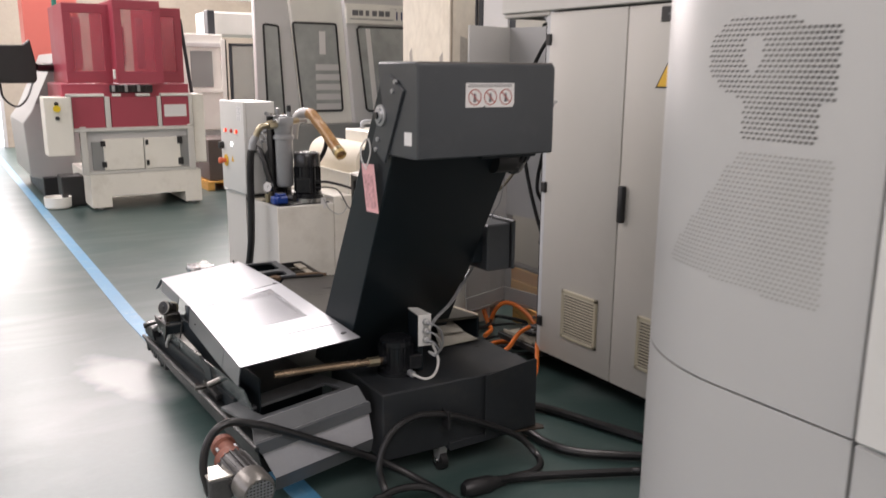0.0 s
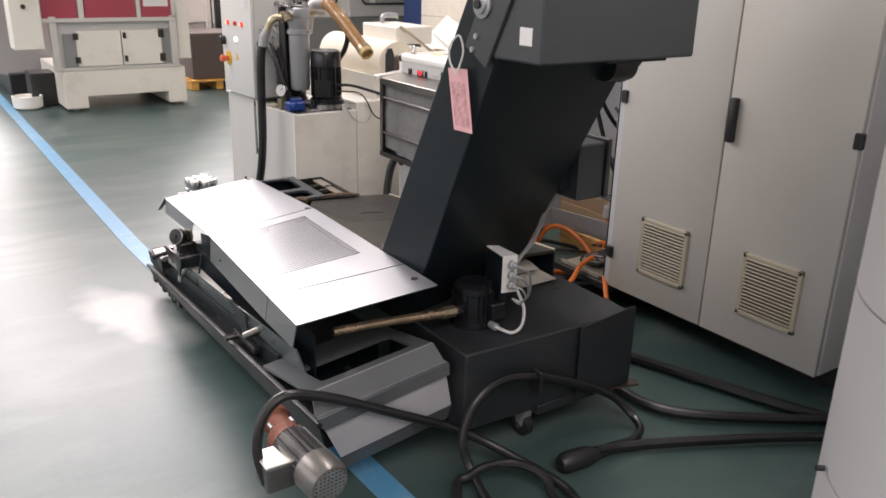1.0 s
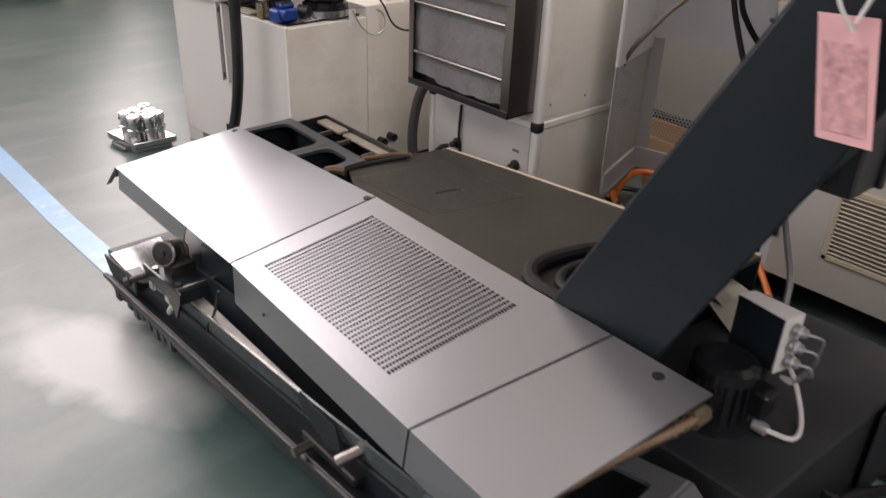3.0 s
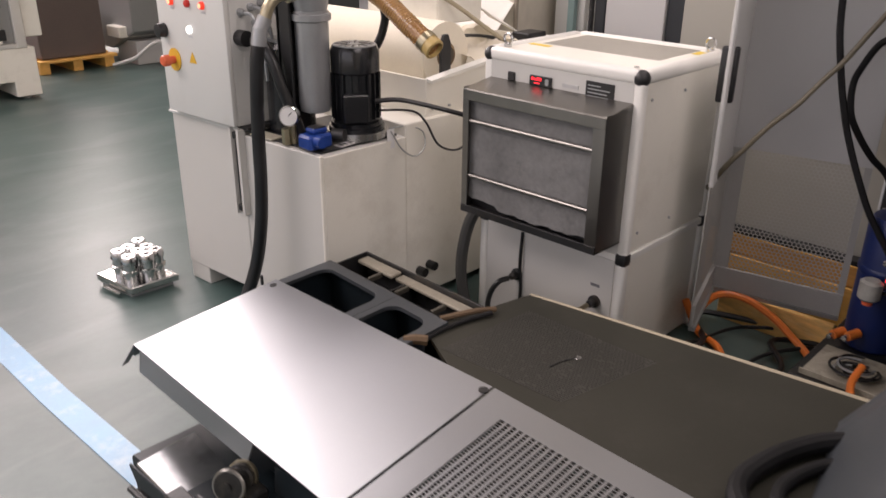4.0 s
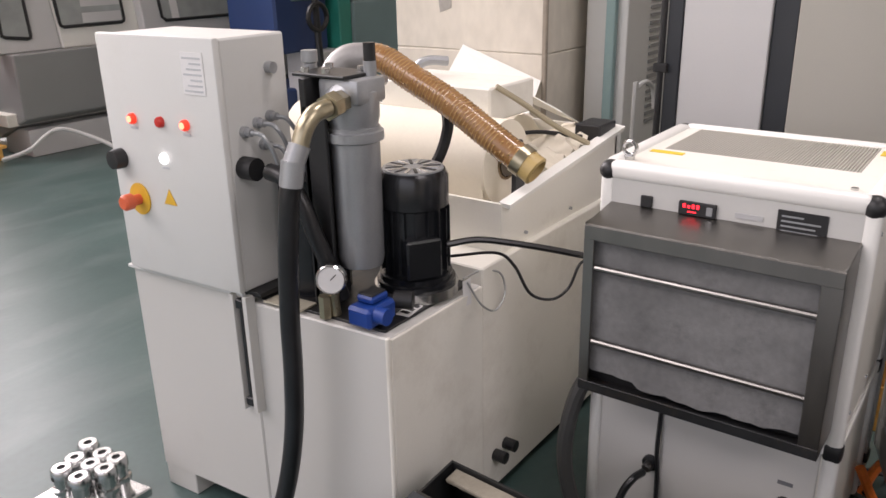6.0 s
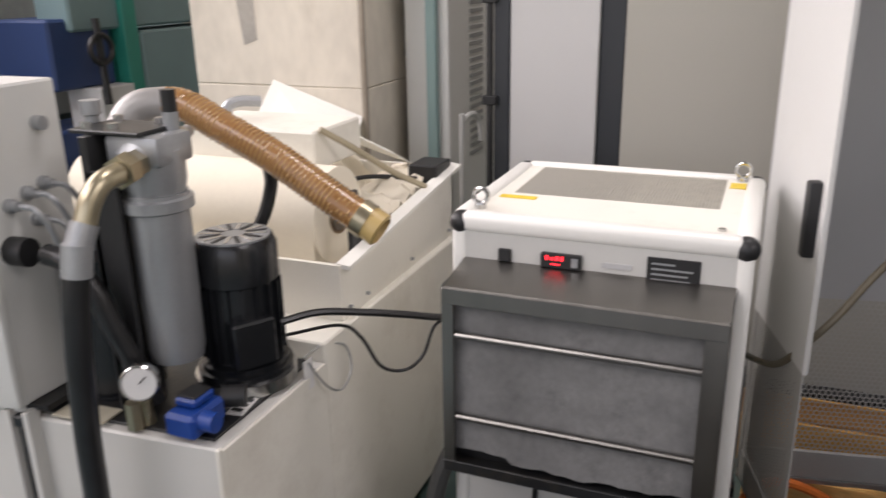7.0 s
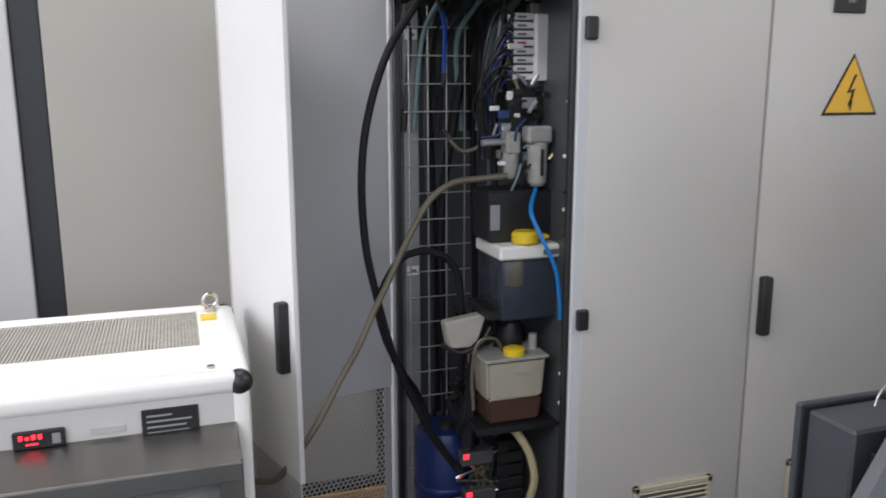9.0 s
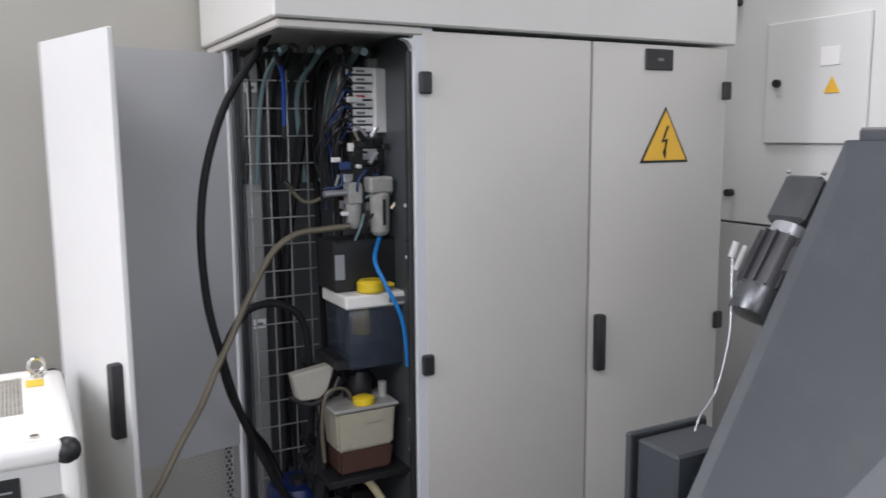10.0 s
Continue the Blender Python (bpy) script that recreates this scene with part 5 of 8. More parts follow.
for dx, dy in ((-0.045, -0.04), (0.045, -0.04), (-0.045, 0.04), (0.045, 0.04)):
    part("case_bolt", rod(B(), q @ Vector((dx, dy, -0.152)), q @ Vector((dx, dy, -0.158)), 0.006, 6), CAST, gm)
part("terminal_box", box(B(), (0.045, -0.035, 0.02), (0.085, 0.035, 0.09), 0.006, q), GEARDARK, gm)
part("cable_plug", rod(B(), (2.045, 2.580, 1.330), (2.045, 2.612, 1.278), 0.0075, 10), PALEPLUG, gm, "white cable plug")
part("cable_plug", rod(B(), (2.03, 2.628, 1.345), (2.03, 2.642, 1.312), 0.009, 10), PALEPLUG, gm, "white cable plug")
part("plug_holder", box(B(), (0.04, -0.075, 0.03), (0.075, 0.02, 0.075), 0.005, q), GEARDARK, gm)
solo("motor_cable", tube(B(), [(2.03, 2.640, 1.320), (2.02, 2.650, 1.26), (2.0, 2.672, 1.15), (2.0, 2.704, 1.031), (2.0, 2.752, 0.975), (2.0, 2.765, 0.945)], 0.0022, 8), CAST, "thin grey cable hanging from the gear motor", "cable")

# detached drive motor on the floor
dm = thing("drive_motor", (0.78, 2.45, 0), "grey finned electric motor hanging at the pan's end", "motor")
ax = Vector((0.10, -0.97, -0.10)).normalized()
mc = Vector((0.762, 2.60, 0.230))
part("mount_flange", rod(B(), mc, mc + ax * 0.035, 0.050, 24), RUST, dm, "reddish mounting flange")
part("gear_block", lathe(B(), [(0.044, 0), (0.044, 0.03), (0.034, 0.04), (0.034, 0.09)], (0.775, 2.70, 0.235), (0, -1, 0), 20), RUST, dm)
for k in range(4):
    a = radians(45 + 90 * k)
    part("flange_bolt", rod(B(), (0.765 + 0.046 * math.cos(a), 2.625, 0.230 + 0.046 * math.sin(a)), (0.765 + 0.046 * math.cos(a), 2.60, 0.230 + 0.046 * math.sin(a)), 0.006, 6), CAST, dm)
part("motor_body", rod(B(), mc + ax * 0.035, mc + ax * 0.17, 0.047, 24), MOTORGREY, dm)
for k in range(18):
    a = 2 * math.pi * k / 18
    mm = Matrix.Translation(mc + ax * 0.04) @ ax.to_track_quat("Z", "Y").to_matrix().to_4x4() @ Matrix.Rotation(a, 4, "Z")
    part("fin", box(B(), (0.044, -0.0018, 0.0), (0.060, 0.0018, 0.125), 0, mm), MOTORGREY, dm)
cover = part("fan_cover", lathe(B(), [(0.063, 0), (0.063, 0.065), (0.056, 0.083), (0.050, 0.085), (0.050, 0.075)], mc + ax * 0.17, ax, 28), surf("dirty_grey_cover", (0.22, 0.21, 0.195), 0.34, 0.6, 0.2, 12, 120, 0.2, dirt=(0.06, 0.05, 0.04), dirty=0.6, dscale=12), dm, "dirty grey fan cover")
part("fan_dark", rod(B(), mc + ax * 0.238, mc + ax * 0.246, 0.051, 24), BLACK, cover)
bm = B()
mm = Matrix.Translation(mc + ax * 0.252) @ ax.to_track_quat("Z", "Y").to_matrix().to_4x4()
for k in range(-4, 5):
    w = math.sqrt(0.05 ** 2 - (k * 0.0122) ** 2)
    box(bm, (k * 0.0122 - 0.0022, -w, -0.002), (k * 0.0122 + 0.0022, w, 0.002), 0, mm)
    box(bm, (-w, k * 0.0122 - 0.0022, -0.002), (w, k * 0.0122 + 0.0022, 0.002), 0, mm)
part("fan_grille", bm, CAST, cover, "grey fan grille")
tb = part("terminal_box", box(B(), (0.655, 2.455, 0.155), (0.735, 2.545, 0.235), 0.006), MOTORGREY, dm)
part("terminal_lid", box(B(), (0.652, 2.452, 0.235), (0.738, 2.548, 0.243), 0.003), surf("pale_terminal_lid", (0.68, 0.66, 0.60), 0.25, 0.5, 0.25, 14), tb, "pale terminal lid")

# ---- tall panelled machine back behind the cooler ----
back = thing("panelled_machine_back", (3.45, 4.0, 0), "tall warm-grey machine back panels with charcoal strips", "machine panel")
part("panel", box(B(), (3.34, 2.6, 0.0), (3.40, 4.398, 2.25), 0.003), PANELWARM, back, "warm grey sheet panel")
part("dark_strip", box(B(), (3.35, 4.40, 0.0), (3.40, 4.476, 2.25), 0.003), DARKSTRIP, back, "charcoal vertical strip")
part("panel", box(B(), (3.335, 4.478, 0.0), (3.40, 4.762, 2.25), 0.003), PANELPALE, back, "pale grey sheet panel")
part("dark_strip", box(B(), (3.33, 4.764, 0.0), (3.40, 4.815, 2.25), 0.003), DARKSTRIP, back, "charcoal vertical strip")
part("edge_tube", rod(B(), (3.325, 4.828, 0.0), (3.325, 4.828, 2.25), 0.012, 10), BLACK, back)
for z in (1.13, 1.45):
    part("tube_clip", box(B(), (3.308, 4.80, z - 0.015), (3.335, 4.85, z + 0.015), 0.003), BLACK, back)
vp = thing("vented_cabinet", (4.0, 5.2, 0), "off-white cabinet with a column of vent slots", "cabinet")
part("case", box(B(), (3.70, 5.12, 0.0), (4.4, 5.30, 2.2), 0.004), WHITE, vp)
for k in range(30):
    z = 0.80 + 0.032 * k
    part("vent_slot", box(B(), (3.93, 5.116, z), (4.08, 5.121, z + 0.016), 0), MACHGREY, vp)
solo("teal_post", box(B(), (3.665, 5.16, 0.0), (3.695, 5.20, 2.6), 0.003), surf("pale_teal_paint", (0.25, 0.36, 0.35), 0.5), "slim pale teal steel post", "post")
solo("white_pipe", tube(B(), [(3.64, 5.05, 0.0), (3.645, 5.05, 0.93), (3.66, 5.045, 0.995), (3.71, 5.03, 1.015), (3.76, 5.02, 0.98), (3.775, 5.015, 0.90)], 0.010, 8), WHITECABLE, "thin white bent pipe beside the column", "pipe")

# ---- coolant cooler with a filter frame ----
cx0, cx1, cy0, cy1, cz = 2.335, 2.875, 3.962, 4.578, 1.04
cooler = thing("coolant_cooler", (2.6, 4.27, 0), "white coolant cooler with a grey filter mat in a steel frame", "cooler")
part("lower_case", box(B(), (cx0 + 0.012, cy0 + 0.012, 0.02), (cx1 - 0.01, cy1 - 0.012, 0.432), 0.003), CREAM, cooler, "cream lower cabinet")
part("lower_front", box(B(), (cx0 + 0.008, cy0 + 0.04, 0.03), (cx0 + 0.014, 4.376, 0.428), 0.002), GREY, cooler)
part("lower_front", box(B(), (cx0 + 0.008, 4.382, 0.03), (cx0 + 0.014, cy1 - 0.02, 0.428), 0.002), GREY, cooler)
part("upper_case", box(B(), (cx0 + 0.012, cy0 + 0.012, 0.452), (cx1 - 0.01, cy1 - 0.012, 1.028), 0.003), CREAM, cooler, "cream upper housing")
part("front_panel", box(B(), (cx0 + 0.002, cy0 + 0.03, 0.452), (cx0 + 0.012, cy1 - 0.03, 1.012), 0.002), surf("cooler_front_grey", (0.55, 0.545, 0.52), 0.4, 0, 0.03), cooler, "pale grey front panel")
part("side_panel", box(B(), (cx0 + 0.03, cy0 + 0.006, 0.475), (cx1 - 0.03, cy0 + 0.014, 1.01), 0.002), CREAM, cooler)
PROFILE = surf("white_round_profile", (0.78, 0.77, 0.73), 0.32, 0, 0.02)
for x in (cx0 + 0.018, cx1 - 0.018):
    for y in (cy0 + 0.018, cy1 - 0.018):
        part("corner_post", box(B(), (x - 0.018, y - 0.018, 0.015), (x + 0.018, y + 0.018, 1.02), 0.012, seg=3), PROFILE, cooler, "white rounded corner post")
        part("corner_cap", ball(B(), (x, y, 1.018), 0.026, 16), BLACK, cooler, "black rounded corner cap")
        part("post_joint", box(B(), (x - 0.0205, y - 0.0205, 0.416), (x + 0.0205, y + 0.0205, 0.462), 0.010, seg=2), BLACK, cooler, "black joint collar")
for y in (cy0 + 0.018, cy1 - 0.018):
    part("top_rail", box(B(), (cx0 + 0.02, y - 0.022, 1.0), (cx1 - 0.02, y + 0.022, 1.044), 0.016, seg=3), PROFILE, cooler, "white rounded top rail")
    part("middle_rail", box(B(), (cx0 + 0.03, y - 0.017, 0.43), (cx1 - 0.03, y + 0.017, 0.455), 0.003), PROFILE, cooler)
for x in (cx0 + 0.018, cx1 - 0.018):
    part("top_rail", box(B(), (x - 0.022, cy0 + 0.02, 1.0), (x + 0.022, cy1 - 0.02, 1.044), 0.016, seg=3), PROFILE, cooler, "white rounded top rail")
    part("middle_rail", box(B(), (x - 0.017, cy0 + 0.03, 0.43), (x + 0.017, cy1 - 0.03, 0.455), 0.003), PROFILE, cooler)
gx0, gx1, gy0, gy1 = 2.555, 2.835, 4.045, 4.505
for lo, hi in (((cx0 + 0.03, cy0 + 0.03), (gx0, cy1 - 0.03)), ((gx1, cy0 + 0.03), (cx1 - 0.03, cy1 - 0.03)), ((gx0, cy0 + 0.03), (gx1, gy0)), ((gx0, gy1), (gx1, cy1 - 0.03))):
    part("top_plate", box(B(), (*lo, 1.025), (*hi, 1.036), 0), CREAM, cooler)
part("fin_block", box(B(), (gx0, gy0, 1.0285), (gx1, gy1, 1.0305), 0), surf("dusty_fin_block", (0.50, 0.475, 0.40), 0.6, 0.3, 0.2, 30, 90, 0.3), cooler, "dusty grey fin block")
for k in range(62):
    y = gy0 + (gy1 - gy0) * (k + 0.5) / 62
    part("grille_wire", box(B(), (gx0, y - 0.0013, 1.031), (gx1, y + 0.0013, 1.036), 0), surf("grille_wire_grey", (0.52, 0.50, 0.45), 0.5, 0.1) if k == 0 else bpy.data.materials["grille_wire_grey"], cooler)
part("yellow_sticker", box(B(), (2.505, 4.44, 1.0365), (2.53, 4.525, 1.0375), 0), YELLOW, cooler, "yellow sticker")
part("yellow_sticker", box(B(), (2.745, 4.0, 1.0365), (2.80, 4.036, 1.0375), 0), YELLOW, cooler, "yellow sticker")
for x, y in ((2.405, 4.535), (2.825, 4.012)):
    eye = part("lifting_eye", rod(B(), (x, y, 1.036), (x, y, 1.046), 0.013, 12), CHROME, cooler, "steel lifting eye")
    ring = [(x, y + 0.017 * math.cos(a), 1.064 + 0.017 * math.sin(a)) for a in (2 * math.pi * k / 14 for k in range(15))]
    part("eye_ring", tube(B(), ring, 0.005, 8, 1), CHROME, eye)
part("top_screw", rod(B(), (2.40, 4.03, 1.036), (2.40, 4.03, 1.041), 0.008, 8), CHROME, cooler)
for x in (2.52, 2.72):
    for z in (0.52, 0.95):
        part("side_screw", rod(B(), (x - 0.12, cy0 + 0.008, z), (x - 0.12, cy0 + 0.002, z), 0.005, 8), CAST, cooler)
# controls above the filter
part("rocker_switch", box(B(), (cx0 - 0.006, 4.442, 0.945), (cx0 + 0.003, 4.470, 0.973), 0.002), BLACK, cooler, "black rocker switch")
ctl = part("controller", box(B(), (cx0 - 0.008, 4.291, 0.944), (cx0 + 0.003, 4.377, 0.976), 0.002), BLACK, cooler, "black temperature controller")
for k in range(4):
    y = 4.366 - 0.0105 * k
    part("display_digit", box(B(), (cx0 - 0.0095, y - 0.0060, 0.962), (cx0 - 0.0078, y, 0.971 if k != 1 else 0.968), 0), LEDRED, ctl, "lit red display bar")
part("display_digit", box(B(), (cx0 - 0.0095, 4.335, 0.952), (cx0 - 0.0078, 4.355, 0.9545), 0), LEDRED, ctl, "lit red display bar")
part("controller_key", box(B(), (cx0 - 0.0095, 4.298, 0.950), (cx0 - 0.0078, 4.312, 0.970), 0.001), CAST, ctl)
plate = part("rating_plate", box(B(), (cx0 - 0.002, 4.059, 0.934), (cx0 + 0.003, 4.161, 0.989), 0.001), BLACK, cooler, "black rating plate")
for k in range(4):
    w = (0.045, 0.08, 0.07, 0.075)[k]
    part("text_bar", box(B(), (cx0 - 0.0035, 4.152 - w, 0.975 - 0.011 * k), (cx0 - 0.0018, 4.152, 0.9785 - 0.011 * k), 0), CAST, plate)
part("faint_text", box(B(), (cx0 - 0.001, 4.19, 0.955), (cx0 + 0.0025, 4.25, 0.966), 0), INNERGREY, cooler)
# steel filter frame with mat and bars
fx0, fy0, fy1, fz0, fz1 = 2.20, 3.99, 4.548, 0.500, 0.940
ff = part("filter_frame", prism(B(), [(fx0, 0.905), (fx0, 0.925), (cx0 + 0.002, 0.945), (cx0 + 0.002, 0.925)], "y", fy0, fy1, 0.002), STEEL, cooler, "stainless steel filter frame")
part("frame_front_lip", box(B(), (fx0 - 0.003, fy0, 0.888), (fx0 + 0.004, fy1, 0.924), 0.002), STEEL, ff)
part("frame_side", box(B(), (fx0, fy0, fz0), (cx0 + 0.002, fy0 + 0.004, 0.93), 0.001), STEEL, ff)
part("frame_side", box(B(), (fx0, fy1 - 0.004, fz0), (cx0 + 0.002, fy1, 0.93), 0.001), STEEL, ff)
part("frame_front_post", box(B(), (fx0 - 0.002, fy0, fz0), (fx0 + 0.004, fy0 + 0.042, 0.90), 0.001), STEEL, ff)
part("frame_front_post", box(B(), (fx0 - 0.002, fy1 - 0.026, fz0), (fx0 + 0.004, fy1, 0.90), 0.001), STEEL, ff)
part("frame_bottom", box(B(), (fx0 - 0.003, fy0, fz0 - 0.004), (cx0 + 0.002, fy1, fz0 + 0.004), 0.001), DARKMET, ff)
part("frame_bottom_lip", box(B(), (fx0 - 0.004, fy0, fz0 - 0.004), (fx0 + 0.003, fy1, fz0 + 0.022), 0.001), DARKMET, ff)
# Black sheet stands in for the shaded depth behind the torn mat.
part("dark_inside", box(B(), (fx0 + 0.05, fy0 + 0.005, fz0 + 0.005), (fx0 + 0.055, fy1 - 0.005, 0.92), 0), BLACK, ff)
bm = B()
cols, rws = 40, 24
grid = []
for j in range(rws + 1):
    row = []
    for i in range(cols + 1):
        y = fy0 + 0.012 + (fy1 - fy0 - 0.024) * i / cols
        low = 0.534 + 0.010 * noise.noise((i * 0.3, 2.0, 0)) + 0.004 * noise.noise((i * 1.3, 5.0, 0)) + (0.012 if i > 30 else 0) - 0.012 * math.sin(i / cols * 3.14)
        z = low + (0.90 - low) * j / rws
        row.append(bm.verts.new((fx0 + 0.022 + 0.006 * noise.noise((i * 0.22, j * 0.25, 3)), y, z)))
    grid.append(row)
for j in range(rws):
    for i in range(cols):
        bm.faces.new((grid[j][i], grid[j][i + 1], grid[j + 1][i + 1], grid[j + 1][i]))
part("filter_mat", bm, FLEECE, ff, "worn grey filter mat, torn at the bottom")
for z in (0.818, 0.628):
    part("retaining_bar", rod(B(), (fx0 + 0.008, fy0 + 0.03, z), (fx0 + 0.008, fy1 - 0.018, z), 0.0075, 10), STEEL, ff, "round steel retaining bar")
# connections in the lower cabinet
for y, z in ((4.396, 0.252), (4.063, 0.262)):
    part("coupling", lathe(B(), [(0.022, 0), (0.022, 0.010), (0.013, 0.013), (0.013, 0.035), (0.009, 0.04)], (cx0 + 0.008, y, z), (-1, 0, 0), 16), DARKMET, cooler, "round hose coupling")
part("drain_valve", tube(B(), [(2.30, 4.063, 0.262), (2.27, 4.07, 0.255), (2.255, 4.085, 0.245)], 0.009, 8, 3), BRASS, cooler, "small brass drain")
part("text_bar", box(B(), (cx0 + 0.0065, 4.05, 0.315), (cx0 + 0.009, 4.085, 0.325), 0), INK, cooler)
solo("coupling_hose", tube(B(), [(2.29, 4.396, 0.252), (2.255, 4.41, 0.245), (2.235, 4.43, 0.20), (2.23, 4.435, 0.13), (2.25, 4.42, 0.02)], 0.010, 8), DARKMET, "dark bent hose on the cooler's coupling", "hose")
solo("drain_hose", tube(B(), [(2.33, 4.56, 0.50), (2.30, 4.60, 0.40), (2.285, 4.62, 0.25), (2.28, 4.60, 0.12), (2.30, 4.56, 0.02)], 0.022, 10), surf("grey_rubber_hose", (0.06, 0.06, 0.058), 0.5), "grey rubber hose behind the filter frame", "hose")
solo("seam_hose", tube(B(), [(cx0 + 0.004, 4.379, 0.42), (cx0 - 0.004, 4.379, 0.30), (cx0 + 0.002, 4.375, 0.20), (2.30, 4.36, 0.03)], 0.006, 6), DARKMET, "thin dark cable down the cooler's front", "cable")

# ---- channel post, timbers and cables beside the cooler ----
post = thing("channel_post", (2.88, 3.97, 0), "grey steel channel post with a hose in its top", "post")
part("channel", (lambda b: (box(b, (2.865, 3.955, 0.0), (2.902, 3.960, 0.53), 0.001), box(b, (2.865, 3.955, 0.0), (2.870, 3.99, 0.53), 0.001), box(b, (2.897, 3.955, 0.0), (2.902, 3.99, 0.53), 0.001))[0])(B()), surf("dull_galvanised_channel", (0.42, 0.42, 0.41), 0.4, 0.5, 0.15, 12), post)
part("clip", box(B(), (2.86, 3.95, 0.12), (2.906, 3.995, 0.15), 0.003), BLACK, post)
bm = tube(B(), [(2.80, 3.235, 1.345), (2.82, 3.304, 1.338), (2.825, 3.381, 1.328), (2.825, 3.447, 1.281), (2.815, 3.514, 1.174), (2.795, 3.573, 1.070), (2.769, 3.615, 1.009), (2.734, 3.664, 0.932), (2.695, 3.723, 0.861), (2.668, 3.775, 0.785), (2.660, 3.815, 0.731), (2.675, 3.859, 0.665), (2.72, 3.893, 0.615), (2.796, 3.935, 0.585), (2.868, 3.968, 0.560), (2.883, 3.974, 0.50), (2.883, 3.974, 0.30)], 0.0085, 10)
solo("beige_hose", bm, BEIGEHOSE, "dirty beige hose sagging out of the open bay", "hose")
tim = thing("timber_stack", (3.2, 3.6, 0), "two raw timber beams stacked behind the open door", "timber")
part("beam", box(B(), (3.270, 3.30, 0.172), (3.334, 4.30, 0.250), 0.004), planks("brown_timber", (0.66, 0.33, 0.09), (0.70, 0.38, 0.12)), tim, "smooth brown timber")
# Pale strip paints the light on the beam's top edge.
part("beam_edge", box(B(), (3.268, 3.30, 0.2505), (3.334, 4.30, 0.2565), 0.001), WOOD, tim, "pale strip for the lit top edge")
part("beam", box(B(), (3.266, 3.28, 0.0), (3.334, 4.28, 0.168), 0.004), WOOD, tim, "rough pale chipboard beam")
part("top_strip", box(B(), (3.274, 3.30, 0.257), (3.334, 4.30, 0.276), 0.002), DARKMET, tim, "dark strip on the timber")
part("front_board", box(B(), (3.02, 3.50, 0.0), (3.045, 3.93, 0.12), 0.003), OSB, tim, "brown board under the door")
solo("orange_cable", tube(B(), [(2.86, 3.95, 0.02), (2.885, 3.925, 0.10), (2.915, 3.88, 0.15), (2.95, 3.80, 0.148), (2.968, 3.70, 0.105), (2.965, 3.61, 0.05), (2.94, 3.545, 0.02), (2.86, 3.50, 0.016), (2.74, 3.50, 0.03), (2.62, 3.53, 0.05), (2.45, 3.50, 0.04)], 0.0135, 8), ORANGE, "thick orange cable looping on the floor", "cable")
solo("orange_cable", tube(B(), [(2.80, 3.96, 0.14), (2.81, 3.90, 0.03), (2.76, 3.80, 0.025), (2.66, 3.72, 0.025)], 0.014, 8), ORANGE, "thick orange cable beside the channel post", "cable")
solo("orange_cable", tube(B(), [(2.20, 3.30, 0.04), (2.35, 3.28, 0.06), (2.48, 3.26, 0.12), (2.58, 3.30, 0.17), (2.66, 3.30, 0.2)], 0.012, 8), ORANGE, "thick orange cable running into the bay", "cable")
solo("orange_cable", tube(B(), [(2.18, 2.98, 0.03), (2.32, 2.98, 0.03), (2.46, 3.0, 0.06), (2.60, 3.16, 0.16)], 0.011, 8), ORANGE, "thick orange cable on the dark floor", "cable")
for k in range(7):
    a = random.Random(k)
    y = 3.35 + 0.09 * k
    solo("black_cable", tube(B(), [(2.2 + a.uniform(0, 0.1), y - 0.2, 0.02), (2.45, y + a.uniform(-0.1, 0.1), 0.03), (2.75, y + a.uniform(-0.15, 0.1), 0.03), (2.95, y + a.uniform(-0.2, 0.2), 0.03), (3.1, y - 0.3, 0.03)], a.uniform(0.007, 0.013), 8), RUBBER, "black cable lying on the floor by the bay", "cable", "cables on the floor")
pl = thing("floor_tray", (2.7, 3.38, 0.135), "dirty pale sheet tray full of coiled wires", "tray")
part("tray", (lambda b: (box(b, (2.605, 3.20, 0.1355), (2.84, 3.46, 0.139), 0.001), box(b, (2.600, 3.20, 0.1355), (2.606, 3.46, 0.155), 0.001))[0])(B()), surf("pale_tray_metal", (0.40, 0.37, 0.30), 0.5, 0, 0.2, 14, dirt=(0.08, 0.07, 0.05), dirty=0.8, dscale=12), pl)
for k in range(8):
    a = random.Random(40 + k)
    c_, r_ = (2.70 + a.uniform(-0.02, 0.03), 3.33 + a.uniform(-0.03, 0.03)), a.uniform(0.035, 0.075)
    part("wire", tube(B(), [(c_[0] + r_ * 0.9 * math.cos(t_ * 0.7), c_[1] + r_ * math.sin(t_ * 0.7), 0.146 + 0.004 * k) for t_ in range(7 + k % 3)], 0.0045, 6, 4), (BLACK, BLACK, DARKMET, CAST)[k % 4], pl)
for k, (y, z) in enumerate(((3.445, 0.19), (3.40, 0.20))):
    part("orange_plug", rod(B(), (2.82, y, z), (2.86, y - 0.02, z + 0.005), 0.016, 12), ORANGE, pl, "orange cable plug")
    part("plug_tip", rod(B(), (2.80, y + 0.005, z - 0.002), (2.822, y, z), 0.009, 10), CHROME, pl)

# ---- hydraulic unit ----
hy = thing("hydraulic_unit", (1.98, 5.25, 0), "light grey hydraulic unit with a control box, pump motor and filter", "hydraulic unit")
part("tank", box(B(), (1.765, 4.84, 0.075), (2.205, 5.66, 0.702), 0.004), GREY, hy, "light grey sheet tank")
part("side_cover", box(B(), (1.77, 4.834, 0.02), (2.205, 4.842, 0.70), 0.002), CREAM, hy, "cream side sheet")
for y in (4.90, 5.17):
    part("tank_bolt", rod(B(), (1.765, y, 0.12), (1.760, y, 0.12), 0.007, 8), CAST, hy)
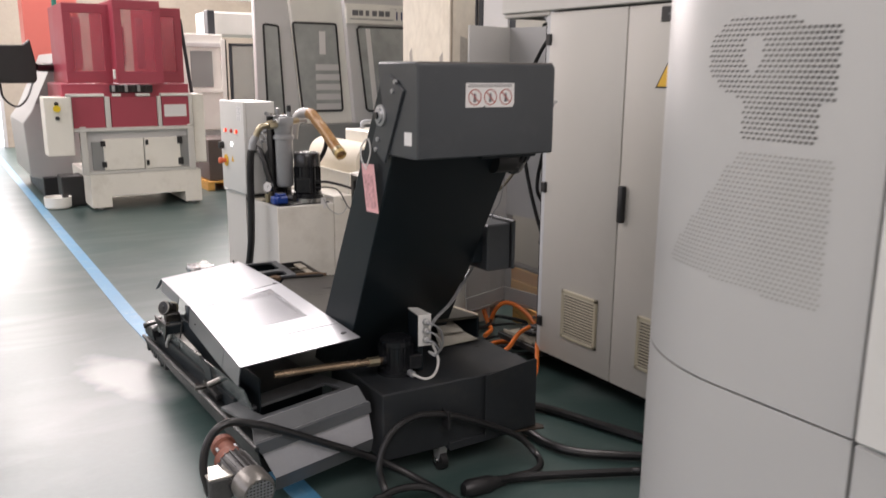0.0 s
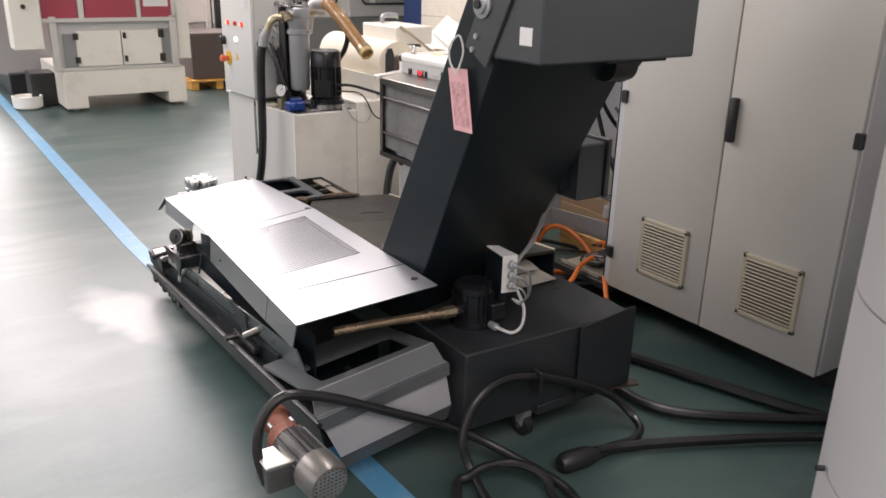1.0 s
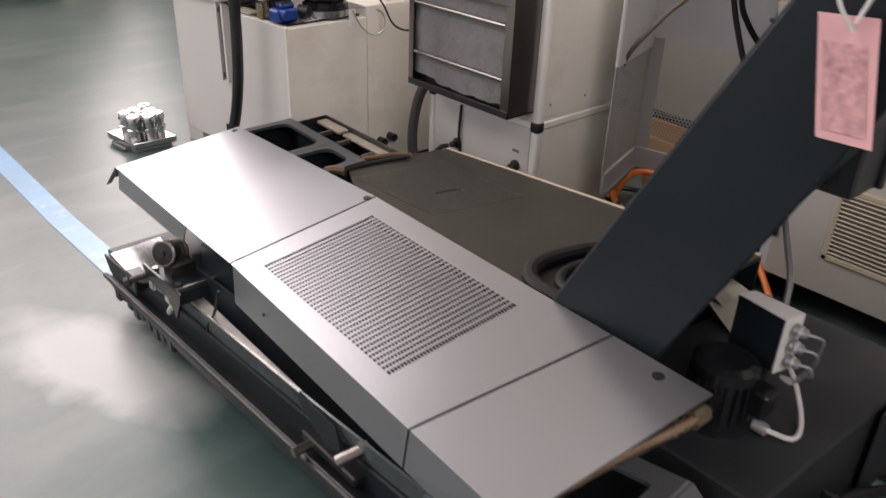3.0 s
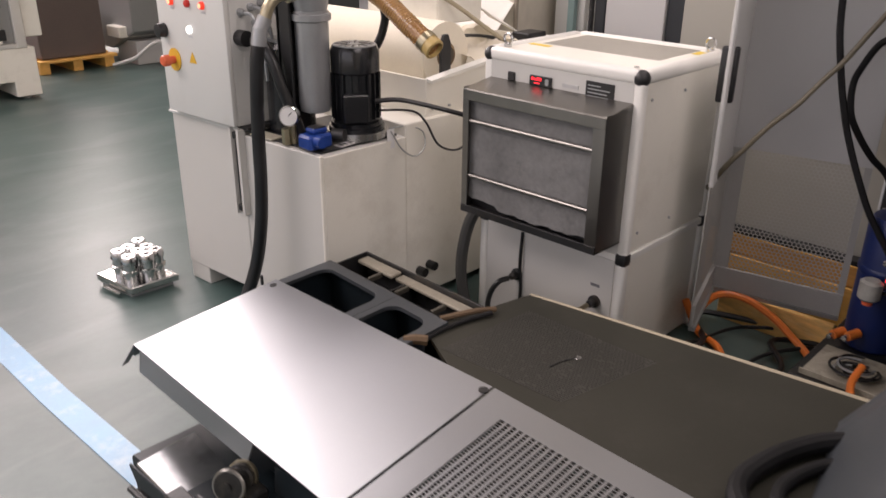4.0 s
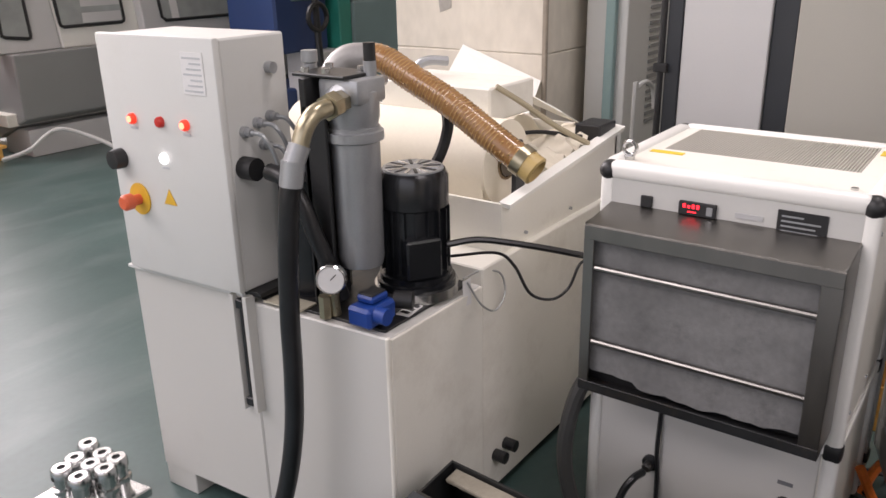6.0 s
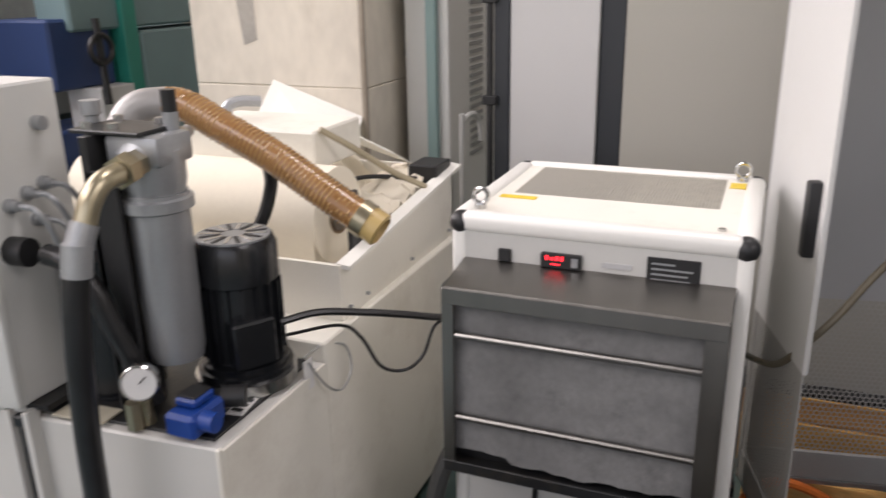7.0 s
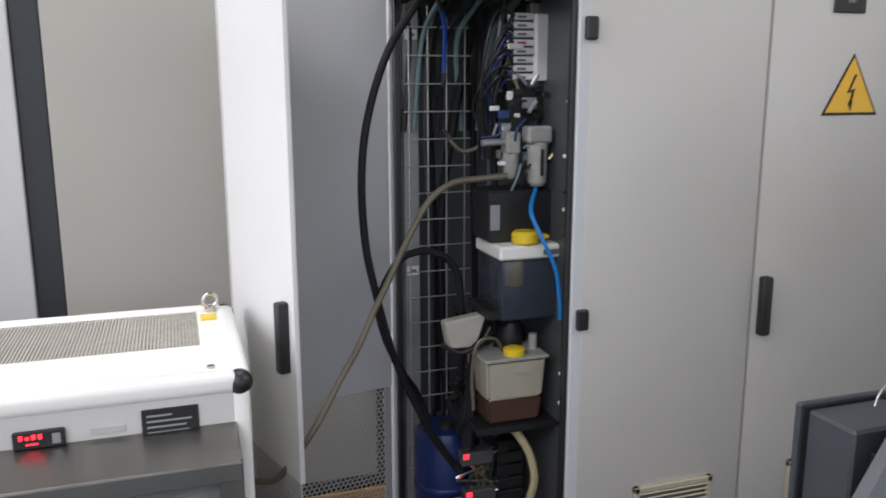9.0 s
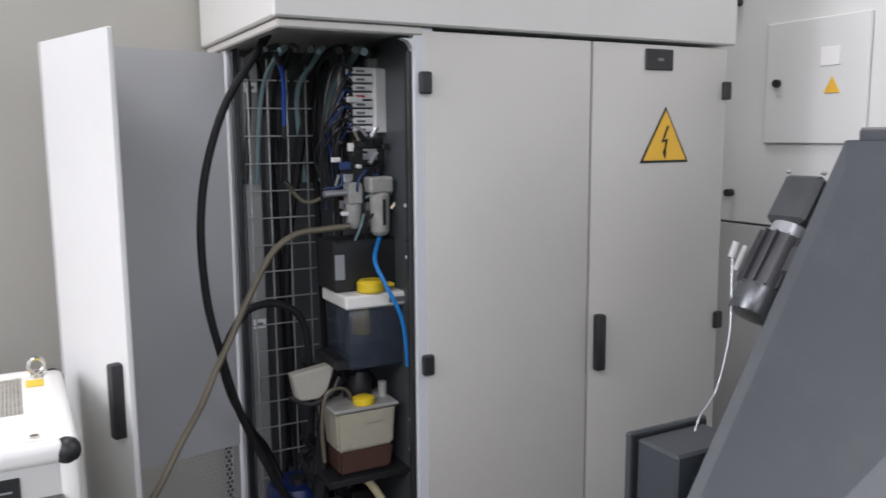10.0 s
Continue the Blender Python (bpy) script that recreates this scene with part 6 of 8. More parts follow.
part("tank_fold", box(B(), (1.758, 4.836, 0.075), (1.772, 4.846, 0.706), 0.003), CREAM, hy, "folded pale corner edge")
part("foot", box(B(), (1.765, 5.575, 0.0), (2.2, 5.70, 0.08), 0.003), GREY, hy)
part("foot", box(B(), (1.80, 4.86, 0.0), (2.2, 4.98, 0.078), 0.003), GREY, hy)
part("left_tower", box(B(), (1.76, 5.265, 0.075), (2.1, 5.70, 0.724), 0.004), GREY, hy, "light grey lower cabinet")
part("tower_edge", box(B(), (1.752, 5.275, 0.716), (1.79, 5.712, 0.726), 0.002), WHITE, hy)
part("oily_top", box(B(), (1.79, 4.865, 0.702), (2.19, 5.25, 0.709), 0.001), DARKMET, hy, "oily black top plate")
part("top_sheet", box(B(), (1.768, 5.10, 0.709), (1.83, 5.222, 0.714), 0.001), surf("stained_cream_sheet", (0.50, 0.46, 0.36), 0.5, 0, 0.12, 8), hy, "stained pale sheet")
sg = part("sight_glass", (lambda b: (box(b, (1.735, 5.205, 0.395), (1.765, 5.219, 0.725), 0.001), box(b, (1.735, 5.251, 0.395), (1.765, 5.265, 0.725), 0.001))[0])(B()), GREY, hy, "pale channel with a sight glass")
part("sight_tube", rod(B(), (1.752, 5.235, 0.42), (1.752, 5.235, 0.70), 0.010, 10), BLACK, sg)
for z in (0.42, 0.70):
    part("sight_fitting", box(B(), (1.738, 5.222, z - 0.013), (1.764, 5.248, z + 0.013), 0.003), DARKMET, sg)
for x, z in ((2.275, 0.143), (2.33, 0.153)):
    part("drain_plug", rod(B(), (x, 4.84, z), (x, 4.80, z), 0.018, 14), DARKMET, hy, "dark drain plug")
# control box
part("seam_gap", box(B(), (1.762, 5.222, 0.722), (1.95, 5.65, 0.734), 0), BLACK, hy)
cb = part("control_box", box(B(), (1.752, 5.212, 0.732), (1.965, 5.655, 1.348), 0.005), WHITE, hy, "white control box")
part("box_door", box(B(), (1.730, 5.206, 0.735), (1.750, 5.66, 1.352), 0.006, seg=2), WHITE, cb, "white control box door")
face = 1.7295
for y, mat_, lab in ((5.545, LAMPRED, "lit orange signal lamp"), (5.432, REDPL, "dark red push button"), (5.335, LAMPRED, "lit orange signal lamp")):
    part("signal_lamp", lathe(B(), [(0.0135, 0), (0.0135, 0.008), (0.011, 0.012), (0.005, 0.013)], (face, y, 1.148), (-1, 0, 0), 18), mat_, cb, lab)
    if mat_ is LAMPRED:
        part("lamp_core", rod(B(), (face - 0.0125, y, 1.148), (face - 0.0142, y, 1.148), 0.0085, 14), LAMPCORE, cb, "bright lamp core")
part("white_lamp", lathe(B(), [(0.0135, 0), (0.0135, 0.006), (0.011, 0.009)], (face, 5.437, 1.057), (-1, 0, 0), 18), LAMPWHITE, cb, "lit white push button")
part("rotary_switch", lathe(B(), [(0.026, 0), (0.026, 0.02), (0.024, 0.03), (0.012, 0.032)], (face, 5.62, 1.040), (-1, 0, 0), 20), BLACK, cb, "black rotary main switch")
es = part("emergency_disc", rod(B(), (face, 5.565, 0.938), (face - 0.004, 5.565, 0.938), 0.042, 24), SIGNYEL, cb, "yellow emergency-stop disc")
part("emergency_button", lathe(B(), [(0.014, 0), (0.014, 0.02), (0.021, 0.024), (0.021, 0.044), (0.016, 0.05)], (face - 0.004, 5.565, 0.938), (-1, 0, 0), 20), ORANGERED, es, "orange-red mushroom button")
part("warning_sticker", prism(B(), [(5.413, 0.938), (5.463, 0.938), (5.438, 0.978)], "x", face - 0.0015, face), SIGNYEL, cb, "small yellow warning triangle")
ll = part("circuit_label", box(B(), (face - 0.0015, 5.245, 1.222), (face, 5.325, 1.318), 0), LABEL, cb, "faint printed label")
for k in range(7):
    part("text_bar", box(B(), (face - 0.0022, 5.252, 1.228 + 0.0125 * k), (face - 0.0012, 5.318 - 0.012 * (k % 3), 1.2325 + 0.0125 * k), 0), COOLGREY, ll)
for y in (5.545, 5.335, 5.437):
    part("name_strip", box(B(), (face - 0.001, y - 0.014, 1.122 if y != 5.437 else 1.03), (face, y + 0.014, 1.128 if y != 5.437 else 1.036), 0), COOLGREY, cb)
part("box_latch", rod(B(), (1.90, 5.212, 1.27), (1.90, 5.19, 1.27), 0.014, 12), CAST, cb, "grey cable gland")
for k, (x, z) in enumerate(((1.80, 1.13), (1.845, 1.145), (1.89, 1.155), (1.86, 1.09))):
    part("cable_gland", lathe(B(), [(0.014, 0), (0.014, 0.012), (0.010, 0.014), (0.010, 0.03)], (x, 5.212, z), (0, -1, 0), 12), CAST, cb, "grey cable gland")
    part("gland_cable", tube(B(), [(x, 5.185, z), (x + 0.01, 5.15, z - 0.01), (x + 0.03, 5.13, z - 0.08), (x + 0.035, 5.12, 0.9)], 0.006, 6), CAST, cb)
part("side_fitting", lathe(B(), [(0.02, 0), (0.02, 0.03), (0.014, 0.034), (0.014, 0.06), (0.02, 0.064), (0.02, 0.09)], (1.945, 5.165, 1.22), (0, 0, 1), 14), CAST, hy, "grey pneumatic fitting")
part("gland_large", rod(B(), (1.79, 5.215, 1.045), (1.79, 5.165, 1.045), 0.028, 16), BLACK, cb, "large black hose gland")
part("gland_hose", tube(B(), [(1.79, 5.18, 1.045), (1.785, 5.13, 1.035), (1.79, 5.085, 0.98), (1.80, 5.06, 0.90), (1.82, 5.04, 0.82), (1.845, 5.03, 0.74)], 0.021, 12), RUBBER, hy, "black corrugated conduit")


def set_askew(obs, y_from=5.69, slope=0.07, squeeze=None):
    """Shears and squeezes the unit in plan to fit the camera's view: its front slants away towards the cooler."""
    for ob in obs:
        at = origin(ob)
        for v in ob.data.vertices:
            x, y = v.co.x + at.x, v.co.y + at.y
            if squeeze:
                y = squeeze[0] - (squeeze[0] - 0.005 - y) * squeeze[1]
            v.co.x = x + slope * (y_from - y) * max(0.0, min(1.0, (2.2 - x) / 0.43)) - at.x
            v.co.y = y - at.y


BOXPARTS = [cb, *cb.children]
set_askew([ob for ob in [*hy.children, *sg.children] if ob not in BOXPARTS])
set_askew(BOXPARTS + [c for p_ in cb.children for c in p_.children], squeeze=(5.665, 0.90))
for ob in (sg, *sg.children):
    for v in ob.data.vertices:
        v.co.y += 0.045
# filter housing
fc = (1.945, 5.015)
fl = part("filter_housing", lathe(B(), [(0.030, 0), (0.052, 0.008), (0.056, 0.03), (0.058, 0.31), (0.068, 0.315), (0.068, 0.335), (0.060, 0.338), (0.060, 0.345)], (*fc, 0.805), (0, 0, 1), 28), CAST, hy, "grey cast filter housing")
part("filter_head", lathe(B(), [(0.055, 0), (0.060, 0.02), (0.062, 0.08), (0.05, 0.10)], (*fc, 1.15), (0, 0, 1), 24), CAST, fl)
part("head_block", box(B(), (fc[0] - 0.05, fc[1] - 0.06, 1.205), (fc[0] + 0.05, fc[1] + 0.06, 1.262), 0.01, seg=2), CAST, fl)
part("head_flange", box(B(), (fc[0] - 0.06, fc[1] - 0.03, 1.262), (fc[0] + 0.055, fc[1] + 0.13, 1.270), 0.002), DARKMET, fl)
for dx, dy in ((-0.045, 0.10), (0.035, 0.10), (-0.04, 0.04), (0.035, 0.0)):
    part("head_bolt", rod(B(), (fc[0] + dx, fc[1] + dy, 1.27), (fc[0] + dx, fc[1] + dy, 1.282), 0.010, 6), CHROME, fl)
part("indicator", rod(B(), (fc[0] + 0.03, fc[1] - 0.03, 1.262), (fc[0] + 0.03, fc[1] - 0.03, 1.295), 0.015, 12), CAST, fl)
part("indicator_cap", rod(B(), (fc[0] + 0.03, fc[1] - 0.03, 1.295), (fc[0] + 0.03, fc[1] - 0.03, 1.335), 0.014, 14), BLACK, fl, "black indicator cap")
part("support_bracket", box(B(), (1.865, 5.085, 0.71), (1.975, 5.105, 1.262), 0.002), BLACK, hy, "tall black support bracket")
part("support_bracket", box(B(), (1.865, 5.03, 0.71), (1.875, 5.10, 1.20), 0.002), BLACK, hy)
part("elbow_nut", rod(B(), (1.895, 5.0, 1.215), (1.86, 4.99, 1.215), 0.026, 6), BRASS, hy, "yellow zinc hexagon nut")
part("elbow_nut", rod(B(), (1.86, 4.99, 1.215), (1.83, 4.985, 1.212), 0.030, 6), BRASS, hy, "yellow zinc hexagon nut")
part("elbow", tube(B(), [(1.83, 4.985, 1.212), (1.79, 4.985, 1.205), (1.765, 4.99, 1.18), (1.748, 4.995, 1.14)], 0.020, 12), BRASS, hy, "zinc elbow fitting")
part("elbow_ferrule", rod(B(), (1.75, 4.995, 1.145), (1.728, 5.0, 1.10), 0.024, 12), CAST, hy)
part("outlet_nut", rod(B(), (1.99, 5.0, 1.225), (2.05, 5.03, 1.235), 0.020, 6), BRASS, hy)
part("outlet_pipe", rod(B(), (2.05, 5.03, 1.235), (2.13, 5.08, 1.225), 0.014, 10), CAST, hy)
ph = thing("pressure_hose", (1.6, 5.1, 0), "thick black pressure hose hanging to the floor", "hose")
part("hose", tube(B(), [(1.730, 4.999, 1.11), (1.715, 5.005, 1.02), (1.713, 5.02, 0.90), (1.715, 5.035, 0.75), (1.714, 5.04, 0.60), (1.708, 5.05, 0.45), (1.695, 5.075, 0.30), (1.665, 5.105, 0.17), (1.625, 5.14, 0.06), (1.58, 5.17, 0.025)], 0.023, 12, 8), RUBBER, ph)
part("ferrule", rod(B(), (1.731, 4.999, 1.115), (1.722, 5.002, 1.06), 0.0255, 12), CAST, ph, "grey crimped ferrule")
# pump motor
mo = part("pump_motor", lathe(B(), [(0.10, 0), (0.10, 0.014), (0.092, 0.016), (0.092, 0.03), (0.078, 0.034), (0.078, 0.20), (0.086, 0.205), (0.086, 0.275), (0.078, 0.292)], (2.075, 4.95, 0.738), (0, 0, 1), 28), BLACKPAINT, hy, "black upright pump motor")
part("base_flange", rod(B(), (2.075, 4.95, 0.712), (2.075, 4.95, 0.738), 0.107, 28), CHROME, mo, "bright steel flange")
for k in range(18):
    a = 2 * math.pi * k / 18
    part("fin", box(B(), (0.074, -0.002, 0.04), (0.088, 0.002, 0.20), 0, Matrix.Translation((2.075, 4.95, 0.738)) @ Matrix.Rotation(a, 4, "Z")), BLACKPAINT, mo)
part("fan_top", rod(B(), (2.075, 4.95, 1.028), (2.075, 4.95, 1.034), 0.075, 24), CAST, mo, "grey fan grille")
for k in range(16):
    a = 2 * math.pi * k / 16
    part("fan_slot", box(B(), (0.025, -0.004, 1.0335), (0.068, 0.004, 1.0355), 0, Matrix.Translation((2.075, 4.95, 0)) @ Matrix.Rotation(a, 4, "Z")), CHROME if k % 2 else BLACK, mo)
part("terminal_box", box(B(), (1.985, 4.868, 0.775), (2.075, 4.925, 0.875), 0.005, Matrix.Translation((2.03, 4.9, 0)) @ Matrix.Rotation(radians(-32), 4, "Z") @ Matrix.Translation((-2.03, -4.9, 0))), BLACKPAINT, mo, "black terminal box")
# second motor behind
part("rear_motor", lathe(B(), [(0.085, 0), (0.085, 0.30), (0.07, 0.32)], (1.965, 5.185, 0.71), (0, 0, 1), 20), BLACKPAINT, hy, "black rear motor")
part("rear_motor_top", rod(B(), (1.965, 5.185, 1.03), (1.965, 5.185, 1.04), 0.07, 20), CAST, hy)
# valve block, gauge and fittings
vb = part("valve_block", box(B(), (1.815, 4.885, 0.712), (1.915, 4.955, 0.762), 0.008), BLUE, hy, "blue valve block")
part("valve_head", box(B(), (1.845, 4.90, 0.762), (1.905, 4.95, 0.780), 0.005), BLUE, vb)
part("valve_plate", box(B(), (1.85, 4.904, 0.780), (1.90, 4.946, 0.784), 0.001), BLACK, vb, "black coil plate")
part("valve_knob", rod(B(), (1.845, 4.885, 0.745), (1.845, 4.855, 0.745), 0.02, 14), BLUE, vb)
part("valve_cap", rod(B(), (1.925, 4.90, 0.75), (1.945, 4.86, 0.75), 0.022, 14), BLACK, vb)
gd = Vector((-0.85, -0.52, 0.12)).normalized()
gc = Vector((1.835, 5.01, 0.812))
ga = part("pressure_gauge", lathe(B(), [(0.032, 0), (0.036, 0.004), (0.036, 0.022), (0.033, 0.026), (0.031, 0.022)], gc, gd, 24), CHROME, hy, "steel pressure gauge")
part("dial", rod(B(), gc + gd * 0.018, gc + gd * 0.0235, 0.031, 24), LABEL, ga, "white dial")
part("needle", tube(B(), [gc + gd * 0.0245, gc + gd * 0.0245 + Vector((0.006, -0.012, 0.014))], 0.0012, 5, 1), BLACK, ga)
part("gauge_stem", tube(B(), [(1.84, 5.012, 0.78), (1.845, 5.02, 0.75), (1.85, 5.02, 0.71)], 0.013, 10, 3), BRASS, ga)
part("fitting", rod(B(), (1.825, 5.03, 0.709), (1.825, 5.03, 0.765), 0.016, 6), BRASS, hy)
part("fitting", rod(B(), (1.86, 5.055, 0.709), (1.86, 5.055, 0.75), 0.015, 6), CAST, hy)
lp = part("data_plate", box(B(), (1.93, 4.868, 0.709), (2.0, 4.905, 0.712), 0.001, Matrix.Translation((1.96, 4.88, 0)) @ Matrix.Rotation(radians(8), 4, "Z") @ Matrix.Translation((-1.96, -4.88, 0))), LABEL, hy, "white data plate")
for k in range(3):
    part("text_bar", box(B(), (1.94 + 0.02 * k, 4.875, 0.712), (1.952 + 0.02 * k, 4.898, 0.7128), 0), BLACK, lp)
solo("hanging_tag", slab(B(), [(2.118, 4.838, 0.742), (2.15, 4.835, 0.742), (2.15, 4.833, 0.672), (2.118, 4.836, 0.672)], 0.001), LABEL, "small white tag on a wire at the tank edge", "tag")
solo("wire_loop", tube(B(), [(2.135, 4.835, 0.735), (2.17, 4.815, 0.665), (2.23, 4.81, 0.628), (2.285, 4.815, 0.655), (2.285, 4.83, 0.71), (2.22, 4.85, 0.735), (2.14, 4.85, 0.74)], 0.0028, 6), GALV, "thin bright wire loop over the tank edge", "wire")
solo("motor_cable", tube(B(), [(2.09, 4.865, 0.845), (2.153, 4.814, 0.848), (2.227, 4.75, 0.828), (2.304, 4.684, 0.801), (2.372, 4.624, 0.775), (2.43, 4.60, 0.76)], 0.0085, 8), RUBBER, "black motor cable spanning to the cooler", "cable")
solo("thin_cable", tube(B(), [(2.10, 4.86, 0.812), (2.189, 4.783, 0.808), (2.226, 4.751, 0.767), (2.259, 4.722, 0.686), (2.304, 4.683, 0.663), (2.339, 4.653, 0.69), (2.361, 4.634, 0.754), (2.40, 4.61, 0.77)], 0.0042, 6), RUBBER, "thin black cable hanging in a loop", "cable")

# ---- paper band filter behind the hydraulic unit ----
pf = thing("band_filter", (2.7, 5.3, 0), "cream band filter tank with fleece roll and trough", "filter unit")
part("tank", box(B(), (2.21, 4.838, 0.03), (3.06, 5.95, 0.745), 0.004), CREAM, pf, "cream tank body")
part("trough_side", slab(B(), [(2.345, 4.858, 0.745), (3.06, 4.858, 0.745), (3.06, 4.858, 0.965), (2.345, 4.858, 0.885)], 0.012), CREAM, pf)
part("trough_front", slab(B(), [(2.345, 4.858, 0.745), (2.345, 5.90, 0.745), (2.345, 5.90, 0.885), (2.345, 4.858, 0.885)], 0.012), CREAM, pf)
part("trough_rim", slab(B(), [(2.34, 4.835, 0.885), (3.07, 4.835, 0.968), (3.07, 4.87, 0.972), (2.34, 4.87, 0.889)], 0.012, (0, 0, 1)), PAPERWHITE, pf, "pale trough rim")
part("trough_back", slab(B(), [(3.06, 4.858, 0.745), (3.06, 5.90, 0.745), (3.06, 5.90, 0.96), (3.06, 4.858, 0.965)], 0.012), CREAM, pf)
part("drive_end", box(B(), (2.93, 4.86, 0.93), (3.05, 4.95, 0.99), 0.004), BLACK, pf, "black drive end")
for x in (2.36, 2.45, 2.72, 3.0):
    part("rivet", rod(B(), (x, 4.852, 0.775), (x, 4.844, 0.775), 0.005, 8), CAST, pf)
part("trough_floor", box(B(), (2.35, 4.87, 0.745), (3.05, 5.90, 0.76), 0), CREAM, pf)
part("roll_bracket", prism(B(), [(2.428, 0.865), (2.482, 0.865), (2.482, 1.0), (2.468, 1.035), (2.442, 1.035), (2.428, 1.0)], "y", 4.872, 4.886, 0.003), BLACK, pf, "black roll bracket")
part("roll_axle", rod(B(), (2.455, 4.88, 0.985), (2.555, 5.0, 0.95), 0.012, 10), BLACK, pf)
part("cream_box", box(B(), (2.615, 5.075, 1.03), (2.88, 5.50, 1.136), 0.006), CREAM, pf, "cream pump housing")
part("box_pipe", tube(B(), [(2.72, 5.42, 1.13), (2.72, 5.42, 1.17), (2.75, 5.40, 1.185), (2.80, 5.36, 1.18)], 0.016, 8), CAST, pf)
fr = thing("fleece_roll", (2.57, 5.4, 0.8), "large cream roll of filter fleece on its axle", "fleece roll")
part("roll", rod(B(), (2.575, 4.99, 0.93), (2.575, 5.80, 0.93), 0.128, 40), PAPER, fr)
# Dark disc paints the shade inside the roll's core.
part("axle_plug", rod(B(), (2.575, 4.992, 0.93), (2.575, 4.984, 0.93), 0.040, 18), surf("core_shadow", (0.10, 0.08, 0.06), 0.8), fr, "dark disc for the shaded core opening")
part("roll_core", lathe(B(), [(0.05, 0), (0.05, 0.004), (0.042, 0.004), (0.042, 0.0)], (2.575, 4.99, 0.93), (0, -1, 0), 20), COPPER, fr, "brown cardboard core")
part("loose_end", slab(B(), [(2.45, 5.0, 0.905), (2.45, 5.78, 0.905), (2.47, 5.78, 0.80), (2.47, 5.0, 0.80)], 0.002), PAPER, fr)
bm = B()
g = []
for j in range(15):
    row = []
    for i in range(27):
        x = 2.66 + 0.40 * i / 26
        y = 4.90 + 0.42 * j / 14
        row.append(bm.verts.new((x, y, 0.905 + 0.05 * i / 26 + 0.05 * noise.noise((i * 0.30, j * 0.35, 1)) + 0.02 * noise.noise((i * 0.9, j * 0.8, 4)) + 0.02 * math.sin(j * 0.7))))
    g.append(row)
for j in range(14):
    for i in range(26):
        bm.faces.new((g[j][i], g[j][i + 1], g[j + 1][i + 1], g[j + 1][i]))
solo("used_fleece", bm, PAPER, "crumpled used filter fleece lying in the trough", "filter fleece")
solo("folded_sheet", slab(B(), [(2.94, 5.20, 1.10), (2.90, 4.98, 1.03), (3.02, 4.965, 0.97), (3.05, 5.18, 1.02)], 0.004, (0, 0, 1)), PAPERWHITE, "white folded filter sheet on the trough", "filter sheet")
solo("paper_sheet", slab(B(), [(3.444, 5.365, 1.03), (3.444, 5.74, 1.155), (3.20, 5.72, 0.96), (3.18, 5.30, 0.86)], 0.004), PAPERWHITE, "white sheet leaning against the column", "filter sheet")
solo("lance_tube", tube(B(), [(2.64, 5.07, 1.140), (2.70, 5.01, 1.085), (2.78, 4.93, 1.005), (2.855, 4.862, 0.948)], 0.009, 8), surf("pale_beige_hose", (0.36, 0.31, 0.21), 0.5), "thin beige hose lying across the trough", "hose")
solo("trough_arm", tube(B(), [(2.70, 5.05, 0.985), (2.80, 5.0, 0.98), (2.93, 4.92, 0.95)], 0.007, 6), DARKMET, "thin dark steel arm over the trough", "arm")
ah = thing("suction_hose", (2.3, 5.1, 0.9), "amber ribbed suction hose arching down past the trough", "hose")
LINE = [(2.185, 5.190, 1.270), (2.195, 5.13, 1.266), (2.192, 5.03, 1.222), (2.190, 4.96, 1.192), (2.190, 4.90, 1.162), (2.190, 4.79, 1.098), (2.193, 4.715, 1.055), (2.196, 4.685, 1.038)]
part("hose", tube(B(), LINE, 0.0345, 18, 10), AMBER, ah)
spine = curve(LINE, 120)
coil, gone, turns = [], 0.0, 0.0
for a, b in zip(spine, spine[1:]):
    d_ = (b - a).normalized()
    s_ = d_.cross(Vector((0, 0, 1))).normalized()
    u_ = s_.cross(d_)
    turns += (b - a).length / 0.0105 * 2 * math.pi
    if turns - gone > 0.5:
        gone = turns
        coil.append(a + (s_ * math.cos(turns) + u_ * math.sin(turns)) * 0.0350)
# Pale rib colour also carries the spiral highlight along the hose.
part("spiral_rib", tube(B(), coil, 0.0019, 5, 1), surf("pale_amber_rib", (0.50, 0.31, 0.13), 0.25, 0, 0.1, coat=0.4), ah, "pale spiral rib")
part("hose_elbow", tube(B(), [(2.10, 5.25, 1.10), (2.112, 5.25, 1.18), (2.135, 5.243, 1.235), (2.160, 5.220, 1.266), (2.190, 5.17, 1.271)], 0.0355, 16, 8), SILVERHOSE, ah, "silver-grey elbow")
part("hose_clamp", rod(B(), (2.192, 4.725, 1.061), (2.194, 4.703, 1.048), 0.039, 18), BRASS, ah, "metal hose clamp")
part("hose_mouth", lathe(B(), [(0.036, 0), (0.037, 0.03), (0.030, 0.034), (0.026, 0.010), (0.005, 0.008)], (2.194, 4.703, 1.048), (0.02, -0.86, -0.5), 20), surf("pale_amber", (0.50, 0.36, 0.14), 0.4), ah, "pale hose mouth")
solo("black_loop_hose", tube(B(), [(2.20, 4.935, 1.150), (2.215, 4.945, 1.10), (2.205, 4.965, 1.03), (2.175, 5.0, 0.96), (2.14, 5.03, 0.90)], 0.015, 8), RUBBER, "black hose hanging down under the amber hose", "hose")

# ---- tool holder pallet on the floor ----
tp = thing("tool_pallet", (1.56, 5.79, 0), "bright steel plate carrying steel collet holders", "tool pallet")
part("plate", prism(B(), [(1.435, 5.90), (1.468, 5.665), (1.68, 5.66), (1.64, 5.925)], "z", 0.02, 0.05, 0.004), CHROME, tp, "bright steel plate")
